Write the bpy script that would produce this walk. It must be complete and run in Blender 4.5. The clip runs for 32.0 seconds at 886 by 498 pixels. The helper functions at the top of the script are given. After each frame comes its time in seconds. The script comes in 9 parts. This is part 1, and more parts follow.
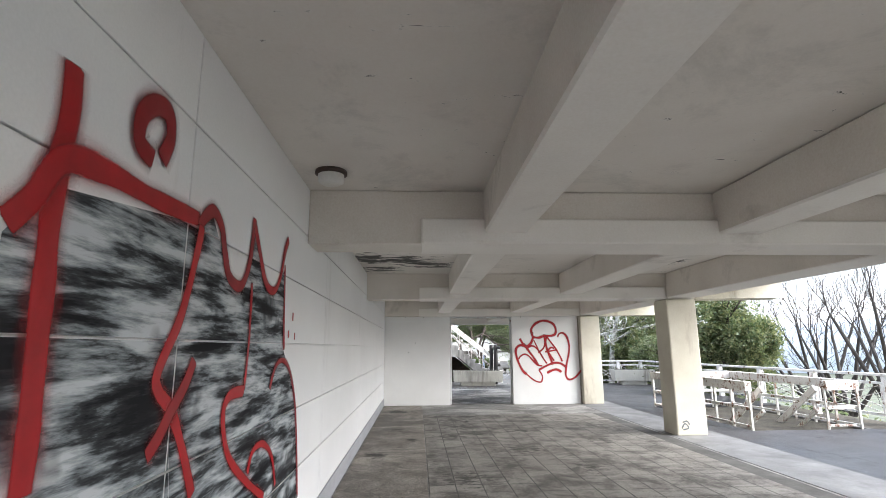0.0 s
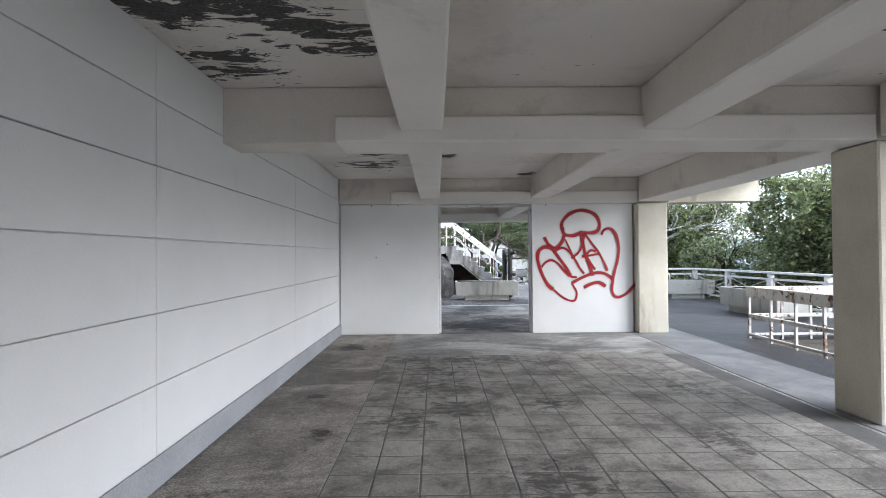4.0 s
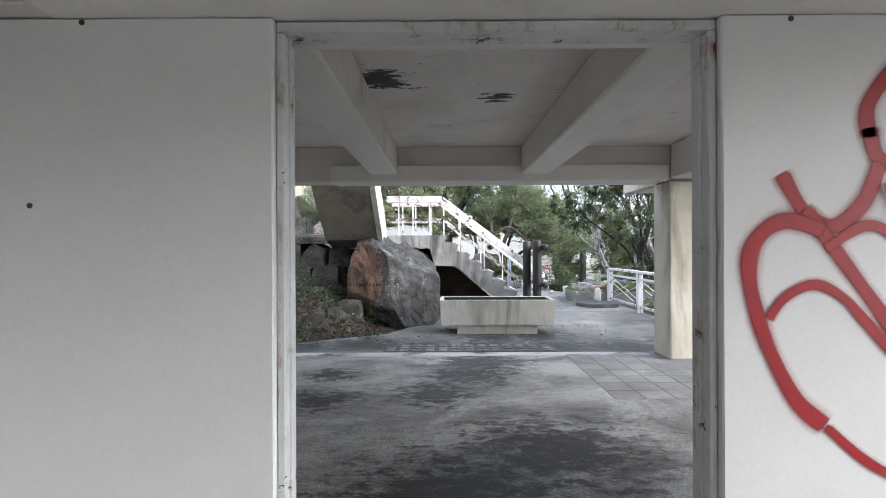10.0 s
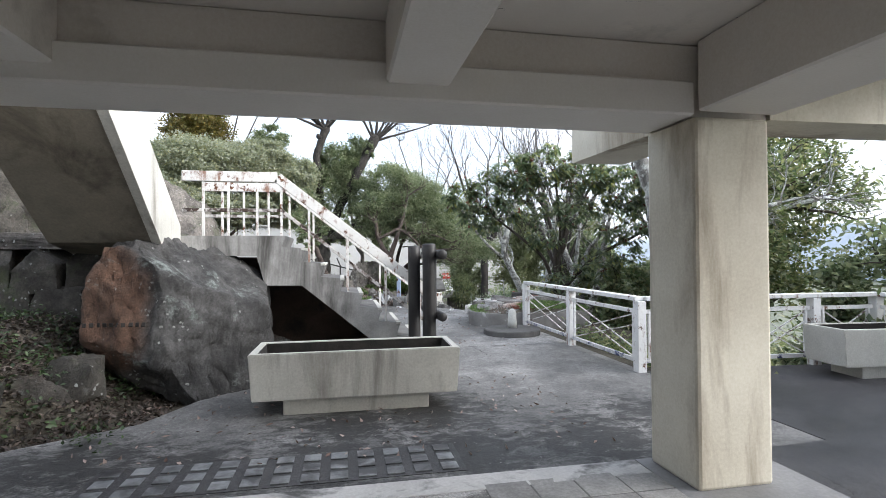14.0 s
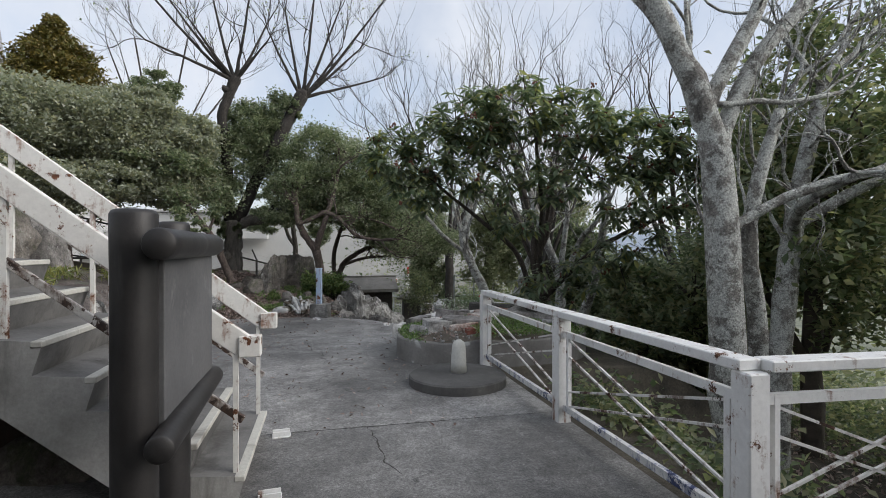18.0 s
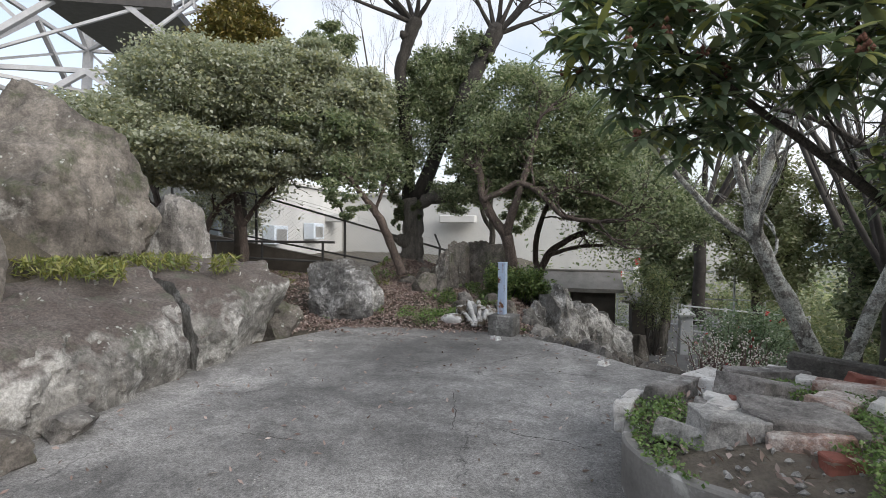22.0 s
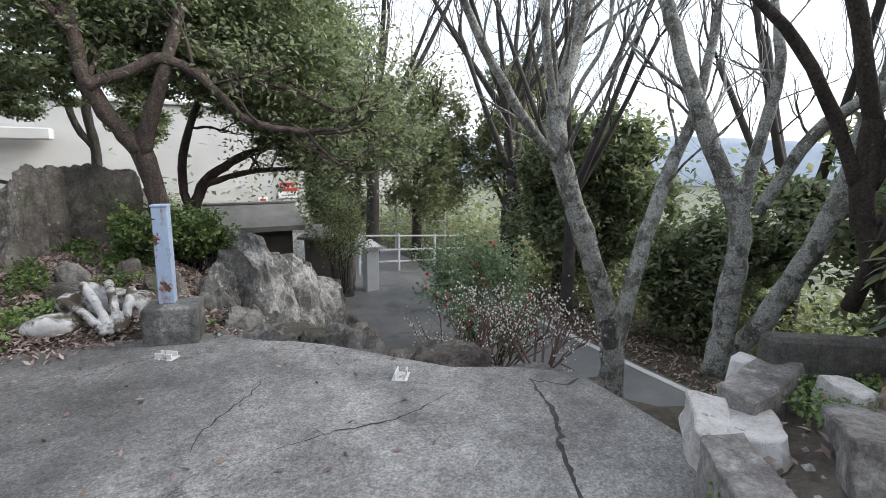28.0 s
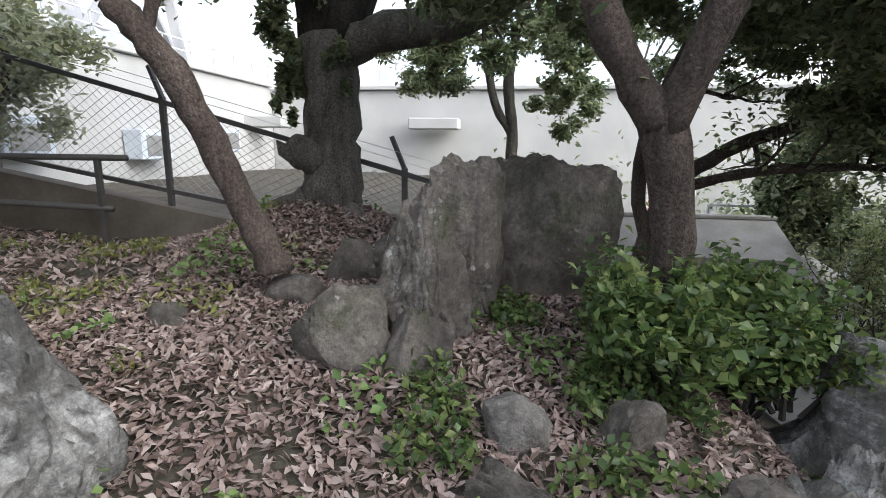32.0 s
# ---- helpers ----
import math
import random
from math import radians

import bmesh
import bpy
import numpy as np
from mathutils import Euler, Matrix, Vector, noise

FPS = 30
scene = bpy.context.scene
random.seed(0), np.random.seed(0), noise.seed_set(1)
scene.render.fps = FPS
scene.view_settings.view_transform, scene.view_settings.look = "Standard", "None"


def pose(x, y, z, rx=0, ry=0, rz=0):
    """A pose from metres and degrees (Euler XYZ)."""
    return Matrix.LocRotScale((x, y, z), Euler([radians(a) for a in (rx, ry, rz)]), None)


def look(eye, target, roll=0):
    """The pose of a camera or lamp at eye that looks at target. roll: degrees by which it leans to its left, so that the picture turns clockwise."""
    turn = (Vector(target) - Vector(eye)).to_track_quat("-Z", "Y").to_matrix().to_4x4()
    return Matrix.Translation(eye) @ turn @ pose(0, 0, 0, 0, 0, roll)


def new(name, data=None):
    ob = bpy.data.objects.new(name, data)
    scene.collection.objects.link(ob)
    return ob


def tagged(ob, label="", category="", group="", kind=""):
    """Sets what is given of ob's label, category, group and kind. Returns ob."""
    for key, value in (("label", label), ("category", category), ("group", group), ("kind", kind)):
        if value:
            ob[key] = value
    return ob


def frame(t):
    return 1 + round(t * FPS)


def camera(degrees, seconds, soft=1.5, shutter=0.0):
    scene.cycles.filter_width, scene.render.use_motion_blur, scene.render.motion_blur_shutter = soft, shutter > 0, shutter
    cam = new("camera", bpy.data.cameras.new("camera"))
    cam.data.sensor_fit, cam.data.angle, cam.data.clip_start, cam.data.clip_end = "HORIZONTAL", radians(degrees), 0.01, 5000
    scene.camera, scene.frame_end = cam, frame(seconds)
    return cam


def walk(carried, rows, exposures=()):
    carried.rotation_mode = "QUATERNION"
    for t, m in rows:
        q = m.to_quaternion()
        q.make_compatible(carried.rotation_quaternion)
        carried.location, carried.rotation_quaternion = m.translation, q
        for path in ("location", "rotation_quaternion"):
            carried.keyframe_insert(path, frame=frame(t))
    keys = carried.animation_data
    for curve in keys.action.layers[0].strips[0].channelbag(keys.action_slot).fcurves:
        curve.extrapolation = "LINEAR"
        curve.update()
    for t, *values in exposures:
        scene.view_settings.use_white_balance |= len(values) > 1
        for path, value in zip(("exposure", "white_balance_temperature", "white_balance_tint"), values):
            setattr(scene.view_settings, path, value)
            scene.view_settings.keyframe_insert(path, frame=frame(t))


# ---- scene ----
cam = camera(82.0, 32.0, 0.75)
# seconds, x, y, z in metres, yaw, pitch, roll in degrees
ROWS = [
    (0.0, 0.006, 0.227, 1.499, -2.77, 10.95, 0.35),
    (0.5, 0.193, 0.799, 1.465, -2.70, 8.89, 0.33),
    (1.0, 0.327, 1.424, 1.467, -2.63, 6.89, 0.33),
    (1.5, 0.457, 1.995, 1.458, -2.59, 4.96, 0.35),
    (2.0, 0.555, 2.688, 1.414, -2.50, 3.53, 0.38),
    (2.5, 0.654, 3.243, 1.414, -1.81, 2.78, 0.40),
    (3.0, 0.747, 3.808, 1.387, -0.92, 2.18, 0.42),
    (3.5, 0.793, 4.416, 1.393, -0.80, 1.40, 0.42),
    (5.5, 0.970, 6.919, 1.484, -0.37, -0.29, 0.55),
    (6.0, 1.003, 7.549, 1.454, -0.37, -0.29, 0.50),
    (6.5, 1.089, 8.154, 1.432, -0.17, -0.43, 0.42),
    (7.0, 1.179, 8.744, 1.445, -0.14, -0.49, 0.38),
    (7.5, 1.251, 9.315, 1.477, -0.11, -0.52, 0.38),
    (8.0, 1.327, 9.918, 1.472, -0.54, -0.46, 0.40),
    (8.5, 1.390, 10.487, 1.450, -0.27, -0.17, 0.52),
    (9.0, 1.454, 11.112, 1.450, -0.26, -0.07, 0.49),
    (9.5, 1.461, 11.703, 1.444, -0.00, -0.05, 0.33),
    (10.0, 1.516, 12.301, 1.449, 0.19, 0.02, 0.25),
    (10.5, 1.520, 12.905, 1.432, 0.35, 0.27, 0.19),
    (11.0, 1.592, 13.457, 1.434, 0.61, 0.51, 0.19),
    (11.5, 1.648, 13.958, 1.431, 0.66, 0.59, 0.23),
    (12.0, 1.764, 14.364, 1.445, -0.08, 0.85, 0.22),
    (12.5, 1.807, 14.738, 1.423, -1.70, 0.86, 0.21),
    (13.0, 1.895, 15.147, 1.434, -4.90, 0.84, 0.22),
    (13.5, 2.081, 15.620, 1.451, -8.78, 0.75, 0.39),
    (14.0, 2.279, 16.115, 1.472, -11.16, 0.70, 0.43),
    (14.5, 2.504, 16.591, 1.478, -12.43, 0.72, 0.48),
    (16.5, 3.381, 18.513, 1.455, -13.90, 0.32, -0.15),
    (17.0, 3.513, 18.990, 1.453, -13.79, -0.03, -0.18),
    (17.5, 3.751, 19.473, 1.467, -13.63, -0.10, -0.03),
    (18.0, 3.962, 19.924, 1.468, -13.35, -0.20, 0.02),
    (18.5, 4.182, 20.396, 1.462, -13.05, -0.33, 0.07),
    (19.0, 4.350, 20.828, 1.463, -11.92, -0.63, 0.03),
    (19.5, 4.453, 21.311, 1.476, -9.41, -0.95, -0.07),
    (20.0, 4.551, 21.773, 1.448, -4.50, -1.30, -0.14),
    (20.5, 4.553, 22.237, 1.461, 1.53, -1.72, -0.40),
    (21.0, 4.580, 22.708, 1.457, 6.69, -1.77, -0.32),
    (21.5, 4.537, 23.216, 1.449, 10.16, -1.85, -0.43),
    (22.0, 4.478, 23.676, 1.460, 11.20, -1.95, -0.47),
    (22.5, 4.375, 24.153, 1.445, 11.52, -2.12, -0.51),
    (23.0, 4.301, 24.613, 1.431, 11.23, -2.16, -0.43),
    (23.5, 4.293, 24.962, 1.414, 8.60, -2.05, -0.38),
    (24.0, 4.228, 25.249, 1.384, -2.39, -2.20, -0.49),
    (24.5, 4.235, 25.486, 1.351, -13.56, -3.00, -0.39),
    (25.0, 4.168, 25.625, 1.319, -22.39, -4.33, -0.44),
    (25.5, 4.101, 25.675, 1.289, -30.16, -6.19, -0.31),
    (27.5, 3.935, 26.306, 1.379, -38.53, -10.67, -0.50),
    (28.0, 3.831, 26.737, 1.379, -29.93, -10.07, -0.47),
    (28.5, 3.745, 27.211, 1.372, -17.11, -9.46, -0.53),
    (29.0, 3.660, 27.695, 1.382, -6.92, -9.16, -0.64),
    (29.5, 3.618, 28.180, 1.376, 1.82, -9.21, -0.63),
    (30.0, 3.564, 28.658, 1.387, 5.80, -9.27, -0.69),
    (30.5, 3.509, 29.118, 1.381, 7.32, -9.44, -0.65),
    (31.0, 3.355, 29.569, 1.384, 7.77, -9.78, -0.67),
    (31.5, 3.263, 30.012, 1.367, 7.97, -10.44, -0.63),
    (32.0, 3.154, 30.419, 1.334, 7.99, -11.48, -0.64),
]
EXPOSURES = [(0, 2.1, 6250, 10), (1.5, 1.85, 6150, 10), (3, 1.8, 5850, 10), (6, 1.9, 5900, 10), (9, 1.65, 5950, 10), (11.5, 1.95, 6250, 10), (14, 1.4, 6250, 10), (17, 0.4, 6400, 10), (19, 0.42, 6550, 10), (21, 0.66, 6650, 10), (24, 0.98, 6550, 10), (28, 1.2, 6480, 10), (30, 1.05, 6400, 10), (31, 1.12, 6400, 10), (32, 1.27, 6350, 10)]
walk(cam, [(t, pose(x, y, z, 90 + pitch, roll, yaw)) for t, x, y, z, yaw, pitch, roll in ROWS], EXPOSURES)

# ---- sky and sun: a bright overcast day ----
world = bpy.data.worlds.new("overcast_sky")
scene.world = world
world.use_nodes = True
wt = world.node_tree
bg = wt.nodes["Background"]
sky = wt.nodes.new("ShaderNodeTexSky")
sky.sky_type = "NISHITA"
sky.sun_disc = False
sky.sun_elevation, sky.sun_rotation = radians(28), radians(117)
sky.altitude, sky.dust_density = 200, 3.0
cloud = wt.nodes.new("ShaderNodeTexNoise")
cloud.inputs["Scale"].default_value, cloud.inputs["Detail"].default_value, cloud.inputs["Roughness"].default_value = 2.6, 7.0, 0.55
cramp = wt.nodes.new("ShaderNodeValToRGB")
cramp.color_ramp.elements[0].position, cramp.color_ramp.elements[1].position = 0.36, 0.62
cramp.color_ramp.elements[0].color, cramp.color_ramp.elements[1].color = (0.45, 0.45, 0.45, 1), (1, 1, 1, 1)
cmix = wt.nodes.new("ShaderNodeMix")
cmix.data_type = "RGBA"
cmix.inputs[7].default_value = (4.1, 4.3, 4.7, 1)
wt.links.new(cloud.outputs["Fac"], cramp.inputs["Fac"])
wt.links.new(cramp.outputs["Color"], cmix.inputs[0])
wt.links.new(sky.outputs["Color"], cmix.inputs[6])
wt.links.new(cmix.outputs[2], bg.inputs["Color"])
bg.inputs["Strength"].default_value = 0.15
sun_data = bpy.data.lights.new("sun", "SUN")
sun_data.energy, sun_data.angle, sun_data.color = 2.2, radians(50), (1.0, 0.98, 0.95)
sun = new("sun", sun_data)
sun.matrix_world = look((35, -4, 21), (0, 14, 0))


# ---- materials ----
def material(name, build):
    m = bpy.data.materials.new(name)
    m.use_nodes = True
    nt = m.node_tree
    b = nt.nodes["Principled BSDF"]
    build(nt, b)
    return m


def noise_node(nt, scale, detail=6.0, rough=0.6, coord=None, dist=0.0):
    n = nt.nodes.new("ShaderNodeTexNoise")
    n.inputs["Scale"].default_value, n.inputs["Detail"].default_value = scale, detail
    n.inputs["Roughness"].default_value, n.inputs["Distortion"].default_value = rough, dist
    if coord:
        nt.links.new(coord, n.inputs["Vector"])
    return n.outputs["Fac"]


def ramp_node(nt, fac, *stops):
    r = nt.nodes.new("ShaderNodeValToRGB")
    els = r.color_ramp.elements
    while len(els) < len(stops):
        els.new(0.5)
    for e, (p, c) in zip(els, stops):
        e.position = p
        e.color = (*c, 1) if isinstance(c, tuple) else (c, c, c, 1)
    nt.links.new(fac, r.inputs["Fac"])
    return r.outputs["Color"]


def mix_node(nt, fac, a, b, mode="MIX"):
    m = nt.nodes.new("ShaderNodeMix")
    m.data_type, m.blend_type = "RGBA", mode
    for k, v in ((0, fac), (6, a), (7, b)):
        sock = m.inputs[k]
        if isinstance(v, (int, float)):
            sock.default_value = v if k == 0 else (v, v, v, 1)
        elif isinstance(v, tuple):
            sock.default_value = (*v, 1)
        else:
            nt.links.new(v, sock)
    return m.outputs[2]


def world_coord(nt, stretch=(1, 1, 1)):
    g = nt.nodes.new("ShaderNodeNewGeometry")
    m = nt.nodes.new("ShaderNodeVectorMath")
    m.operation = "MULTIPLY"
    m.inputs[1].default_value = stretch
    nt.links.new(g.outputs["Position"], m.inputs[0])
    return m.outputs[0]


def bump_node(nt, b, height, strength=0.3, distance=0.01):
    n = nt.nodes.new("ShaderNodeBump")
    n.inputs["Strength"].default_value, n.inputs["Distance"].default_value = strength, distance
    nt.links.new(height, n.inputs["Height"])
    nt.links.new(n.outputs["Normal"], b.inputs["Normal"])


def mottled(name, dark, light, scale=3.0, grain=60.0, rough=0.8, bump=0.3, dist=0.006, stain=None, stain_at=(0.6, 0.7), stain_scale=1.5, streak=False, metal=0.0):
    """A surface whose colour wanders between two tones, with fine grain and stains of a third one."""
    def build(nt, b):
        co = world_coord(nt)
        big = noise_node(nt, scale, 8, 0.62, co)
        fine = noise_node(nt, grain, 4, 0.7, co)
        col = ramp_node(nt, big, (0.3, dark), (0.7, light))
        col = mix_node(nt, 0.35, col, ramp_node(nt, fine, (0.3, 0.35), (0.75, 0.75)), "OVERLAY")
        if stain:
            sco = world_coord(nt, (1, 1, 0.16) if streak else (1, 1, 1))
            sn = noise_node(nt, stain_scale, 9, 0.65, sco, 0.4)
            col = mix_node(nt, ramp_node(nt, sn, (stain_at[0], 0.0), (stain_at[1], 1.0)), col, stain)
        nt.links.new(col, b.inputs["Base Color"])
        b.inputs["Roughness"].default_value, b.inputs["Metallic"].default_value = rough, metal
        bump_node(nt, b, mix_node(nt, 0.5, big, fine), bump, dist)
    return material(name, build)


M_WALL = mottled("white_painted_panel", (0.76, 0.76, 0.76), (0.83, 0.83, 0.83), 0.8, 90, 0.6, 0.12, 0.002, (0.55, 0.53, 0.5), (0.62, 0.85), 1.2, True)
M_PLASTER = mottled("white_plaster", (0.76, 0.76, 0.75), (0.83, 0.83, 0.82), 1.2, 70, 0.7, 0.2, 0.003, (0.56, 0.53, 0.48), (0.64, 0.9), 1.4, True)
M_CREAM = mottled("cream_painted_concrete", (0.52, 0.48, 0.39), (0.68, 0.645, 0.54), 1.5, 50, 0.75, 0.3, 0.004, (0.25, 0.2, 0.14), (0.52, 0.68), 1.6, True)
M_BEAM = mottled("grey_painted_beam", (0.75, 0.72, 0.675), (0.83, 0.8, 0.755), 1.0, 60, 0.75, 0.25, 0.003, (0.4, 0.37, 0.33), (0.6, 0.85), 1.2)
# beige beam paint, with the shading of flanks and webs mixed in
M_BEIGE = mottled("shaded_beige_paint", (0.64, 0.595, 0.54), (0.75, 0.705, 0.645), 1.1, 60, 0.8, 0.25, 0.003, (0.33, 0.3, 0.26), (0.58, 0.82), 1.3)


def ceiling_look(nt, b):
    co = world_coord(nt)
    big = noise_node(nt, 0.7, 8, 0.6, co)
    fine = noise_node(nt, 60, 4, 0.7, co)
    col = ramp_node(nt, big, (0.3, (0.69, 0.65, 0.6)), (0.7, (0.8, 0.765, 0.715)))
    col = mix_node(nt, 0.25, col, ramp_node(nt, fine, (0.3, 0.4), (0.72, 0.65)), "OVERLAY")
    mildew = noise_node(nt, 1.1, 11, 0.78, co, 0.4)
    col = mix_node(nt, ramp_node(nt, mildew, (0.52, 0.0), (0.72, 0.45)), col, (0.3, 0.29, 0.27))
    pock = noise_node(nt, 9.0, 8, 0.8, world_coord(nt, (1.0, 1.8, 1.0)), 0.3)
    col = mix_node(nt, ramp_node(nt, pock, (0.66, 0.0), (0.7, 0.7)), col, (0.08, 0.075, 0.07))
    near = None
    for x, y, r in ((-0.08, 5.9, 0.36), (-0.4, 6.4, 0.45), (-0.3, 6.75, 0.4), (-0.65, 7.7, 0.5), (-0.1, 7.85, 0.5), (0.3, 8.25, 0.35), (-0.6, 8.7, 0.4), (-0.3, 10.95, 0.55), (0.05, 11.75, 0.5), (-0.1, 12.8, 0.45), (0.98, 12.05, 0.2), (2.39, 13.7, 0.2), (0.4, 16.5, 0.3), (1.0, 16.3, 0.3), (1.95, 16.85, 0.16), (3.75, 6.85, 0.25), (3.9, 7.9, 0.3), (1.05, 6.6, 0.3)):
        d = nt.nodes.new("ShaderNodeVectorMath")
        d.operation = "DISTANCE"
        d.inputs[1].default_value = (x, y, 2.79)
        nt.links.new(co, d.inputs[0])
        m = nt.nodes.new("ShaderNodeMapRange")
        m.inputs["From Min"].default_value, m.inputs["From Max"].default_value = 0.0, r * 1.5
        m.inputs["To Min"].default_value, m.inputs["To Max"].default_value = 0.27, 0.0
        nt.links.new(d.outputs["Value"], m.inputs["Value"])
        if near:
            mx = nt.nodes.new("ShaderNodeMath")
            mx.operation = "MAXIMUM"
            nt.links.new(near, mx.inputs[0])
            nt.links.new(m.outputs["Result"], mx.inputs[1])
            near = mx.outputs[0]
        else:
            near = m.outputs["Result"]
    flake = noise_node(nt, 3.0, 10, 0.72, world_coord(nt, (1.0, 2.6, 1.0)), 0.7)
    add = nt.nodes.new("ShaderNodeMath")
    add.operation = "ADD"
    nt.links.new(flake, add.inputs[0])
    nt.links.new(near, add.inputs[1])
    peel = ramp_node(nt, add.outputs[0], (0.655, 0.0), (0.67, 1.0))
    rim = ramp_node(nt, add.outputs[0], (0.6, 0.0), (0.655, 0.35))
    col = mix_node(nt, rim, col, (0.8, 0.79, 0.77))
    col = mix_node(nt, peel, col, ramp_node(nt, fine, (0.35, (0.02, 0.019, 0.018)), (0.65, (0.1, 0.095, 0.09))))
    nt.links.new(col, b.inputs["Base Color"])
    b.inputs["Roughness"].default_value = 0.75
    bump_node(nt, b, mix_node(nt, 0.6, fine, peel), 0.4, 0.006)


M_CEIL = material("peeling_ceiling_paint", ceiling_look)
M_BASE = mottled("grey_baseboard", (0.3, 0.31, 0.33), (0.38, 0.39, 0.41), 2.0, 60, 0.7, 0.2)
def spots_node(nt, co, scale, size, gate):
    """Scattered round flecks: a mask of small cells, kept only where a slow noise is high."""
    v = nt.nodes.new("ShaderNodeTexVoronoi")
    v.inputs["Scale"].default_value = scale
    wob = nt.nodes.new("ShaderNodeVectorMath")
    wob.operation = "MULTIPLY_ADD"
    nn = nt.nodes.new("ShaderNodeTexNoise")
    nn.inputs["Scale"].default_value, nn.inputs["Detail"].default_value = scale * 1.3, 5
    wob.inputs[1].default_value = (0.7 / scale,) * 3
    nt.links.new(co, nn.inputs["Vector"])
    nt.links.new(nn.outputs["Color"], wob.inputs[0])
    nt.links.new(co, wob.inputs[2])
    nt.links.new(wob.outputs[0], v.inputs["Vector"])
    dots = ramp_node(nt, v.outputs["Distance"], (size, 1.0), (size + 0.07, 0.0))
    return mix_node(nt, 1.0, dots, ramp_node(nt, noise_node(nt, scale * 0.21, 5, 0.6, co), (gate, 0.0), (gate + 0.08, 1.0)), "MULTIPLY")


def blot_mask(nt, co, blots, gain=0.3):
    """How near a place is to any of the given worn spots (x, y, z, radius)."""
    near = None
    for x, y, z, r in blots:
        d = nt.nodes.new("ShaderNodeVectorMath")
        d.operation = "DISTANCE"
        d.inputs[1].default_value = (x, y, z)
        nt.links.new(co, d.inputs[0])
        m = nt.nodes.new("ShaderNodeMapRange")
        m.inputs["From Min"].default_value, m.inputs["From Max"].default_value = 0.0, r * 1.5
        m.inputs["To Min"].default_value, m.inputs["To Max"].default_value = gain, 0.0
        nt.links.new(d.outputs["Value"], m.inputs["Value"])
        if near:
            mx = nt.nodes.new("ShaderNodeMath")
            mx.operation = "MAXIMUM"
            nt.links.new(near, mx.inputs[0])
            nt.links.new(m.outputs["Result"], mx.inputs[1])
            near = mx.outputs[0]
        else:
            near = m.outputs["Result"]
    return near


def sum_node(nt, a, b):
    add = nt.nodes.new("ShaderNodeMath")
    add.operation = "ADD"
    nt.links.new(a, add.inputs[0])
    nt.links.new(b, add.inputs[1])
    return add.outputs[0]


def paving_look(nt, b, tone=1.0, wet=0.0, chalk=None, soot=()):
    co = world_coord(nt)
    big = noise_node(nt, 0.5, 9, 0.62, co, 0.3)
    mid = noise_node(nt, 2.4, 10, 0.72, co, 0.3)
    fine = noise_node(nt, 60, 6, 0.8, co)
    grit = noise_node(nt, 210, 3, 0.7, co)
    col = ramp_node(nt, big, (0.38, (0.125, 0.122, 0.118)), (0.62, (0.295, 0.288, 0.279)))
    col = mix_node(nt, 0.5, col, ramp_node(nt, mid, (0.36, 0.2), (0.64, 0.8)), "OVERLAY")
    col = mix_node(nt, ramp_node(nt, noise_node(nt, 0.9, 10, 0.7, co, 0.4), (0.54, 0.0), (0.7, 0.6)), col, (0.085, 0.082, 0.08))
    if chalk:
        ck = noise_node(nt, chalk[0], 9, 0.68, world_coord(nt, (1, 1.5, 1)), 0.5)
        col = mix_node(nt, ramp_node(nt, ck, (chalk[1], 0.0), (chalk[1] + 0.14, 0.8)), col, (0.48, 0.47, 0.455))
    if soot:
        sn = sum_node(nt, noise_node(nt, 5.0, 11, 0.78, world_coord(nt, (1.0, 1.6, 1.0)), 0.3), blot_mask(nt, co, soot))
        col = mix_node(nt, ramp_node(nt, sn, (0.6, 0.0), (0.72, 0.92)), col, (0.03, 0.029, 0.028))
    col = mix_node(nt, spots_node(nt, co, 26.0, 0.12, 0.55), col, (0.42, 0.41, 0.39))
    speck = noise_node(nt, 17.0, 9, 0.8, co, 0.2)
    col = mix_node(nt, 0.45, col, ramp_node(nt, speck, (0.36, 0.22), (0.64, 0.78)), "OVERLAY")
    col = mix_node(nt, 0.7, col, ramp_node(nt, fine, (0.36, 0.14), (0.64, 0.86)), "OVERLAY")
    col = mix_node(nt, 0.5, col, ramp_node(nt, grit, (0.36, 0.2), (0.64, 0.8)), "OVERLAY")
    v = nt.nodes.new("ShaderNodeTexVoronoi")
    v.feature = "DISTANCE_TO_EDGE"
    v.inputs["Scale"].default_value = 0.34
    wob = nt.nodes.new("ShaderNodeVectorMath")
    wob.operation = "ADD"
    nn = nt.nodes.new("ShaderNodeTexNoise")
    nn.inputs["Scale"].default_value, nn.inputs["Detail"].default_value, nn.inputs["Roughness"].default_value = 1.1, 10, 0.68
    nt.links.new(co, nn.inputs["Vector"])
    nt.links.new(co, wob.inputs[0])
    nt.links.new(nn.outputs["Color"], wob.inputs[1])
    nt.links.new(wob.outputs[0], v.inputs["Vector"])
    crack = mix_node(nt, ramp_node(nt, noise_node(nt, 0.6, 4, 0.5, co), (0.5, 0.0), (0.56, 1.0)), 1.0, ramp_node(nt, v.outputs["Distance"], (0.0, 0.0), (0.0035, 1.0)))
    col = mix_node(nt, crack, mix_node(nt, 0.7, col, (0.02, 0.02, 0.02)), col)
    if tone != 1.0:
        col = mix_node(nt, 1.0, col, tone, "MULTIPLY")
    nt.links.new(col, b.inputs["Base Color"])
    nt.links.new(ramp_node(nt, big, (0.35, 0.6 - wet), (0.65, 0.86 - wet)), b.inputs["Roughness"])
    bump_node(nt, b, mix_node(nt, 0.3, mix_node(nt, 0.6, mid, fine), crack), 0.7, 0.01)


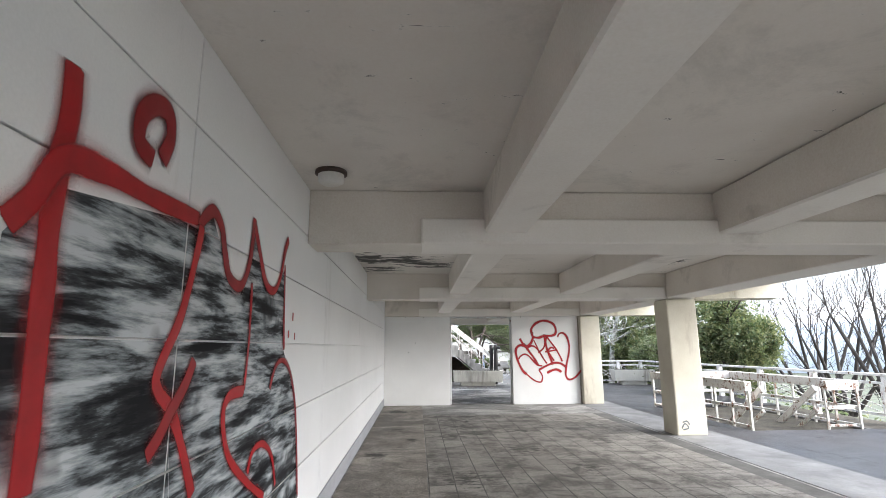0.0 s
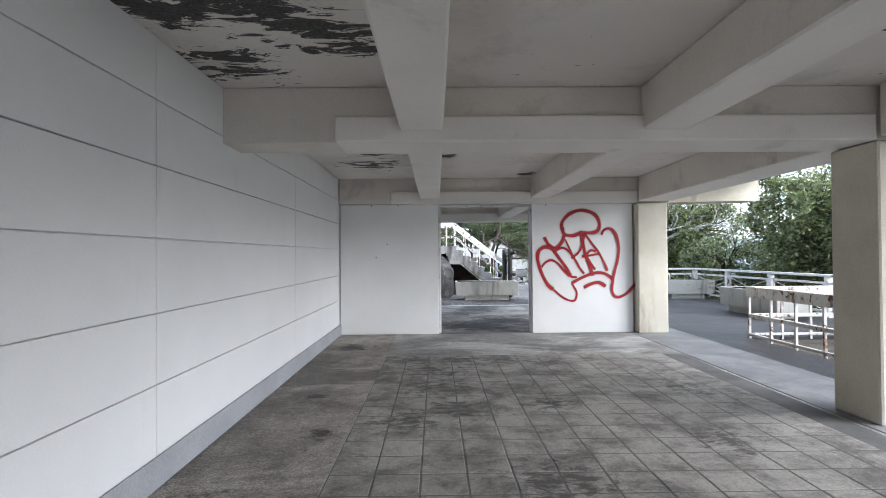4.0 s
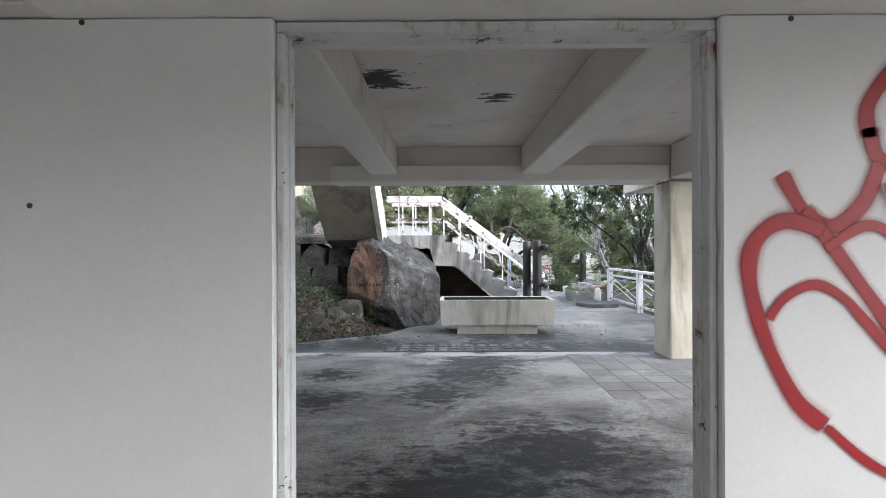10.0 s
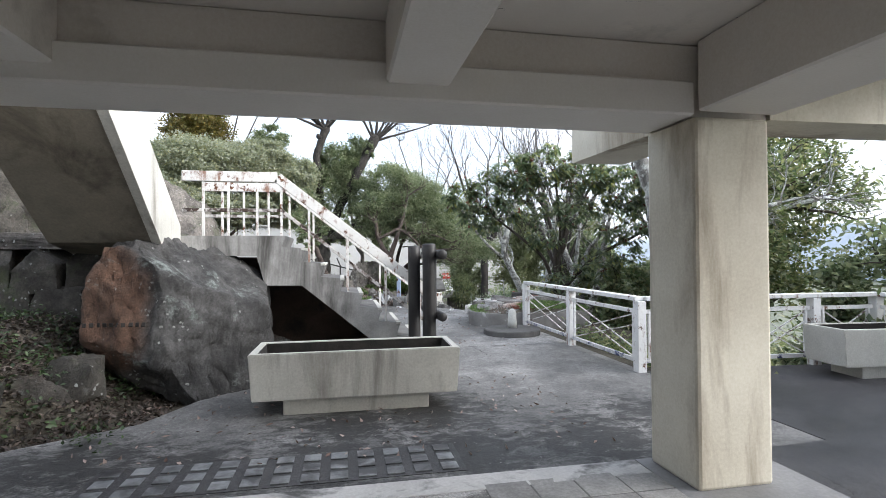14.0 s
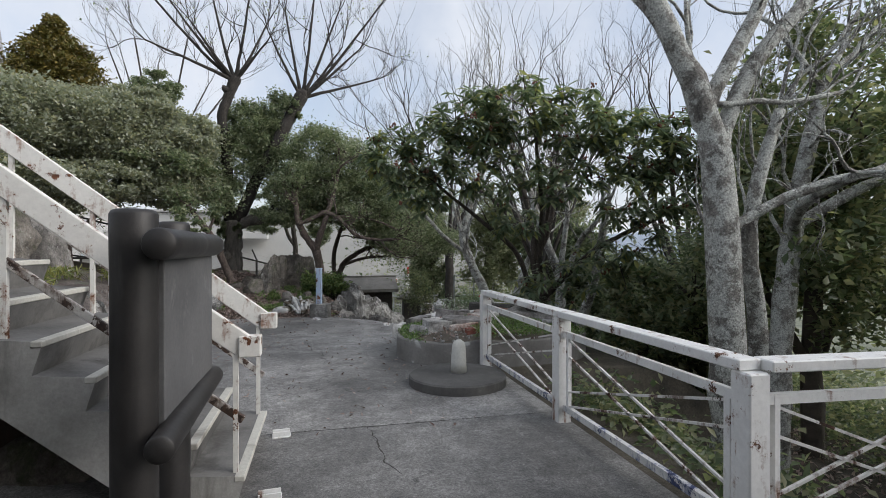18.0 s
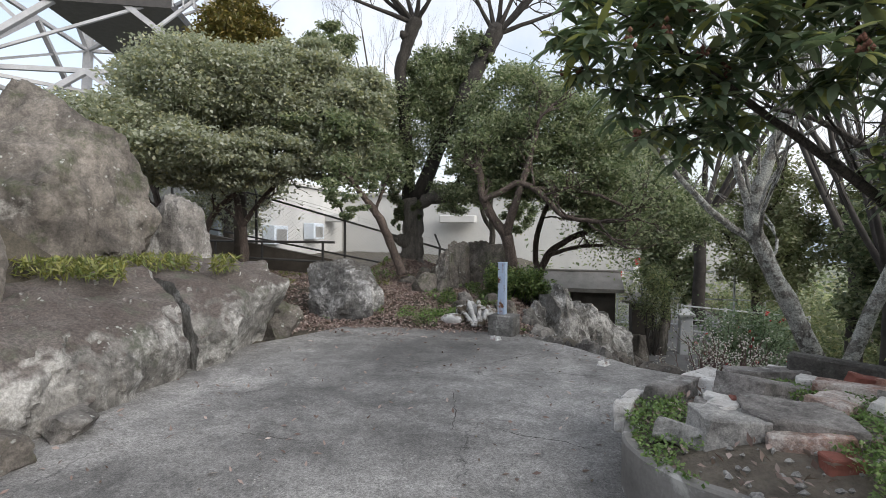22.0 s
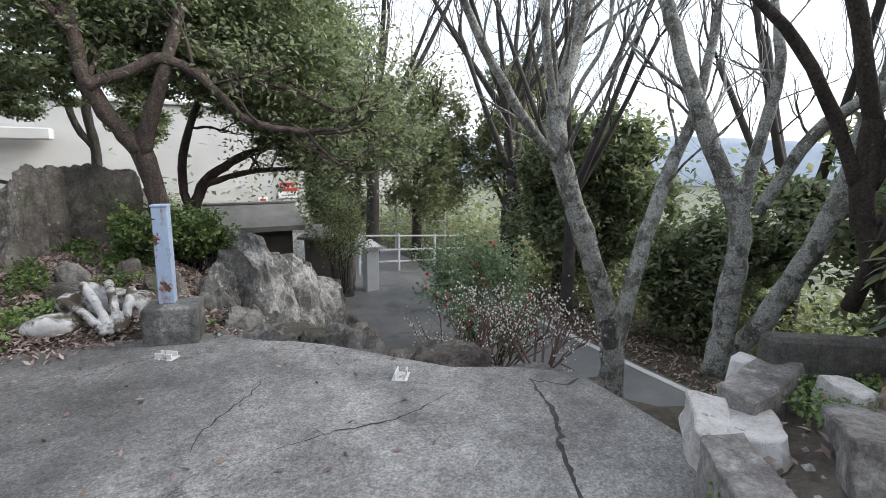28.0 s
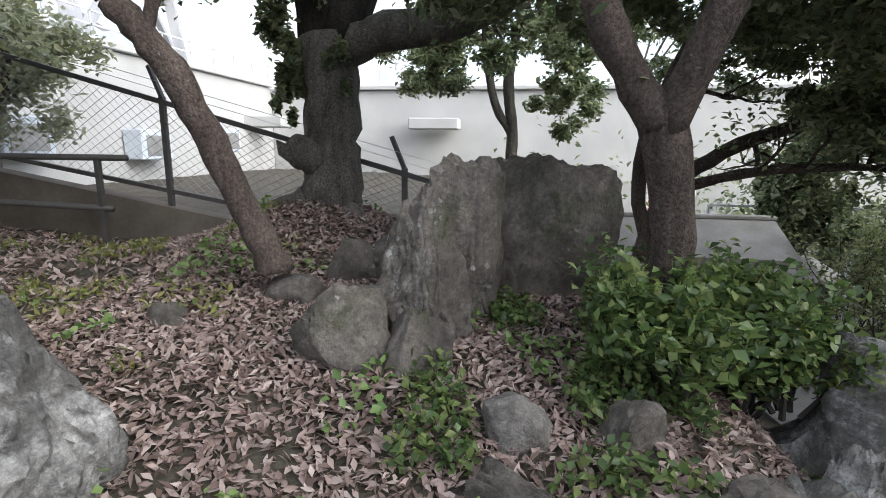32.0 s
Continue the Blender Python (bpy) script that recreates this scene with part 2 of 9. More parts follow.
def stained_look(nt, b):
    """Damp plaster: a brown run below a leak, mould specks and grey scars towards the floor."""
    co = world_coord(nt)
    big = noise_node(nt, 2.0, 8, 0.62, co)
    fine = noise_node(nt, 60, 4, 0.7, co)
    col = ramp_node(nt, big, (0.3, (0.7, 0.71, 0.73)), (0.7, (0.82, 0.83, 0.85)))
    col = mix_node(nt, 0.35, col, ramp_node(nt, fine, (0.3, 0.35), (0.75, 0.75)), "OVERLAY")
    run = noise_node(nt, 9.0, 8, 0.7, world_coord(nt, (1, 1, 0.12)), 0.2)
    rn = sum_node(nt, run, blot_mask(nt, co, RUNS, 0.42))
    col = mix_node(nt, ramp_node(nt, rn, (0.66, 0.0), (0.76, 0.9)), col, ramp_node(nt, run, (0.36, (0.15, 0.092, 0.072)), (0.62, (0.5, 0.42, 0.37))))
    mould = noise_node(nt, 7.0, 11, 0.8, world_coord(nt, (1, 1, 0.7)), 0.3)
    mn = sum_node(nt, mould, blot_mask(nt, co, MOULD, 0.2))
    col = mix_node(nt, ramp_node(nt, mn, (0.64, 0.0), (0.7, 0.9)), col, (0.07, 0.068, 0.06))
    scar = noise_node(nt, 3.5, 9, 0.7, co, 0.4)
    sc = sum_node(nt, scar, blot_mask(nt, co, MOULD[3:], 0.14))
    col = mix_node(nt, ramp_node(nt, sc, (0.66, 0.0), (0.69, 0.7)), col, (0.33, 0.34, 0.36))
    nt.links.new(col, b.inputs["Base Color"])
    b.inputs["Roughness"].default_value = 0.75
    bump_node(nt, b, mix_node(nt, 0.5, big, fine), 0.3, 0.004)


RUNS = [(-1.02, 18.4, z, 0.34) for z in (1.35, 1.15, 0.95, 0.75, 0.55)] + [(-1.02, 18.15, 0.4, 0.3), (-1.02, 18.0, 0.22, 0.22), (-1.02, 17.35, 0.4, 0.2), (-1.02, 18.28, 1.6, 0.16)]
MOULD = [(-1.02, 17.7, 0.95, 0.35), (-1.02, 18.1, 0.9, 0.25), (-1.02, 18.6, 0.8, 0.3), (-1.02, 18.4, 0.3, 0.35), (-1.02, 17.7, 0.3, 0.5), (-1.02, 18.42, 0.2, 0.4)]
M_STAINED = material("stained_plaster", stained_look)
M_PAVE = material("weathered_concrete_paving", paving_look)
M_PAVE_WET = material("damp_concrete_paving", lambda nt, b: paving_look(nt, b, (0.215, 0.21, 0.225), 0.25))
M_PAVE_DAMP = material("damp_grey_paving", lambda nt, b: paving_look(nt, b, 0.78, 0.12, None, [(1.2, 19.9, 0, 0.7), (2.2, 19.85, 0, 0.8), (3.2, 19.9, 0, 0.8), (4.3, 19.9, 0, 0.8), (2.3, 20.7, 0, 0.7), (3.1, 20.9, 0, 0.8), (0.3, 20.2, 0, 0.7), (-0.6, 20.0, 0, 0.5), (5.2, 20.4, 0, 0.7)]))
M_FLOOR = material("worn_hall_floor", lambda nt, b: paving_look(nt, b, 1.08, 0.0, (0.6, 0.48), [(-0.4, 13.3, 0, 0.3), (-0.65, 12.4, 0, 0.25)]))
M_FLOOR_2 = material("chalky_sooty_floor", lambda nt, b: paving_look(nt, b, 0.9, 0.0, (0.75, 0.45), [(1.95, 18.75, 0, 0.7), (1.8, 18.2, 0, 0.6), (1.4, 17.4, 0, 0.5), (1.6, 15.2, 0, 0.9), (2.3, 16.0, 0, 0.8), (0.2, 18.2, 0, 0.35), (0.3, 17.2, 0, 0.4), (-0.3, 16.5, 0, 0.5)]))
M_STEP = mottled("weathered_step_concrete", (0.085, 0.083, 0.08), (0.2, 0.195, 0.188), 2.2, 50, 0.85, 0.5, 0.006, (0.06, 0.056, 0.052), (0.52, 0.7), 2.5)
def rock_look(name, dark, light, pale, pale_at, moss=None, stain=None, streaks=0.5, cap=None, blots=()):
    """Weathered stone: broken tones, pale scoured faces, dark water streaks, lichen flecks, moss."""
    def build(nt, b):
        co = world_coord(nt)
        big = noise_node(nt, 1.3, 9, 0.66, co, 0.3)
        mid = noise_node(nt, 5.0, 10, 0.72, co, 0.2)
        fine = noise_node(nt, 38.0, 6, 0.78, co)
        grit = noise_node(nt, 130.0, 3, 0.7, co)
        col = ramp_node(nt, big, (0.34, dark), (0.68, light))
        if stain:
            sn = noise_node(nt, 0.9, 7, 0.6, co, 0.3)
            if blots:
                sn = sum_node(nt, mix_node(nt, 0.5, sn, 0.3), blot_mask(nt, co, blots, 0.45))
            col = mix_node(nt, ramp_node(nt, sn, (0.48, 0.0), (0.6, 0.75)), col, stain)
        col = mix_node(nt, 0.75, col, ramp_node(nt, mid, (0.33, 0.12), (0.67, 0.82)), "OVERLAY")
        scour = noise_node(nt, 1.9, 12, 0.74, co, 0.25)
        col = mix_node(nt, ramp_node(nt, scour, (pale_at, 0.0), (pale_at + 0.1, 0.8)), col, mix_node(nt, 0.6, pale, ramp_node(nt, fine, (0.3, 0.3), (0.7, 0.7)), "OVERLAY"))
        st = noise_node(nt, 4.0, 9, 0.7, world_coord(nt, (1, 1, 0.2)), 0.3)
        col = mix_node(nt, ramp_node(nt, st, (0.54, 0.0), (0.66, streaks)), col, (0.03, 0.028, 0.025))
        if cap:
            up = nt.nodes.new("ShaderNodeSeparateXYZ")
            nt.links.new(nt.nodes.new("ShaderNodeNewGeometry").outputs["Normal"], up.inputs[0])
            flat = sum_node(nt, up.outputs["Z"], mix_node(nt, 0.6, mid, 0.0))
            col = mix_node(nt, ramp_node(nt, flat, (0.72, 0.0), (0.95, 0.85)), col, mix_node(nt, 0.7, cap, ramp_node(nt, fine, (0.3, 0.25), (0.7, 0.75)), "OVERLAY"))
        if moss:
            col = mix_node(nt, ramp_node(nt, noise_node(nt, 2.4, 10, 0.74, co), (0.53, 0.0), (0.64, 0.75)), col, moss)
        col = mix_node(nt, spots_node(nt, co, 15.0, 0.2, 0.56), col, (0.36, 0.37, 0.345))
        col = mix_node(nt, 0.65, col, ramp_node(nt, fine, (0.28, 0.14), (0.72, 0.84)), "OVERLAY")
        col = mix_node(nt, 0.4, col, ramp_node(nt, grit, (0.3, 0.25), (0.7, 0.75)), "OVERLAY")
        nt.links.new(col, b.inputs["Base Color"])
        b.inputs["Roughness"].default_value = 0.92
        hgt = mix_node(nt, 0.4, mix_node(nt, 0.4, mid, fine), st)
        bump_node(nt, b, hgt, 1.0, 0.06)
    return material(name, build)


M_ROCK = rock_look("grey_rock", (0.11, 0.102, 0.094), (0.32, 0.303, 0.283), (0.5, 0.495, 0.475), 0.51)
M_ROCK_PALE = rock_look("scoured_pale_rock", (0.07, 0.068, 0.065), (0.21, 0.206, 0.2), (0.54, 0.535, 0.525), 0.51, None, None, 0.7, (0.085, 0.078, 0.07))
M_ROCK_BROWN = rock_look("brown_grey_rock", (0.068, 0.06, 0.053), (0.215, 0.193, 0.17), (0.3, 0.29, 0.27), 0.58, (0.06, 0.072, 0.035))
# mossy rock, darkened further to hold the shade of the bank
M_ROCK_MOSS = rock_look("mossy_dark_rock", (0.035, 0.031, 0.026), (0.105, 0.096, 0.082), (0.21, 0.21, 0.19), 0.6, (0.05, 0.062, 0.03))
M_ROCK_CAP = rock_look("pale_rock_with_brown_top", (0.12, 0.114, 0.105), (0.34, 0.328, 0.308), (0.54, 0.53, 0.505), 0.49, (0.09, 0.1, 0.07), None, 0.6, (0.085, 0.066, 0.058))
M_ROCK_STAIR = rock_look("rust_and_lichen_rock", (0.028, 0.027, 0.026), (0.09, 0.087, 0.084), (0.24, 0.27, 0.25), 0.57, None, (0.12, 0.06, 0.034), 0.7, None, [(-0.25, 21.7, 1.1, 0.5), (-0.15, 21.6, 0.6, 0.45), (-0.35, 21.8, 1.5, 0.35), (0.05, 21.55, 0.9, 0.3)])
M_ROCK_RUST = rock_look("rust_stained_rock", (0.06, 0.052, 0.045), (0.16, 0.148, 0.132), (0.36, 0.39, 0.355), 0.56, (0.05, 0.06, 0.032), (0.1, 0.058, 0.034), 0.75)
def soil_look(nt, b):
    """Bare soil near by; from some sixty metres on the land is wooded."""
    co = world_coord(nt)
    big = noise_node(nt, 3.0, 9, 0.65, co)
    fine = noise_node(nt, 34.0, 6, 0.78, co)
    col = ramp_node(nt, big, (0.32, (0.04, 0.035, 0.027)), (0.68, (0.115, 0.1, 0.075)))
    col = mix_node(nt, 0.6, col, ramp_node(nt, fine, (0.35, 0.18), (0.65, 0.82)), "OVERLAY")
    far = nt.nodes.new("ShaderNodeVectorMath")
    far.operation = "LENGTH"
    nt.links.new(co, far.inputs[0])
    m = nt.nodes.new("ShaderNodeMapRange")
    m.inputs["From Min"].default_value, m.inputs["From Max"].default_value = 50.0, 75.0
    nt.links.new(far.outputs["Value"], m.inputs["Value"])
    wood = ramp_node(nt, noise_node(nt, 0.12, 9, 0.75, co), (0.35, (0.07, 0.085, 0.055)), (0.65, (0.2, 0.21, 0.15)))
    col = mix_node(nt, m.outputs["Result"], col, wood)
    nt.links.new(col, b.inputs["Base Color"])
    b.inputs["Roughness"].default_value = 0.95
    bump_node(nt, b, mix_node(nt, 0.5, big, fine), 0.9, 0.03)


M_SOIL = material("soil_with_litter", soil_look)
M_BARK = mottled("grey_bark", (0.045, 0.037, 0.03), (0.11, 0.092, 0.075), 6.0, 40, 0.9, 0.9, 0.02)
def bark_look(name, dark, light, fleck, gate, size):
    def build(nt, b):
        co = world_coord(nt)
        rib = noise_node(nt, 9.0, 9, 0.7, world_coord(nt, (1, 1, 0.3)), 0.4)
        fine = noise_node(nt, 60.0, 5, 0.75, co)
        col = ramp_node(nt, rib, (0.32, dark), (0.66, light))
        col = mix_node(nt, ramp_node(nt, noise_node(nt, 6.0, 10, 0.75, co), (gate - 0.01, 0.0), (gate + 0.05, 0.8)), col, tuple(v * 0.8 for v in fleck))
        col = mix_node(nt, spots_node(nt, co, 22.0, size, 0.57), col, fleck)
        col = mix_node(nt, 0.75, col, ramp_node(nt, fine, (0.36, 0.12), (0.64, 0.88)), "OVERLAY")
        nt.links.new(col, b.inputs["Base Color"])
        b.inputs["Roughness"].default_value = 0.92
        bump_node(nt, b, mix_node(nt, 0.5, rib, fine), 1.0, 0.05)
    return material(name, build)


M_BARK_PALE = bark_look("lichen_bark", (0.08, 0.075, 0.067), (0.32, 0.306, 0.28), (0.66, 0.68, 0.64), 0.47, 0.27)
M_BARK_OLD = bark_look("old_brown_grey_bark", (0.065, 0.058, 0.05), (0.21, 0.19, 0.168), (0.24, 0.24, 0.22), 0.68, 0.1)
M_BARK_RED = bark_look("reddish_grey_bark", (0.06, 0.045, 0.038), (0.17, 0.132, 0.115), (0.26, 0.25, 0.23), 0.63, 0.14)
M_TWIG = mottled("twig_bark", (0.03, 0.026, 0.024), (0.075, 0.067, 0.06), 4.0, 40, 0.9, 0.3, 0.005)


def rusty_paint(name, base, rust=(0.27, 0.095, 0.03), amount=(0.6, 0.66)):
    """Old paint: small chips down to dark steel, rust bleeding round them, a dirty film."""
    def build(nt, b):
        co = world_coord(nt)
        n1 = noise_node(nt, 7.0, 9, 0.72, co)
        n2 = noise_node(nt, 34.0, 6, 0.75, co)
        n3 = noise_node(nt, 2.2, 7, 0.65, co)
        drip = noise_node(nt, 14.0, 6, 0.7, world_coord(nt, (1, 1, 0.15)))
        tone = ramp_node(nt, n2, (0.3, tuple(v * 0.84 for v in base)), (0.7, base))
        tone = mix_node(nt, ramp_node(nt, n3, (0.45, 0.0), (0.75, 0.45)), tone, tuple(v * 0.55 for v in base))
        bleed = sum_node(nt, mix_node(nt, 0.5, n1, drip), ramp_node(nt, n3, (0.35, 0.0), (0.7, 0.09)))
        col = mix_node(nt, ramp_node(nt, bleed, (amount[0] - 0.01, 0.0), (amount[1] + 0.05, 0.85)), tone, rust)
        chip = sum_node(nt, n1, mix_node(nt, 0.82, n2, 0.0))
        chips = ramp_node(nt, chip, (amount[0] + 0.115, 0.0), (amount[0] + 0.13, 1.0))
        col = mix_node(nt, chips, col, mix_node(nt, ramp_node(nt, n2, (0.4, 0.0), (0.6, 1.0)), tuple(v * 0.22 for v in rust), tuple(v * 0.8 for v in rust)))
        nt.links.new(col, b.inputs["Base Color"])
        b.inputs["Roughness"].default_value = 0.6
        bump_node(nt, b, mix_node(nt, 0.6, n2, chips), 0.4, 0.003)
    return material(name, build)


M_WHITE_STEEL = rusty_paint("white_painted_steel", (0.8, 0.8, 0.79), (0.17, 0.07, 0.03), amount=(0.585, 0.61))
M_RUST_STEEL = rusty_paint("rust_eaten_steel", (0.55, 0.53, 0.5), (0.075, 0.042, 0.028), (0.51, 0.55))
M_CREAM_STEEL = rusty_paint("cream_painted_steel", (0.74, 0.725, 0.69), (0.2, 0.075, 0.03), amount=(0.562, 0.585))
M_ROD_STEEL = rusty_paint("chipped_white_rod", (0.72, 0.71, 0.69), (0.11, 0.05, 0.028), (0.545, 0.57))
M_FOOT_STEEL = rusty_paint("white_foot_rail_with_blue_flecks", (0.7, 0.7, 0.69), (0.05, 0.075, 0.2), (0.55, 0.57))
M_BLUE_STEEL = rusty_paint("blue_painted_steel", (0.4, 0.5, 0.66), (0.22, 0.085, 0.03), amount=(0.572, 0.6))
M_DARK_STEEL = mottled("dark_brown_steel", (0.03, 0.027, 0.026), (0.06, 0.055, 0.052), 4, 40, 0.5, 0.2)


def leafy(name, tones, gloss=0.45, trans=0.25):
    """Foliage: each leaf takes its own tone."""
    def build(nt, b):
        g = nt.nodes.new("ShaderNodeNewGeometry")
        n = len(tones)
        col = ramp_node(nt, g.outputs["Random Per Island"], *[((k + 0.5) / n, c) for k, c in enumerate(tones)])
        nt.links.new(col, b.inputs["Base Color"])
        b.inputs["Roughness"].default_value = gloss
        b.inputs["Transmission Weight"].default_value = 0.0
        b.inputs["Subsurface Weight"].default_value = 0.0
        t = nt.nodes.new("ShaderNodeBsdfTranslucent")
        mx = nt.nodes.new("ShaderNodeMixShader")
        nt.links.new(mix_node(nt, 1.0, col, (1.3, 1.35, 1.0), "MULTIPLY"), t.inputs["Color"])
        mx.inputs["Fac"].default_value = trans
        nt.links.new(b.outputs["BSDF"], mx.inputs[1])
        nt.links.new(t.outputs["BSDF"], mx.inputs[2])
        nt.links.new(mx.outputs["Shader"], nt.nodes["Material Output"].inputs["Surface"])
    return material(name, build)


L_BUSH = leafy("grey_green_leaves", [(0.24, 0.262, 0.195), (0.3, 0.322, 0.255), (0.35, 0.37, 0.31), (0.39, 0.405, 0.35), (0.33, 0.325, 0.2)], 0.55, 0.45)
L_GREEN = leafy("mid_green_leaves", [(0.106, 0.14, 0.083), (0.166, 0.205, 0.128), (0.245, 0.28, 0.182), (0.325, 0.34, 0.245)], 0.38, 0.55)
L_DARK = leafy("dark_evergreen_leaves", [(0.09, 0.125, 0.065), (0.145, 0.185, 0.1), (0.22, 0.25, 0.15), (0.28, 0.28, 0.16)], 0.36, 0.5)
L_LOQUAT = leafy("long_leathery_leaves", [(0.09, 0.13, 0.08), (0.135, 0.18, 0.115), (0.21, 0.255, 0.175), (0.11, 0.155, 0.095), (0.27, 0.3, 0.22), (0.3, 0.31, 0.12)], 0.3, 0.5)
L_YELLOW = leafy("yellow_green_grass_leaves", [(0.18, 0.2, 0.05), (0.26, 0.25, 0.08), (0.12, 0.16, 0.05)])
L_CONIFER = leafy("bronze_conifer_leaves", [(0.09, 0.08, 0.025), (0.15, 0.125, 0.035), (0.22, 0.16, 0.045), (0.13, 0.13, 0.04)])
L_LITTER = leafy("dead_leaves", [(0.17, 0.115, 0.1), (0.27, 0.2, 0.178), (0.4, 0.315, 0.285), (0.13, 0.082, 0.07), (0.5, 0.42, 0.385), (0.34, 0.255, 0.23)], 0.7, 0.1)
# darker leaf copies for the bank, the hall's shade put into their tones
L_LITTER_SHADED = leafy("shaded_dead_leaves", [(0.03, 0.024, 0.019), (0.055, 0.042, 0.034), (0.1, 0.075, 0.062), (0.025, 0.019, 0.016), (0.18, 0.14, 0.12)], 0.7, 0.1)
L_IVY_SHADED = leafy("shaded_ground_ivy", [(0.03, 0.05, 0.022), (0.05, 0.085, 0.034), (0.08, 0.125, 0.05)], 0.45, 0.25)
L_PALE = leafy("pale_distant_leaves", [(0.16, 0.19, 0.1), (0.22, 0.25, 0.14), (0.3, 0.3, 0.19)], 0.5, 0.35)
L_IVY = leafy("low_green_leaves", [(0.1, 0.175, 0.05), (0.16, 0.25, 0.08), (0.23, 0.32, 0.115)])


# ---- mesh helpers ----
def mesh_object(name, verts, faces, mat, parent=None, smooth=False):
    me = bpy.data.meshes.new(name)
    me.from_pydata(verts, [], faces)
    me.update()
    if smooth:
        me.shade_smooth()
    me.materials.append(mat)
    ob = new(name, me)
    if parent:
        ob.parent = parent
    return ob


def part(name, bm, mat, parent=None, label="", smooth=False):
    """Links a bmesh as one mesh object under a thing or a part."""
    me = bpy.data.meshes.new(name)
    bm.to_mesh(me)
    bm.free()
    if smooth:
        me.shade_smooth()
    me.materials.append(mat)
    ob = new(name, me)
    if parent:
        ob.parent = parent
    if label:
        tagged(ob, label)
    return ob


def thing(name, at=(0, 0, 0), turn=0.0, label="", category="", group="", kind=""):
    ob = new(name)
    ob.empty_display_size = 0.1
    ob.matrix_world = pose(*at, 0, 0, turn)
    return tagged(ob, label, category, group, kind)


def box_bm(x0, x1, y0, y1, z0, z1, bevel=0.0, bm=None, seg=1):
    own = bm is None
    bm = bm or bmesh.new()
    vs = [bm.verts.new((x, y, z)) for z in (z0, z1) for x, y in ((x0, y0), (x1, y0), (x1, y1), (x0, y1))]
    fs = [bm.faces.new([vs[i] for i in q]) for q in ((3, 2, 1, 0), (4, 5, 6, 7), (0, 1, 5, 4), (1, 2, 6, 5), (2, 3, 7, 6), (3, 0, 4, 7))]
    if bevel:
        es = {e for f in fs for e in f.edges}
        bmesh.ops.bevel(bm, geom=list(es), offset=bevel, segments=seg, affect="EDGES", profile=0.5)
    return bm


def beam_bm(a, b, w, h, bevel=0.0, bm=None):
    """A bar of section w (across) by h (up) from a to b."""
    bm = bm or bmesh.new()
    a, b = Vector(a), Vector(b)
    d = (b - a).normalized()
    up = Vector((0, 0, 1)) if abs(d.z) < 0.98 else Vector((0, 1, 0))
    s = d.cross(up).normalized() * (w / 2)
    u = s.cross(d).normalized() * (h / 2)
    vs = [bm.verts.new(p + i * s + j * u) for p in (a, b) for i, j in ((-1, -1), (1, -1), (1, 1), (-1, 1))]
    fs = [bm.faces.new([vs[i] for i in q]) for q in ((0, 1, 2, 3), (7, 6, 5, 4), (0, 4, 5, 1), (1, 5, 6, 2), (2, 6, 7, 3), (3, 7, 4, 0))]
    if bevel:
        bmesh.ops.bevel(bm, geom=list({e for f in fs for e in f.edges}), offset=bevel, segments=1, affect="EDGES")
    bmesh.ops.recalc_face_normals(bm, faces=bm.faces[:])
    return bm


def tube_mesh(paths, sides=7):
    """Verts and faces of tapered tubes; a path is a list of (point, radius)."""
    verts, faces = [], []
    for path in paths:
        k = sides if path[0][1] > 0.025 else 4 if path[0][1] > 0.008 else 3
        base = len(verts)
        for i, (p, r) in enumerate(path):
            p = Vector(p)
            q = Vector(path[min(i + 1, len(path) - 1)][0]) - Vector(path[max(i - 1, 0)][0])
            d = q.normalized() if q.length > 1e-6 else Vector((0, 0, 1))
            s = d.cross(Vector((0.31, 0.87, 0.38))).normalized()
            u = d.cross(s)
            for j in range(k):
                a = 2 * math.pi * j / k
                verts.append(p + r * (math.cos(a) * s + math.sin(a) * u))
        for i in range(len(path) - 1):
            for j in range(k):
                a, b = base + i * k + j, base + i * k + (j + 1) % k
                faces.append((a, b, b + k, a + k))
        faces.append(tuple(base + j for j in reversed(range(k))))
        faces.append(tuple(base + (len(path) - 1) * k + j for j in range(k)))
    return verts, faces


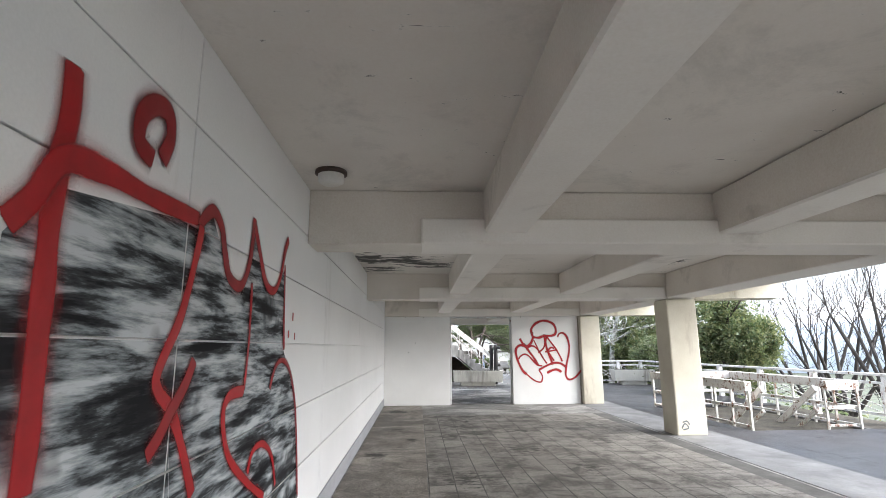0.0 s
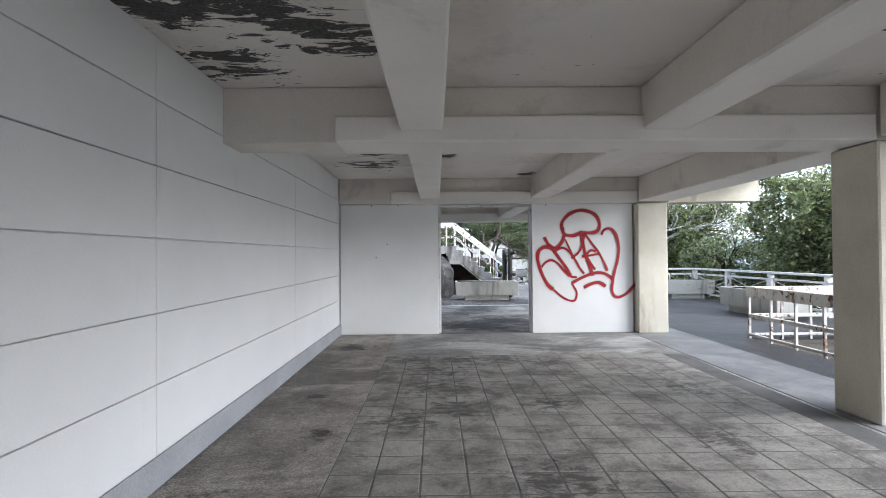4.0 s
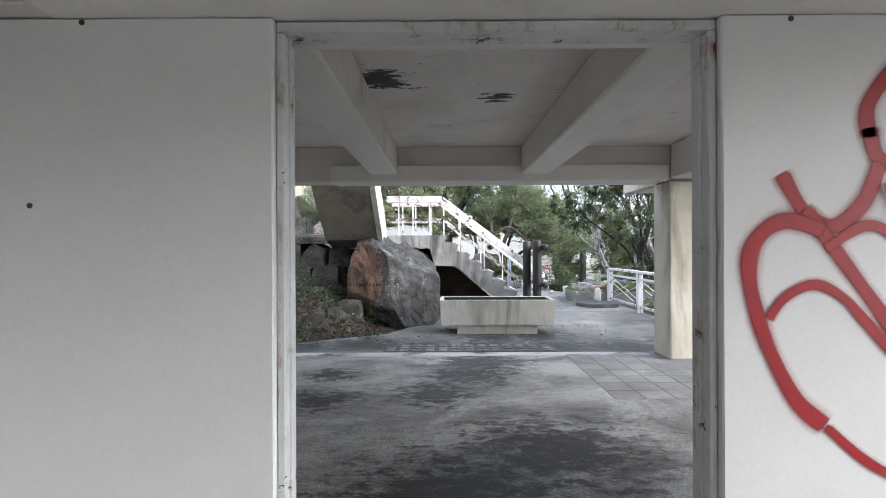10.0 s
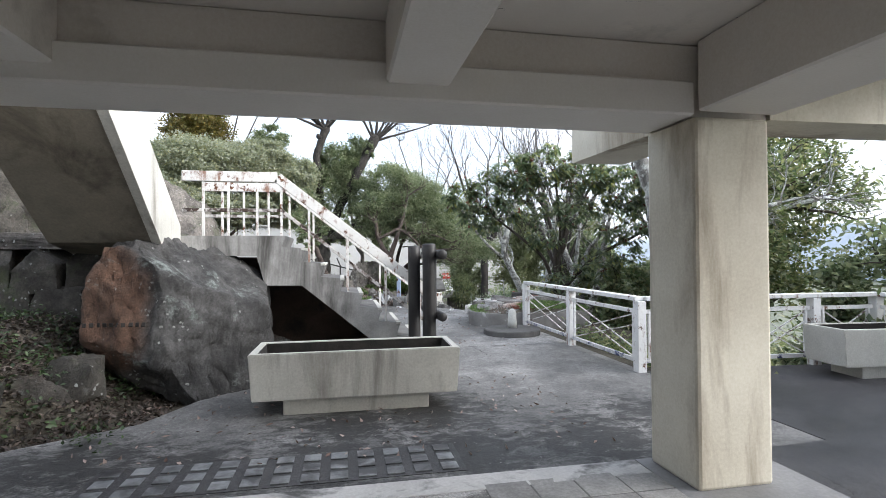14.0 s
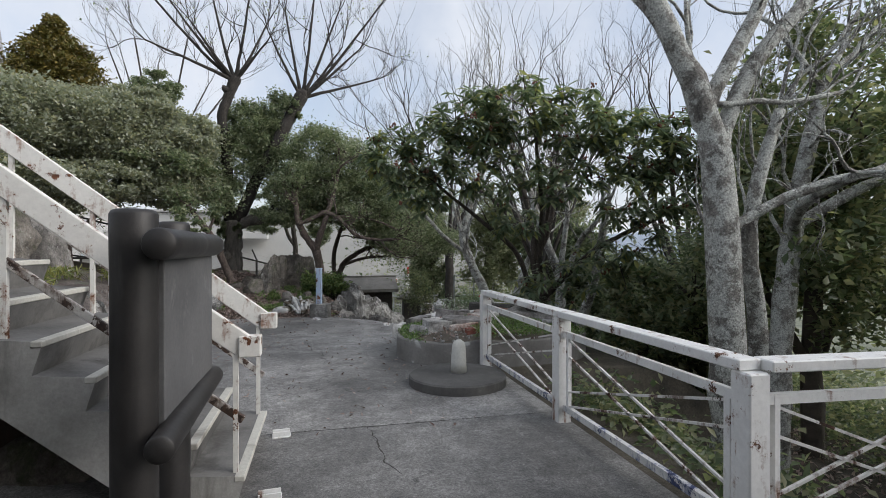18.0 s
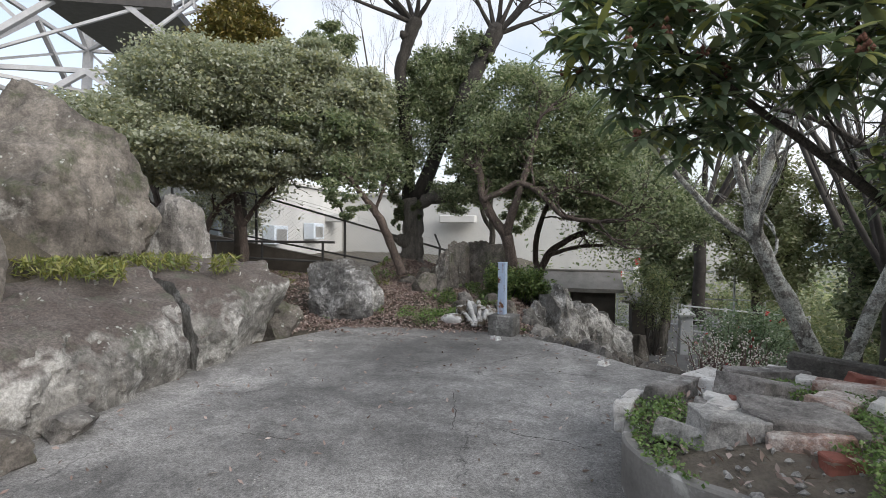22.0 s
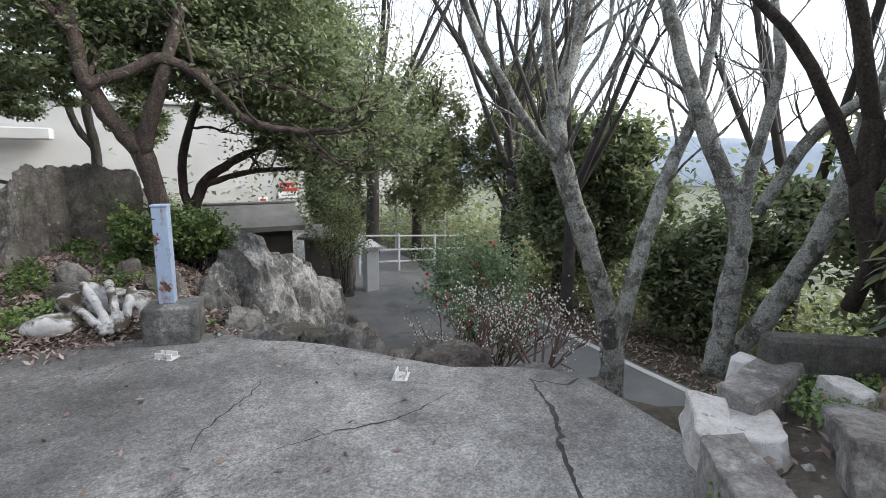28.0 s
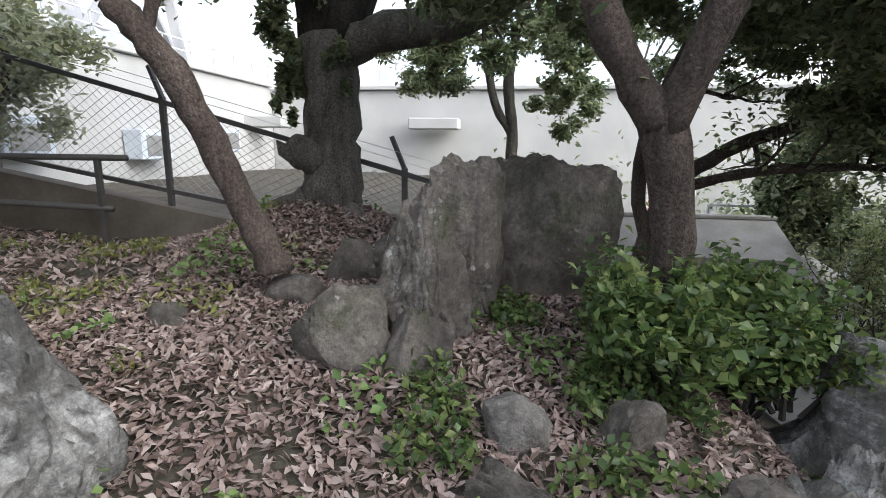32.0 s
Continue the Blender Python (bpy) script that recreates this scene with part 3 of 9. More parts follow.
def leaf_mesh(name, centres, length, width, mat, parent, rng, droop=0.3, fold=0.25, up=0.4):
    """Many leaves in one mesh: each a folded blade of four corners and a tip."""
    c = np.asarray(centres, float)
    n = len(c)
    yaw = rng.uniform(0, 2 * np.pi, n)
    tilt = rng.normal(-droop, 0.5, n)
    d = np.c_[np.cos(yaw) * np.cos(tilt), np.sin(yaw) * np.cos(tilt), np.sin(tilt)]
    upv = rng.normal(0, 0.5, (n, 3)) + np.array([0, 0, 1.0])
    s = np.cross(d, upv)
    s /= np.linalg.norm(s, axis=1)[:, None] + 1e-9
    nn = np.cross(s, d)
    ln = (length * rng.uniform(0.7, 1.3, n))[:, None]
    wd = (width * rng.uniform(0.7, 1.3, n))[:, None]
    v = np.empty((n, 4, 3))
    v[:, 0] = c - d * ln * 0.5
    v[:, 1] = c + s * wd * 0.5 + nn * wd * fold
    v[:, 2] = c + d * ln * 0.5
    v[:, 3] = c - s * wd * 0.5 + nn * wd * fold
    me = bpy.data.meshes.new(name)
    me.vertices.add(4 * n)
    me.vertices.foreach_set("co", v.reshape(-1))
    base = 4 * np.arange(n)[:, None]
    tri = (base + np.array([0, 1, 2, 0, 2, 3])).reshape(-1)
    me.loops.add(6 * n)
    me.loops.foreach_set("vertex_index", tri.astype(np.int32))
    me.polygons.add(2 * n)
    me.polygons.foreach_set("loop_start", np.arange(0, 6 * n, 3, dtype=np.int32))
    me.update(calc_edges=True)
    me.materials.append(mat)
    ob = new(name, me)
    if parent:
        ob.parent = parent
    return ob


def grow(rng, start, way, length, radius, depth, spread=0.7, lift=0.15, kids=3, shrink=0.68, wobble=0.18, paths=None, tips=None, steps=5):
    """A limb that wanders and forks; fills paths (tubes) and tips (where leaves sit)."""
    p, d = Vector(start), Vector(way).normalized()
    path = [(p.copy(), radius)]
    end_r = radius * (0.62 if depth else 0.35)
    for i in range(steps):
        d = (d + Vector(rng.normal(0, wobble, 3)) + Vector((0, 0, lift * 0.3))).normalized()
        p = p + d * (length / steps)
        path.append((p.copy(), radius + (end_r - radius) * (i + 1) / steps))
        if depth <= 1:
            tips.append(p.copy())
    paths.append(path)
    if depth:
        for k in range(kids):
            at = path[-1 - (k % 3)][0] if k else path[-1][0]
            side = Vector(rng.normal(0, 1, 3))
            side = (side - side.dot(d) * d).normalized()
            nd = (d + side * spread * rng.uniform(0.5, 1.2) + Vector((0, 0, lift))).normalized()
            grow(rng, at, nd, length * shrink * rng.uniform(0.8, 1.2), end_r * 0.8, depth - 1, spread, lift, kids, shrink, wobble, paths, tips, steps)


def tree(name, seed, limbs, depth, bark, leaves=None, count=0, leaf=(0.07, 0.035), scatter=0.18, label="", spread=0.7, lift=0.15, kids=3, shrink=0.68, group="", crowns=(), sub=0.55, droop=0.3, twigs=True, clump=150, puff=0.13, upper=(), twig_bark=None):
    """A tree: limbs are hand-laid lines of (x, y, z, radius); from their ends and sides it forks on.
    crowns: extra leaf clouds (x, y, z, rx, ry, rz, count); upper: limbs with the darker bark of twig_bark."""
    rng = np.random.default_rng(seed)
    root = thing(name, limbs[0][0][:3], 0, label, "tree", group)
    inv = Vector(limbs[0][0][:3])
    paths, tips, stems = [], [], []
    for limb in list(limbs) + list(upper):
        pts = [(Vector(q[:3]) - inv, q[3]) for q in limb]
        fine = []
        for i, ((a, ra), (b, rb)) in enumerate(zip(pts, pts[1:])):
            before, after = pts[max(i - 1, 0)][0], pts[min(i + 2, len(pts) - 1)][0]
            for k in range(5):
                f = k / 5
                j = Vector(rng.normal(0, 0.05 * ra + 0.002, 3)) if k else Vector((0, 0, 0))
                c = 0.5 * (2 * a + (b - before) * f + (2 * before - 5 * a + 4 * b - after) * f * f + (3 * a - before - 3 * b + after) * f ** 3)
                fine.append((c + j, (ra + (rb - ra) * f) * (1 + 0.05 * rng.normal())))
        fine.append(pts[-1])
        stems.append(fine)
        if twigs and len(limb[-1]) < 5:
            d = (fine[-1][0] - fine[-4][0]).normalized()
            size = max(0.35, 0.5 * sum((b[0] - a[0]).length for a, b in zip(fine, fine[1:])))
            for k in range(kids):
                side = Vector(rng.normal(0, 1, 3))
                grow(rng, fine[-1][0], (d + side * spread * 0.6 + Vector((0, 0, lift))).normalized(), size * sub, fine[-1][1] * (0.75 if leaves else 0.5), depth, spread, lift, kids, shrink, 0.18, paths, tips)
            for q, r in fine[len(fine) // 2 : -1 : 2]:
                side = Vector(rng.normal(0, 1, 3))
                grow(rng, q, (d * 0.5 + side * spread + Vector((0, 0, lift))).normalized(), size * sub * 0.8, r * (0.45 if leaves else 0.26), max(depth - 1, 0), spread, lift, kids, shrink, 0.18, paths, tips)
    v, f = tube_mesh(stems[: len(limbs)], 10)
    mesh_object("trunk", v, f, bark, root, True)
    for stem in stems[len(limbs) :]:
        v, f = tube_mesh([stem], 9)
        mesh_object("limb", v, f, twig_bark or bark, root, True)
    if paths:
        v, f = tube_mesh(paths)
        tagged(mesh_object("twig_mass", v, f, twig_bark or bark, root, True), "fine tangled branches and twigs", "", "", "stuff")
    if leaves:
        t = np.array([list(q) for q in tips])
        pts = [t[rng.integers(0, len(t), count)] + rng.normal(0, scatter, (count, 3))] if count else []
        for x, y, z, ax, ay, az, num in crowns:
            clumps = max(6, num // clump)
            u = rng.normal(0, 1, (clumps, 3))
            u /= np.linalg.norm(u, axis=1)[:, None]
            u *= rng.uniform(0.35, 1.0, (clumps, 1)) ** 0.5
            cc = u * np.array([ax, ay, az]) + np.array([x, y, z]) - np.array(inv)
            pick = rng.integers(0, clumps, num)
            pts.append(cc[pick] + rng.normal(0, 1, (num, 3)) * np.array([ax, ay, az]) * puff)
        leaf_mesh("crown", np.concatenate(pts), leaf[0], leaf[1], leaves, root, rng, droop)
    return root


def rock_bm(seed, rx, ry, rz, rough=0.22, cuts=12, sub=4, boxy=0.35, taper=0.0):
    """A boulder: a blocky ball split along flat faces, roughened at four sizes; it fills the box rx, ry, rz, its foot a little sunk."""
    rng = np.random.default_rng(seed)
    bm = bmesh.new()
    bmesh.ops.create_icosphere(bm, subdivisions=sub, radius=1.0)
    planes = []
    for _ in range(cuts):
        q = rng.normal(0, 1, 3)
        q[2] = q[2] * 0.7 + 0.15
        q /= np.linalg.norm(q)
        planes.append((Vector(q), rng.uniform(0.6, 0.92)))
    off = Vector(rng.uniform(-50, 50, 3))
    for v in bm.verts:
        p = v.co.copy()
        m = max(abs(p.x), abs(p.y), abs(p.z))
        p *= 1 + boxy * (1 / m - 1)
        for q, h in planes:
            e = p.dot(q) - h
            if e > 0:
                p -= q * e * 0.97
        n1 = noise.noise(p * 1.5 + off)
        r1 = 1 - abs(noise.noise(p * 2.3 + off * 2)) * 2
        r2 = 1 - abs(noise.noise(p * 5.3 + off)) * 2
        r3 = 1 - abs(noise.noise(p * 11.0 + off * 3)) * 2
        n4 = noise.noise(p * 23.0 + off)
        p *= 1 + rough * (n1 * 0.5 + r1 * 0.26 - max(r2 - 0.45, 0) * 0.3 + r3 * 0.05 + n4 * 0.06)
        v.co = p
    lo = [min(v.co[k] for v in bm.verts) for k in range(3)]
    hi = [max(v.co[k] for v in bm.verts) for k in range(3)]
    for v in bm.verts:
        f = [(v.co[k] - lo[k]) / (hi[k] - lo[k]) for k in range(3)]
        k = 1 - taper * max(f[2] - 0.15, 0.0) ** 1.4
        v.co = Vector(((f[0] * 2 - 1) * rx * k, (f[1] * 2 - 1) * ry * k, max(f[2] * 1.2 - 0.2, -0.12) * rz))
    return bm


def rock(name, seed, at, size, mat, label, turn=0.0, group="", rough=0.3, cuts=12, sub=4, tilt=(0, 0), category="rock", boxy=0.35, taper=0.12):
    ob = part(name, rock_bm(seed, *size, rough, cuts, sub, boxy, taper), mat, None, "", True)
    ob.data.set_sharp_from_angle(angle=radians(42))
    ob.matrix_world = pose(*at, tilt[0], tilt[1], turn)
    return tagged(ob, label, category, group)


# ---- the building: an open concrete hall ----
WX, CEIL, LOW = -0.89, 2.79, 2.33   # inner face of the long wall, ceiling, underside of the beams
# the bay from -5.4 is unseen, added to keep southern light out
BAYS = (-5.4, -0.55, 4.27, 9.12, 14.06, 18.9)   # front faces of the cross beams
floor = part("floor", box_bm(-1.2, 5.25, -7.0, 14.32, -0.25, 0.0), M_FLOOR)
floor_2 = part("floor_2", box_bm(-1.2, 5.25, 14.32, 19.45, -0.25, 0.0), M_FLOOR_2)
tagged(floor_2, "dark floor of the second hall with chalky and sooty stains", "floor", "", "structure")
tagged(floor, "worn grey concrete floor of the open hall", "floor", "", "structure")

# long wall of horizontal panels
wall_long = thing("wall_west", (WX, 0, 0), 0, "white wall of wide painted panels with thin joints", "wall", "", "structure")
part("core", box_bm(-0.3, -0.03, -7.0, 14.3, 0.0, CEIL + 0.4), M_PLASTER, wall_long)
rows_z = [0.19, 0.63, 1.07, 1.532, 1.982, 2.395, CEIL]
cols_y = [-7.0, -3.9, -0.85, 2.2, 5.24, 8.2, 11.3, 14.06]
for y0, y1 in zip(cols_y, cols_y[1:]):
    for z0, z1 in zip(rows_z, rows_z[1:]):
        part("panel", box_bm(-0.03, 0.0, y0 + 0.004, y1 - 0.004, z0 + 0.0035, z1 - 0.0035, 0.003), M_WALL, wall_long)
base = part("baseboard", box_bm(WX, WX + 0.012, -7.0, 14.2, 0.0, 0.195, 0.003), M_BASE)
tagged(base, "grey painted skirting along the wall foot", "baseboard", "", "structure")

# slab, beams and columns
# reaches unseen to y -7, blocking light from behind the start
ceiling = part("ceiling", box_bm(-1.3, 6.66, -7.0, 19.62, CEIL, CEIL + 0.22), M_CEIL)
tagged(ceiling, "stained off-white concrete ceiling with peeling paint", "ceiling", "", "structure")


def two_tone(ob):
    """White paint below, beige on the flanks; the floor's bounce light is put into the contrast."""
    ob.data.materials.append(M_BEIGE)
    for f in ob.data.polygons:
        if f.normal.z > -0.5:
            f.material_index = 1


def cross_beam(y, x1=5.0):
    b = thing("beam", (0, y, 0), 0, "grey-white concrete cross beam with a stepped lower edge", "beam", "cross beams", "structure")
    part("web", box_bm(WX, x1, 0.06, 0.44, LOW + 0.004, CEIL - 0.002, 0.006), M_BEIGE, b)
    part("lower_band", box_bm(0.03, 4.43, 0.0, 0.5, LOW, LOW + 0.21, 0.012), M_BEAM, b)
    bm = bmesh.new()
    prof = [(5.0, LOW), (6.62, LOW + 0.02), (6.62, CEIL - 0.03), (5.0, CEIL - 0.003)]
    lo = [bm.verts.new((x, 0.03, z)) for x, z in prof]
    hi = [bm.verts.new((x, 0.47, z)) for x, z in prof]
    bm.faces.new(lo), bm.faces.new(hi[::-1])
    for i in range(4):
        j = (i + 1) % 4
        bm.faces.new((lo[j], lo[i], hi[i], hi[j]))
    bmesh.ops.recalc_face_normals(bm, faces=bm.faces[:])
    part("bracket", bm, M_CREAM, b, "cream cantilever bracket")


for y in BAYS:
    cross_beam(y)
for x0, x1, z in ((0.55, 0.9, 2.42), (2.52, 2.88, 2.42)):
    for y0, y1 in zip(BAYS, BAYS[1:]):
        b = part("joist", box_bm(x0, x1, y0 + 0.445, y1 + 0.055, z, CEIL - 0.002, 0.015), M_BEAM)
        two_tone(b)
        tagged(b, "grey-white concrete joist under the ceiling", "beam", "joists", "structure")
for y0, y1 in zip(BAYS, BAYS[1:]):
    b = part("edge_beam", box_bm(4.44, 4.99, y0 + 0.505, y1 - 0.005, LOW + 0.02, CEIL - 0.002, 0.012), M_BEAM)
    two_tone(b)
    tagged(b, "grey-white concrete edge beam over the columns", "beam", "edge beams", "structure")
for x0, x1 in ((4.46, 4.99), (-1.2, -0.8)):
    bm = bmesh.new()
    prof = [(19.41, LOW - 0.15 if x0 < 0 else LOW), (20.69, LOW + 0.02), (20.69, CEIL + 0.2), (19.63, CEIL + 0.2), (19.63, CEIL - 0.003), (19.41, CEIL - 0.003)]
    lo = [bm.verts.new((x0, y, z)) for y, z in prof]
    hi = [bm.verts.new((x1, y, z)) for y, z in prof]
    bm.faces.new(lo[::-1]), bm.faces.new(hi)
    for i in range(6):
        j = (i + 1) % 6
        bm.faces.new((lo[i], lo[j], hi[j], hi[i]))
    bmesh.ops.recalc_face_normals(bm, faces=bm.faces[:])
    tagged(part("end_bracket", bm, M_CREAM), "cream tapered bracket beyond the end of the hall", "beam", "end brackets", "structure")


def column(y, z1=LOW):
    c = thing("column", (4.69, y + 0.26, 0), 0, "square cream-painted concrete column, streaked", "column", "hall columns", "structure")
    bm = box_bm(-0.27, 0.27, -0.26, 0.24, 0.0, z1 - 0.004, 0.025, None, 2)
    part("shaft", bm, M_CREAM, c)
    return c


for y in BAYS:
    column(y)

# cross wall with its doorway
WY0, WY1 = 14.22, 14.42
wall_cross = thing("wall_cross", (0, 0, 0), 0, "white plastered cross wall with a wide doorway", "wall", "", "structure")
part("wall_piece", box_bm(WX, 0.87, WY0, WY1, 0.0, LOW - 0.003, 0.006), M_PLASTER, wall_cross)
part("wall_piece", box_bm(2.56, 4.39, WY0, WY1, 0.0, LOW - 0.003, 0.006), M_PLASTER, wall_cross)
door = thing("doorway_1", (0, 0, 0), 0, "pale steel frame of an open doorway without a door", "door frame", "", "structure")
M_FRAME = rusty_paint("white_painted_frame", (0.72, 0.73, 0.73), amount=(0.6, 0.64))
for x0, x1 in ((0.872, 0.905), (2.525, 2.558)):
    part("jamb", box_bm(x0, x1, WY0 + 0.03, WY1 - 0.03, 0.0, LOW - 0.047, 0.006), M_FRAME, door)
    part("stop", box_bm(x0 + 0.015 if x0 < 1.5 else x0 - 0.012, x1 + 0.012 if x0 < 1.5 else x1 - 0.015, WY0 + 0.08, WY0 + 0.12, 0.0, LOW - 0.047, 0.004), M_FRAME, door)
part("head", box_bm(0.872, 2.558, WY0 + 0.03, WY1 - 0.03, LOW - 0.045, LOW - 0.006, 0.006), M_FRAME, door)
tagged(part("threshold", box_bm(0.872, 2.558, WY0, WY1, 0.0, 0.012, 0.004), M_STEP), "low worn concrete threshold", "threshold", "", "structure")

# second hall: wall with damp stains and its end pier
outlet = thing("wall_outlet", (-1.02, 18.38, 0.21), 0, "small broken dark wall outlet box", "outlet")
part("box", box_bm(-0.02, 0.012, -0.035, 0.035, -0.06, 0.06, 0.004), M_BASE, outlet)
part("socket", box_bm(0.0125, 0.016, -0.024, 0.024, -0.045, 0.045, 0.001), M_DARK_STEEL, outlet)
tagged(part("wall_west_2", box_bm(-1.25, -1.02, 14.3, 18.86, 0.0, CEIL + 0.3), M_STAINED), "pale plaster wall with damp and peeling stains", "wall", "", "structure")
tagged(part("pier", box_bm(-1.25, -0.8, 18.86, 19.42, 0.0, LOW - 0.004, 0.015), M_CREAM), "cream concrete end pier, worn at the edges", "pier", "", "structure")
b = part("wall_beam", box_bm(-1.018, -0.78, 14.43, 18.895, LOW + 0.02, LOW + 0.25, 0.012), M_BEAM)
tagged(b, "grey-white concrete beam along the wall top", "beam", "", "structure")
tagged(part("wall_beam", box_bm(-1.018, -0.84, 14.43, 18.955, LOW + 0.252, CEIL - 0.002, 0.006), M_BEAM), "grey-white concrete beam along the wall top", "beam", "", "structure")
tagged(part("pier_head", box_bm(-1.25, WX - 0.003, 18.962, 19.34, LOW, CEIL - 0.002), M_BEAM), "concrete beam end over the pier", "beam", "", "structure")
# round ceiling lamp
lamp = thing("ceiling_lamp", (-0.64, 3.87, CEIL - 0.1), 0, "small round ceiling lamp with brown rim, unlit", "ceiling lamp")


def lathe_bm(profile, seg=32, bm=None):
    bm = bm or bmesh.new()
    rings = []
    for r, z in profile:
        rings.append([bm.verts.new((r * math.cos(2 * math.pi * k / seg), r * math.sin(2 * math.pi * k / seg), z)) for k in range(seg)] if r > 1e-5 else [bm.verts.new((0, 0, z))])
    for a, b in zip(rings, rings[1:]):
        for k in range(seg):
            j = (k + 1) % seg
            if len(a) == 1:
                bm.faces.new((a[0], b[k], b[j]))
            elif len(b) == 1:
                bm.faces.new((a[k], a[j], b[0]))
            else:
                bm.faces.new((a[k], a[j], b[j], b[k]))
    bmesh.ops.recalc_face_normals(bm, faces=bm.faces[:])
    return bm


M_LAMP = mottled("lamp_rim_brown", (0.05, 0.03, 0.025), (0.08, 0.05, 0.04), 4, 40, 0.5, 0.1)
M_GLOBE = mottled("opal_glass", (0.7, 0.69, 0.66), (0.75, 0.74, 0.7), 4, 40, 0.3, 0.05)
part("rim", lathe_bm([(0, 0.1), (0.115, 0.1), (0.118, 0.075), (0.1, 0.07), (0, 0.07)]), M_LAMP, lamp, "", True)
part("globe", lathe_bm([(0.0, -0.01), (0.06, -0.005), (0.092, 0.015), (0.095, 0.045), (0.095, 0.069)]), M_GLOBE, lamp, "", True)

# small plugged bolt holes
for n, (x, y, z) in enumerate(((-0.33, WY0, 2.31), (0.15, WY0, 2.31), (2.82, WY0, 2.31), (-0.05, WY0, 1.62), (-0.25, WY0, 1.38))):
    hole = part("bolt_hole", lathe_bm([(0, 0.0), (0.011, 0.0), (0.011, 0.003), (0, 0.004)], 10), M_DARK_STEEL)
    hole.matrix_world = pose(x, y + 0.001, z, 90)
    tagged(hole, "small dark bolt hole in the plaster", "bolt hole", "bolt holes")


# ---- ground ----
def smooth(a, b, v):
    u = np.clip((v - a) / (b - a), 0, 1)
    return u * u * (3 - 2 * u)


def ground_height(x, y):
    """Height of the natural ground: a flat terrace, a rocky bank beside the stair, a mound past the end, a fall towards the road and the valley."""
    x, y = np.asarray(x, float), np.asarray(y, float)
    h = np.full(np.broadcast(x, y).shape, -0.06)
    edge = np.where(y < 21.2, -1.3 + (y - 20.0) * 1.5, 0.5) + smooth(21.2, 23, y) * 0.4
    bank = smooth(0, 2.0, edge - x) * 0.85 + smooth(22.7, 23.5, y) * smooth(-0.5, -1.5, x) * 0.9 + smooth(2.5, 9, edge - x) * 1.4
    h = h + bank * smooth(19.4, 20.2, y) * (1 - smooth(28.8, 31.5, y) * 0.93)
    mound = 0.1 * smooth(31.1, 31.3, y) + 0.33 * smooth(31.15, 32.6, y) + 0.5 * np.exp(-(((x - 1.5) / 1.0) ** 2) - ((y - 34.6) / 1.2) ** 2)
    h = h + mound * smooth(4.75, 3.75, x + (y - 31) * 0.03) * (1 - 0.5 * smooth(35.5, 38, y))
    fall_line = np.where(y < 21.8, 9.6, 6.1) - 0.75 * smooth(30.9, 31.9, y)
    fall_line = fall_line + np.where(y > 28.4, -1.1, 0) * smooth(28.4, 30.4, y) + np.where(y > 25.5, 1.6, 0) * (1 - smooth(27.7, 28.7, y))
    right = smooth(0, np.where(y > 29.5, 1.3, 3.2), x - fall_line)
    h = h - 1.42 * right * np.where(y > 21.8, 1.0, 1.6)
    h = h - smooth(9.5, 40, x) * 9 - smooth(40, 400, x) * 40
    h = h - smooth(70, 400, y) * 30
    return h


def axis_steps(lo, a, b, hi, fine):
    far = [1.6 ** k for k in range(1, 40)]
    left = [a - fine * v for v in far if a - fine * v > lo]
    right = [b + fine * v for v in far if b + fine * v < hi]
    return np.array(sorted(left) + list(np.arange(a, b, fine)) + right)


gx = axis_steps(-2500, -7, 13, 3000, 0.22)
gy = axis_steps(-2500, -8, 46, 3000, 0.22)
GX, GY = np.meshgrid(gx, gy)
GZ = ground_height(GX, GY)
bumps = np.array([[noise.noise((x * 1.7, y * 1.7, 0.3)) * 0.6 + noise.noise((x * 5, y * 5, 2.0)) * 0.25 for x in gx] for y in gy])
GZ = GZ + np.where((GZ > 0.0) | (GZ < -0.1), bumps * 0.09, 0)
nx, ny = len(gx), len(gy)
idx = (np.arange(ny - 1)[:, None] * nx + np.arange(nx - 1)[None]).reshape(-1)
ground = mesh_object("ground", np.c_[GX.reshape(-1), GY.reshape(-1), GZ.reshape(-1)].tolist(), np.c_[idx, idx + 1, idx + nx + 1, idx + nx].tolist(), M_SOIL, None, True)
tagged(ground, "dark soil with leaf litter falling away to the valley", "ground", "", "structure")


def slab(name, outline, z0, z1, mat, label, category, bevel=0.0):
    bm = bmesh.new()
    lo = [bm.verts.new((x, y, z0)) for x, y in outline]
    hi = [bm.verts.new((x, y, z1)) for x, y in outline]
    bm.faces.new(lo[::-1])
    top = bm.faces.new(hi)
    n = len(outline)
    for i in range(n):
        bm.faces.new((lo[i], lo[(i + 1) % n], hi[(i + 1) % n], hi[i]))
    bmesh.ops.recalc_face_normals(bm, faces=bm.faces[:])
    ob = part(name, bm, mat)
    return tagged(ob, label, category, "", "structure")


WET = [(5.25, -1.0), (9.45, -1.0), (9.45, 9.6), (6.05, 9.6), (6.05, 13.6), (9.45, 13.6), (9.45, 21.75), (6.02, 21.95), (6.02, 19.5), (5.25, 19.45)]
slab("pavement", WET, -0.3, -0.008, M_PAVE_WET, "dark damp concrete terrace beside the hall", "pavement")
TERRACE = [(-8, -14), (9.45, -14), (9.45, -1.01), (5.26, -1.01), (5.26, -7.01), (-8, -7.01)]
slab("pavement", TERRACE, -0.3, -0.012, M_PAVE, "weathered grey concrete ground before the hall", "pavement")
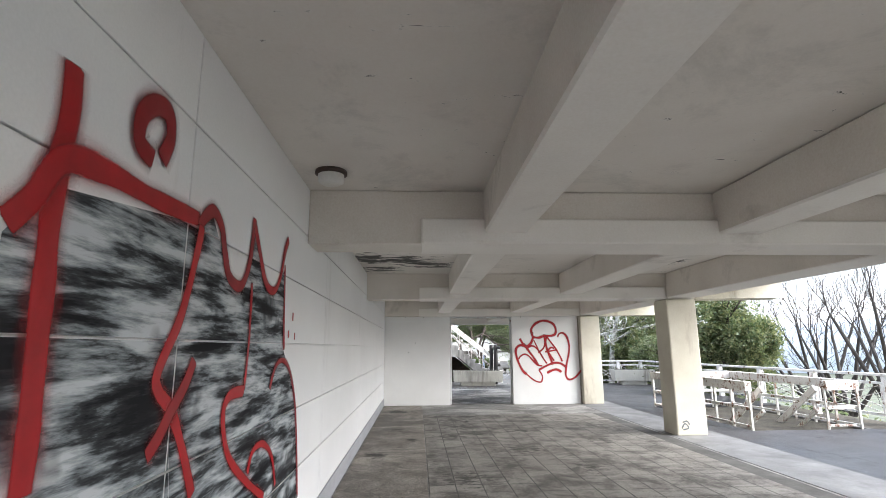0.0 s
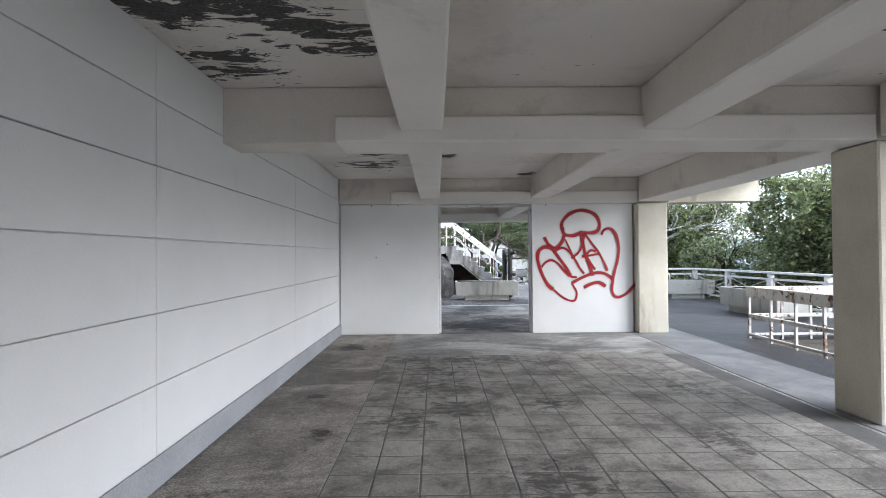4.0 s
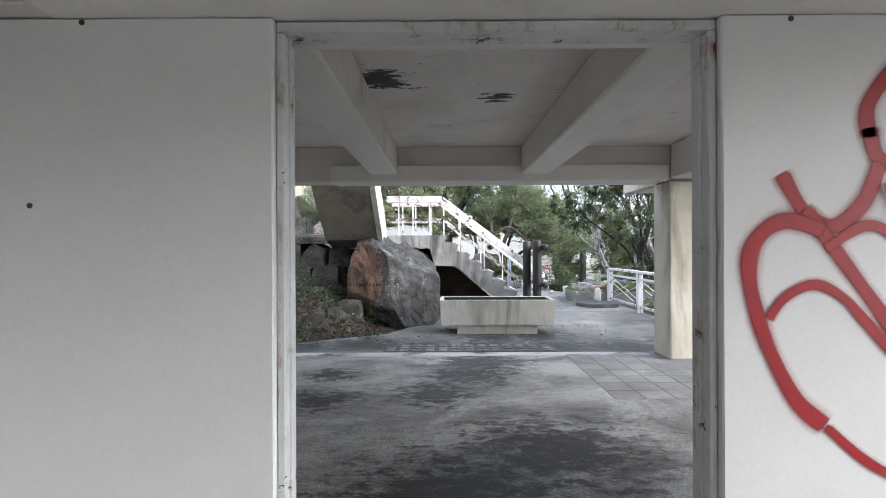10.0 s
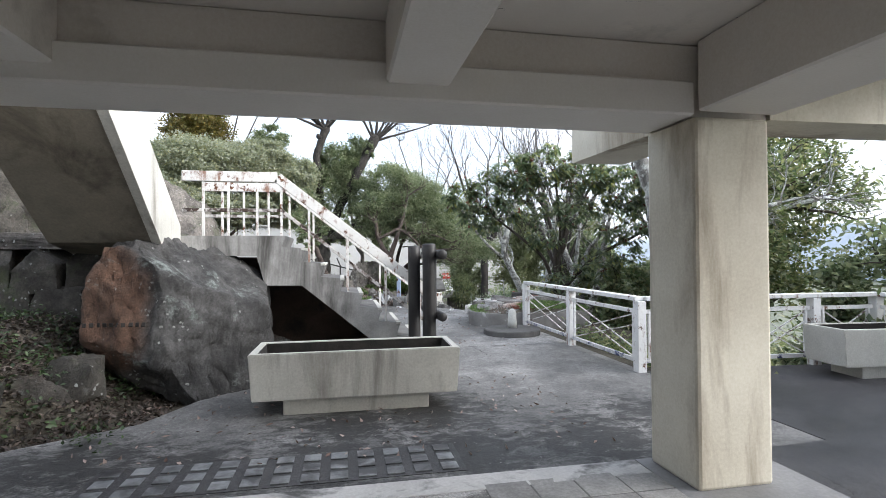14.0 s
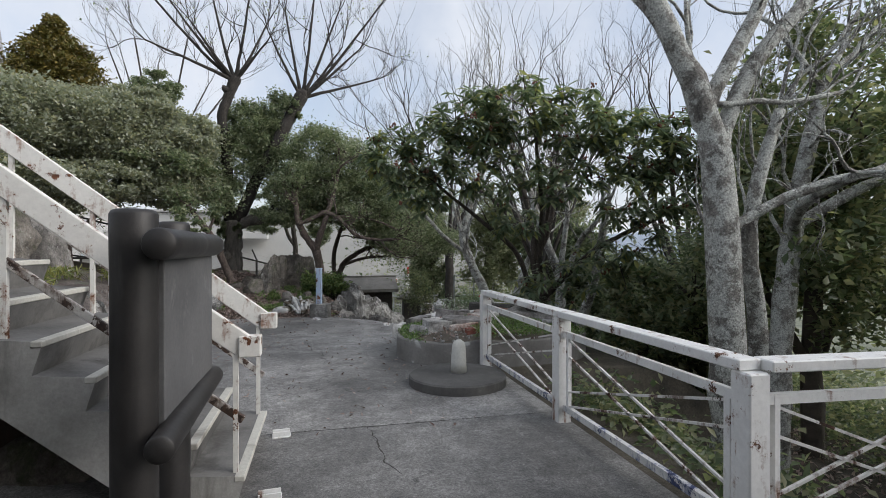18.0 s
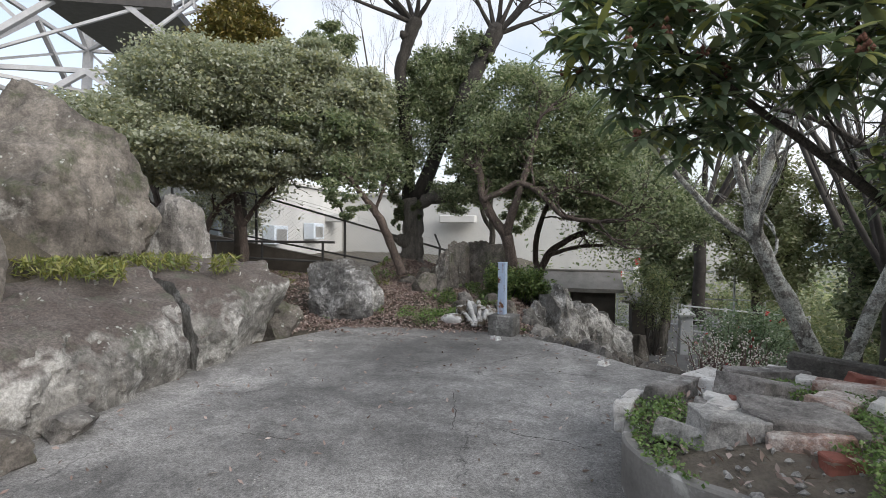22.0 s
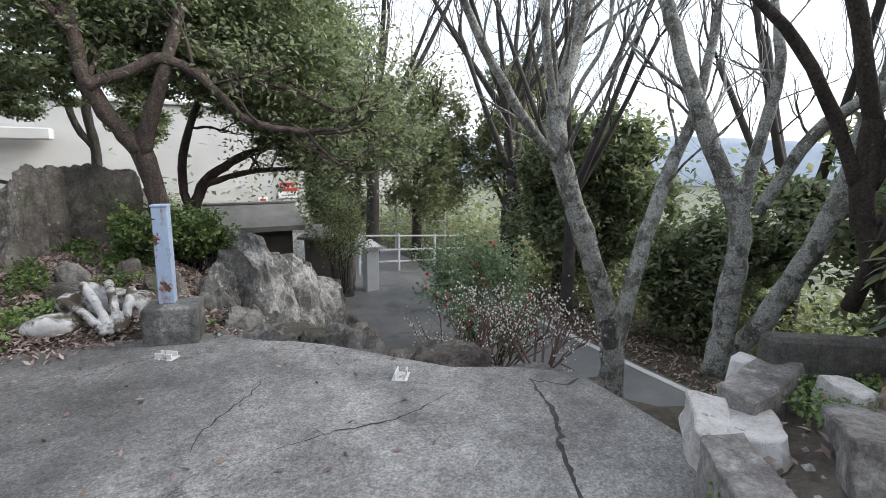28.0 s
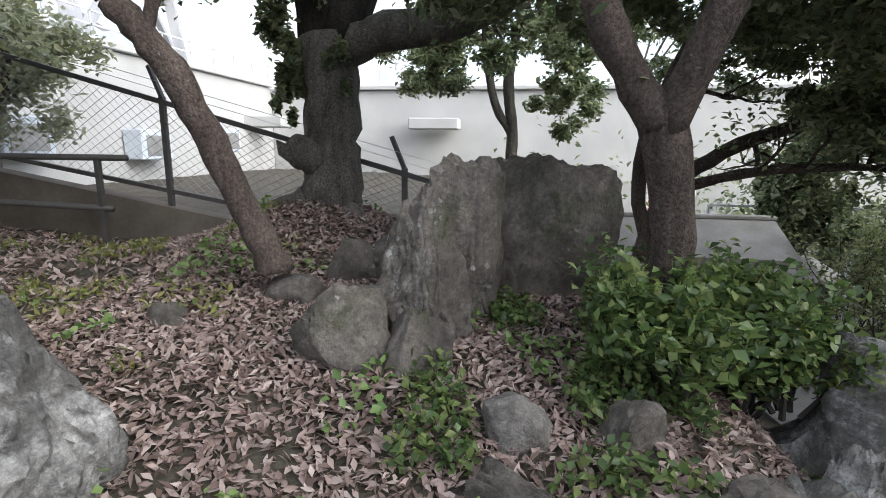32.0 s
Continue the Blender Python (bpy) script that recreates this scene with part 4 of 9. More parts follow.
FRONT = [(6.015, 21.95), (6.02, 24.15), (1.06, 24.15), (1.2, 22.6), (0.5, 21.1), (-1.3, 20.0), (-1.3, 19.45), (5.25, 19.46), (6.015, 19.5)]
slab("pavement", FRONT, -0.3, -0.012, M_PAVE_DAMP, "damp grey concrete paving round the planter", "pavement")
TERRACE = [(6.02, 24.16), (6.02, 26.4), (6.1, 28.1), (6.16, 28.6), (6.2, 29.05), (5.9, 29.32), (5.52, 29.53), (5.26, 29.87), (4.95, 30.3), (4.5, 30.75), (4.1, 31.1), (3.75, 31.15), (3.0, 31.28), (2.3, 31.2), (1.5, 31.05), (1.2, 30.4), (0.8, 29.6), (0.8, 28.2), (0.75, 26.8), (1.0, 24.5), (1.06, 24.16)]
slab("pavement", TERRACE, -0.3, -0.012, M_PAVE, "weathered grey concrete terrace with cracks and stains", "pavement")
M_CRACK = mottled("dirt_in_cracks", (0.03, 0.028, 0.026), (0.075, 0.07, 0.064), 9, 60, 0.95, 0.6)


def crack(points, width, seed):
    """A ragged dirt-filled crack, laid as a thin uneven ribbon on the paving."""
    rng = np.random.default_rng(seed)
    line = []
    for (ax, ay), (bx, by) in zip(points, points[1:]):
        n = max(3, int(math.hypot(bx - ax, by - ay) / 0.04))
        for k in range(n):
            line.append((ax + (bx - ax) * k / n + rng.normal(0, 0.008), ay + (by - ay) * k / n + rng.normal(0, 0.008)))
    line.append(points[-1])
    vs, fs = [], []
    for k, (x, y) in enumerate(line):
        q, r = line[min(k + 1, len(line) - 1)], line[max(k - 1, 0)]
        d = Vector((q[0] - r[0], q[1] - r[1])).normalized()
        w = width * rng.uniform(0.25, 1.0) * (0.3 + 0.7 * math.sin(math.pi * min(0.95, max(0.05, k / len(line)))))
        vs += [(x - d.y * w, y + d.x * w, -0.0105), (x + d.y * w, y - d.x * w, -0.0105)]
        if k:
            fs.append((2 * k - 2, 2 * k - 1, 2 * k + 1, 2 * k))
    tagged(mesh_object("crack", vs, fs, M_CRACK), "dark dirt-filled crack in the terrace paving", "crack", "paving cracks", "structure")


crack([(5.86, 29.11), (5.8, 28.98), (5.73, 28.77), (5.63, 28.61), (5.49, 28.44), (5.4, 28.28), (5.29, 28.11), (5.12, 27.8)], 0.022, 1)
crack([(5.86, 29.11), (6.0, 28.94), (6.15, 28.98)], 0.015, 2)
crack([(3.89, 29.28), (4.06, 29.55), (4.25, 29.75), (4.39, 29.95)], 0.007, 3)
crack([(4.27, 29.09), (4.58, 29.1), (4.97, 29.08), (5.3, 29.2)], 0.008, 4)
crack([(4.02, 27.51), (4.37, 27.36), (4.65, 27.32), (4.88, 27.18)], 0.007, 5)
crack([(3.66, 28.31), (3.78, 27.8), (3.83, 27.37)], 0.006, 6)
crack([(2.29, 26.98), (2.82, 26.94)], 0.006, 7)
crack([(3.6, 24.155), (4.33, 24.15), (4.86, 24.15), (5.4, 24.16)], 0.008, 8)
crack([(4.33, 24.14), (4.37, 23.84), (4.39, 23.41), (4.47, 23.21)], 0.01, 9)

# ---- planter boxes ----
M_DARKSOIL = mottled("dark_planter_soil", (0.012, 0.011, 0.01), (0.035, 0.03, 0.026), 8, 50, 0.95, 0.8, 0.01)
M_BOX = mottled("planter_concrete", (0.42, 0.41, 0.37), (0.56, 0.55, 0.5), 1.8, 50, 0.85, 0.4, 0.005, (0.16, 0.14, 0.12), (0.55, 0.72), 2.0, True)


def planter(at, turn, length, depth, group="planters"):
    p = thing("planter_box", at, turn, "long pale concrete planter box on a low plinth, stained", "planter", group)
    w, L, D = 0.07, length / 2, depth / 2
    bm = bmesh.new()
    outer = [(-L, -D), (L, -D), (L, D), (-L, D)]
    inner = [(-L + w, -D + w), (L - w, -D + w), (L - w, D - w), (-L + w, D - w)]
    ring = []
    for z, pts, k in ((0.14, outer, 0.97), (0.575, outer, 1.0), (0.575, inner, 1.0), (0.3, inner, 0.98)):
        ring.append([bm.verts.new((x * k, y * k, z)) for x, y in pts])
    for a, b in zip(ring, ring[1:]):
        for i in range(4):
            bm.faces.new((a[i], a[(i + 1) % 4], b[(i + 1) % 4], b[i]))
    bm.faces.new(ring[0][::-1])
    bm.faces.new(ring[3])
    bmesh.ops.recalc_face_normals(bm, faces=bm.faces[:])
    bmesh.ops.bevel(bm, geom=[e for e in bm.edges], offset=0.008, segments=2, affect="EDGES")
    trough = part("trough", bm, M_BOX, p, "pale concrete trough, near-black inside")
    # inner walls and floor take the near-black of the soil material
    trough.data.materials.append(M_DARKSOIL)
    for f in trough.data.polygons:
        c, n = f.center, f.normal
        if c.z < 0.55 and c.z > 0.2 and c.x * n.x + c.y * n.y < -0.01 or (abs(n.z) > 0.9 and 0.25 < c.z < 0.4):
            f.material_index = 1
    part("plinth", box_bm(-L + 0.3, L - 0.3, -D + 0.08, D - 0.08, -0.02, 0.145, 0.01), M_BOX, p)
    part("soil", box_bm(-L + w + 0.01, L - w - 0.01, -D + w + 0.01, D - w - 0.01, 0.302, 0.33), M_DARKSOIL, p)
    return p


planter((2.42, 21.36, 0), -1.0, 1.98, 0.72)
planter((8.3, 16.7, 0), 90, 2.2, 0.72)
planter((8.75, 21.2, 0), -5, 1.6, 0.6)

# ---- stair ----
stair = thing("stair", (0, 0, 0), 0, "weathered concrete outdoor stair with two flights and a landing", "stair", "", "structure")
SY0, SY1, NOSE = 22.98, 24.15, 3.53
bm = bmesh.new()
prof = []
RISE, RUN, STEPS = 0.2, 0.247, 9
for k in range(STEPS):
    x = NOSE - k * RUN
    prof += [(x - 0.045, k * RISE - (0.02 if k == 0 else 0.0)), (x, (k + 1) * RISE - 0.05), (x, (k + 1) * RISE - 0.025)]
top_z = STEPS * RISE - 0.06
prof[-2:] = [(NOSE - (STEPS - 1) * RUN, top_z - 0.02), (NOSE - (STEPS - 1) * RUN, top_z)]
prof += [(-0.9, top_z), (-0.9, top_z - 0.24), (1.2, top_z - 0.26), (1.3, 1.1), (1.76, 1.09), (3.1, -0.02)]
lo = [bm.verts.new((x, SY0, z)) for x, z in prof]
hi = [bm.verts.new((x, SY1, z)) for x, z in prof]
for end in (lo, hi[::-1]):
    bm.faces.new(end).material_index = 1
for i in range(len(prof)):
    j = (i + 1) % len(prof)
    bm.faces.new((lo[j], lo[i], hi[i], hi[j]))
bmesh.ops.recalc_face_normals(bm, faces=bm.faces[:])
flight = part("lower_flight", bm, M_STEP, stair)
flight.data.materials.append(mottled("peeling_white_stair_side", (0.2, 0.195, 0.185), (0.42, 0.41, 0.39), 2.4, 45, 0.85, 0.5, 0.006, (0.07, 0.066, 0.06), (0.5, 0.66), 2.6, True))
for k in range(STEPS - 1):
    x, z = NOSE - k * RUN, (k + 1) * RISE - 0.025
    part("nosing", box_bm(x - 0.05, x + 0.008, SY0 - 0.006, SY1 + 0.006, z - 0.028, z + 0.006, 0.005), M_BOX, stair)
# earth-brown wall closing the space under the stair; the hollow's shade is in its colour
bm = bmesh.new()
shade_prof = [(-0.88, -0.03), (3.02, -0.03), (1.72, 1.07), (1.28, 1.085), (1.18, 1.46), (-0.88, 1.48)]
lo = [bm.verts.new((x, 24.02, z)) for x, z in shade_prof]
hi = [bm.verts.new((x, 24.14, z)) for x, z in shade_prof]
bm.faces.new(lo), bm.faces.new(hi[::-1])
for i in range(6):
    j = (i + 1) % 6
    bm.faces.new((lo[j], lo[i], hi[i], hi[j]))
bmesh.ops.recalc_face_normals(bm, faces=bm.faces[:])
part("back_wall", bm, mottled("shaded_brown_wall", (0.045, 0.032, 0.025), (0.11, 0.078, 0.06), 1.8, 40, 0.9, 0.5, 0.006, (0.03, 0.027, 0.024), (0.5, 0.65), 2.2), stair, "dark earth-brown wall under the stair, the hollow's shade painted in")
# second flight, rising back over the hall roof
bm = bmesh.new()
up = [(22.98, top_z), (22.98, top_z - 0.26), (22.3, top_z - 0.1), (17.5, top_z + 4.0), (17.5, top_z + 4.3)]
for k in range(19):
    y = 17.5 + 0.29 * k
    up += [(y, top_z + 4.3 - 0.226 * k), (y + 0.29, top_z + 4.3 - 0.226 * k)]
lo = [bm.verts.new((-0.82, y, z)) for y, z in up]
hi = [bm.verts.new((0.2, y, z)) for y, z in up]
bm.faces.new(lo[::-1]), bm.faces.new(hi)
for i in range(len(up)):
    j = (i + 1) % len(up)
    bm.faces.new((lo[i], lo[j], hi[j], hi[i]))
bmesh.ops.recalc_face_normals(bm, faces=bm.faces[:])
part("upper_flight", bm, mottled("dark_soffit_concrete", (0.16, 0.14, 0.11), (0.26, 0.23, 0.18), 1.6, 40, 0.85, 0.4, 0.005, (0.06, 0.05, 0.04), (0.5, 0.7), 1.8, True), stair)
bm = bmesh.new()
side = [(22.98, top_z - 0.24), (22.3, top_z - 0.12), (17.5, top_z + 3.98), (17.5, top_z + 4.55), (22.98, top_z + 0.12)]
lo = [bm.verts.new((0.205, y, z)) for y, z in side]
hi = [bm.verts.new((0.3, y, z)) for y, z in side]
bm.faces.new(lo[::-1]), bm.faces.new(hi)
for i in range(5):
    j = (i + 1) % 5
    bm.faces.new((lo[i], lo[j], hi[j], hi[i]))
bmesh.ops.recalc_face_normals(bm, faces=bm.faces[:])
part("string_wall", bm, M_BOX, stair, "white-painted stair string")


def rail_line(root, pts, w, h, mat, name):
    for a, b in zip(pts, pts[1:]):
        part(name, beam_bm(a, b, w, h, 0.004), mat, root)


def stair_rail(y, label):
    r = thing("stair_railing", (0, 0, 0), 0, label, "railing", "stair railings")
    slope = RISE / RUN
    def along(x, h):
        return (x, y, h + (STEPS * RISE - 0.06) - (x - 1.55) * slope if x > 1.55 else h + top_z)
    rail_line(r, [(0.3, y, top_z + 0.76), along(1.45, 0.76), along(3.52, 0.76)], 0.05, 0.13, M_CREAM_STEEL, "top_rail")
    rail_line(r, [(0.3, y, top_z + 0.33), along(1.5, 0.33), along(3.52, 0.33)], 0.026, 0.045, M_RUST_STEEL, "mid_rail")
    part("end_cap", box_bm(3.5, 3.62, y - 0.045, y + 0.045, along(3.5, 0.68)[2], along(3.5, 0.8)[2], 0.006), M_CREAM_STEEL, r)
    for x in (0.55, 0.85, 1.2, 1.5, 1.85, 2.35, 2.85, 3.48):
        z0 = top_z if x < 1.56 else top_z - math.ceil((x - 1.554) / RUN - 1e-6) * RISE
        part("post", beam_bm((x, y, z0), (x, y, along(x, 0.7)[2]), 0.028, 0.028), M_CREAM_STEEL, r)
    return r


stair_rail(SY0 + 0.06, "cream-painted steel stair railing with rust spots")
stair_rail(SY1 - 0.06, "cream-painted steel stair railing with rust spots, far side")

# ---- white railing along the terrace ----
def railing_run(points, label, shift=(0.0, 0.0), first=True):
    """Posts, flat top rails, and framed panels with crossed rods between the posts."""
    run = thing("terrace_railing", (*points[0], 0), 0, label, "railing", "terrace railings")
    o = Vector((*points[0], 0))
    for k, p in enumerate(points):
        if k or first:
            x, y = p[0] - o.x, p[1] - o.y
            part("post", box_bm(x - 0.06, x + 0.06, y - 0.06, y + 0.06, -0.1, 0.876, 0.008), M_WHITE_STEEL, run)
    for p, q in zip(points, points[1:]):
        a, b = Vector((*p, 0)) - o, Vector((*q, 0)) - o
        d = (b - a).normalized()
        L = (b - a).length
        def at(s, z):
            return a + d * s + Vector((0, 0, z))
        part("top_rail", beam_bm(at(shift[0], 0.905), at(L + shift[1], 0.905), 0.13, 0.055, 0.006), M_WHITE_STEEL, run)
        bm = beam_bm(at(0.07, 0.74), at(L - 0.07, 0.74), 0.035, 0.05)
        beam_bm(at(0.13, 0.1), at(0.13, 0.76), 0.03, 0.04, 0, bm)
        beam_bm(at(L - 0.13, 0.1), at(L - 0.13, 0.76), 0.03, 0.04, 0, bm)
        fr = part("panel_frame", bm, M_WHITE_STEEL, run)
        part("bottom_rail", beam_bm(at(0.07, 0.12), at(L - 0.07, 0.12), 0.037, 0.05), M_FOOT_STEEL, fr, "white bottom rail flecked with blue and rust")
        for z0, z1 in ((0.15, 0.56), (0.27, 0.7), (0.56, 0.15), (0.7, 0.27)):
            part("rod", beam_bm(at(0.14, z0), at(L - 0.14, z1), 0.015, 0.015), M_ROD_STEEL, fr)
    return run


FX = 5.95
WHITE_RAIL = "white steel railing with crossed rods, paint chipped to rust"
railing_run([(FX, 21.95), (FX, 23.92), (FX, 26.0)], WHITE_RAIL)
railing_run([(FX, 21.95), (7.35, 21.85), (8.4, 21.8), (9.35, 21.75)], "white chipped steel railing with crossed rods, across the corner", (0.066, 0.066), False)
railing_run([(9.35, float(y)) for y in np.linspace(21.75, -5.0, 15)], "white chipped steel railing with crossed rods, along the open side", (-0.001, 0), False)

# ---- round kerb bed, disc and bollard ----
M_KERB = mottled("kerb_concrete", (0.13, 0.124, 0.117), (0.27, 0.262, 0.25), 2.5, 45, 0.9, 0.5, 0.006, (0.5, 0.5, 0.48), (0.6, 0.68), 5)
M_DISC = mottled("dark_damp_concrete", (0.06, 0.058, 0.056), (0.13, 0.127, 0.122), 2.5, 45, 0.85, 0.5, 0.006, (0.2, 0.195, 0.19), (0.6, 0.7), 5)
bed = thing("round_bed", (0, 0, 0), 0, "rounded kerbed bed filled with soil, rubble and creeping plants", "planter bed")
BED = [(5.97, 26.06), (5.5, 26.1), (5.12, 26.3), (4.95, 26.65), (5.0, 27.05), (5.17, 27.4), (5.4, 27.65), (5.7, 27.82), (6.05, 28.0), (6.5, 27.95), (7.2, 27.55), (7.6, 27.2), (7.7, 26.7), (7.3, 26.2), (6.6, 26.06)]


def closed_curve(pts, per=7):
    out, n = [], len(pts)
    for i in range(n):
        p0, p1, p2, p3 = (pts[(i + k - 1) % n] for k in range(4))
        for k in range(per):
            t = k / per
            out.append(tuple(0.5 * (2 * p1[a] + (p2[a] - p0[a]) * t + (2 * p0[a] - 5 * p1[a] + 4 * p2[a] - p3[a]) * t * t + (3 * p1[a] - p0[a] - 3 * p2[a] + p3[a]) * t ** 3) for a in (0, 1)))
    return out


bed_line = closed_curve(BED)
BC = (6.3, 27.0)


def bed_height(x, y):
    """The soil of the bed: a low heap that falls to the kerb."""
    return 0.43 - 0.2 * np.minimum(np.hypot(x - BC[0], y - BC[1]) / 1.5, 1.0) ** 1.5


def in_bed(x, y):
    """Whether places lie inside the kerb, by the crossing rule."""
    x, y = np.asarray(x), np.asarray(y)
    inside = np.zeros(x.shape, bool)
    for (ax, ay), (bx, by) in zip(bed_line, bed_line[1:] + bed_line[:1]):
        hit_edge = (ay > y) != (by > y)
        inside ^= hit_edge & (x < (bx - ax) * (y - ay) / (by - ay + 1e-12) + ax)
    return inside


bm = bmesh.new()
rings = []
for inset, z in ((0.0, -0.3), (0.0, 0.265), (0.012, 0.28), (0.065, 0.28), (0.08, 0.1)):
    ring = []
    for x, y in bed_line:
        d = Vector((BC[0] - x, BC[1] - y)).normalized()
        zz = z + (0.035 * noise.noise((x * 4, y * 4, 3)) - 0.1 * float(smooth(27.2, 27.7, y)) if z > 0.2 else 0)
        w = inset + 0.012 * noise.noise((x * 6, y * 6, z))
        ring.append(bm.verts.new((x + d.x * w, y + d.y * w, zz)))
    rings.append(ring)
for a, b in zip(rings, rings[1:]):
    for k in range(len(a)):
        j = (k + 1) % len(a)
        bm.faces.new((a[k], a[j], b[j], b[k]))
bmesh.ops.recalc_face_normals(bm, faces=bm.faces[:])
part("kerb", bm, M_KERB, bed)
vs, fs = [(BC[0], BC[1], 0.43)], []
for f in (0.3, 0.62, 0.97):
    for x, y in bed_line:
        vs.append((BC[0] + (x - BC[0]) * f, BC[1] + (y - BC[1]) * f, 0.43 - 0.2 * f ** 1.5 + 0.03 * noise.noise((x * f * 3, y * f * 3, 1))))
n = len(bed_line)
for k in range(n):
    j = (k + 1) % n
    fs.append((0, 1 + k, 1 + j))
    for r in range(2):
        fs.append((1 + r * n + k, 1 + (r + 1) * n + k, 1 + (r + 1) * n + j, 1 + r * n + j))
mesh_object("soil", vs, fs, mottled("bed_soil", (0.085, 0.072, 0.058), (0.2, 0.175, 0.145), 5, 40, 0.95, 1.0, 0.03, (0.16, 0.15, 0.13), (0.58, 0.66), 14), bed, True)
disc = part("stone_disc", lathe_bm([(0, -0.05), (0.51, -0.05), (0.53, 0.0), (0.53, 0.085), (0.515, 0.1), (0, 0.105)], 48), M_DISC)
disc.matrix_world = pose(5.4, 25.3, -0.012)
tagged(disc, "low round concrete disc on the terrace", "plinth")
bol = part("bollard", lathe_bm([(0, 0.0), (0.088, 0.0), (0.084, 0.12), (0.074, 0.29), (0.06, 0.33), (0.03, 0.355), (0, 0.36)], 24), mottled("white_bollard", (0.5, 0.5, 0.47), (0.62, 0.62, 0.58), 4, 50, 0.8, 0.3), None, "", True)
bol.matrix_world = pose(5.43, 25.36, 0.09)
tagged(bol, "short white concrete bollard standing on the disc", "bollard")

# ---- post on its block ----
M_BLOCK = rock_look("rough_old_concrete", (0.1, 0.097, 0.092), (0.25, 0.245, 0.236), (0.4, 0.395, 0.385), 0.55, None, None, 0.5)
blk = part("post_block", box_bm(-0.19, 0.19, -0.17, 0.17, -0.1, 0.27, 0.02, None, 3), M_BLOCK)
blk.matrix_world = pose(3.93, 31.05, 0, 0, 0, -14)
tagged(blk, "rough grey concrete block under the blue post", "block")
post = thing("blue_post", (3.9, 31.08, 0.27), -14, "square steel post, pale blue paint peeling with rust", "post")
part("shaft", box_bm(-0.055, 0.055, -0.055, 0.055, 0.0, 0.74, 0.006), M_BLUE_STEEL, post)
part("cap", box_bm(-0.06, 0.06, -0.06, 0.06, 0.74, 0.755, 0.003), M_BLUE_STEEL, post)

# ---- rocks ----
rock("boulder", 3, (0.5, 22.6, -0.03), (0.98, 1.0, 1.79), M_ROCK_STAIR, "huge boulder under the stair landing, rust-brown on one side, lichened grey", sub=6, boxy=0.62, rough=0.2, cuts=7, taper=0.18)
def slab_boulder(seed, y0, y1, near, far, label, ns=70, per=9):
    """A long boulder laid along y: its section runs from the back of its top over a rounded brow to its foot; both ends are cut aslant."""
    def section(pts):
        out = []
        for i in range(len(pts) - 1):
            p0, p1, p2, p3 = pts[max(i - 1, 0)], pts[i], pts[i + 1], pts[min(i + 2, len(pts) - 1)]
            for k in range(per):
                t = k / per
                out.append(tuple(0.5 * (2 * p1[c] + (p2[c] - p0[c]) * t + (2 * p0[c] - 5 * p1[c] + 4 * p2[c] - p3[c]) * t * t + (3 * p1[c] - p0[c] - 3 * p2[c] + p3[c]) * t ** 3) for c in (0, 1)))
        return out + [pts[-1]]
    a, b = section(near), section(far)
    nu = len(a) + 1
    vs = []
    for i in range(ns):
        f = i / (ns - 1)
        pinch = 0.03 * max(0.0, 1 - min(f, 1 - f) * (ns - 1) / 2.0)
        for (ax, az), (bx, bz) in list(zip(a, b)) + [((-0.9, -0.3), (-0.9, -0.3))]:
            x, z = ax + (bx - ax) * f, az + (bz - az) * f
            p = Vector((x, y0 + (y1 - y0) * f - 0.6 * (x - 0.97), z))
            out = Vector((x + 0.2, 0, z - 0.25)).normalized()
            n = Vector((seed * 3.7, 0, seed))
            e = 0.1 * noise.noise(p * 1.4 + n) + 0.05 * noise.noise(p * 3.6 + n) + 0.035 * round(2.4 * noise.noise(p * 2.2 + n)) + 0.02 * (1 - 2 * abs(noise.noise(p * 8 + n))) + 0.008 * noise.noise(p * 25)
            vs.append(p + out * (e - pinch if z > -0.2 else 0.0))
    fs = [(i * nu + j, (i + 1) * nu + j, (i + 1) * nu + (j + 1) % nu, i * nu + (j + 1) % nu) for i in range(ns - 1) for j in range(nu)]
    fs += [tuple(range(nu)), tuple(range((ns - 1) * nu, ns * nu))[::-1]]
    ob = mesh_object("boulder", vs, fs, M_ROCK_CAP, None, True)
    fix = bmesh.new()
    fix.from_mesh(ob.data)
    bmesh.ops.recalc_face_normals(fix, faces=fix.faces[:])
    fix.to_mesh(ob.data)
    fix.free()
    ob.data.set_sharp_from_angle(angle=radians(40))
    return tagged(ob, label, "rock", "cracked boulders")


BROW = [(-0.9, 1.02), (-0.3, 1.0), (0.3, 0.87), (0.75, 0.7), (0.98, 0.42), (1.0, 0.15), (0.95, -0.08)]
slab_boulder(4, 26.2, 28.22, [(-0.9, 0.82), (-0.3, 0.84), (0.3, 0.74), (0.75, 0.58), (1.0, 0.34), (1.05, 0.12), (1.0, -0.08)], BROW, "large grey boulder with a sloping dark brown top")
slab_boulder(5, 28.33, 30.15, BROW, [(-0.7, 1.0), (-0.2, 1.02), (0.4, 0.95), (0.85, 0.87), (1.05, 0.7), (0.85, 0.3), (0.7, -0.08)], "large flat-topped boulder beyond a black crack")
rock("boulder", 6, (-1.45, 28.95, 0.6), (1.35, 1.0, 2.7), M_ROCK_BROWN, "tall grey-brown rock behind the flat boulders", 25, "bank rocks", sub=6, rough=0.26, taper=0.42, tilt=(0, -8), boxy=0.7, cuts=20)
rock("boulder", 7, (-0.95, 30.35, 0.5), (0.52, 0.35, 1.5), M_ROCK, "upright grey rock behind the flat boulders", 0, "bank rocks", sub=5)
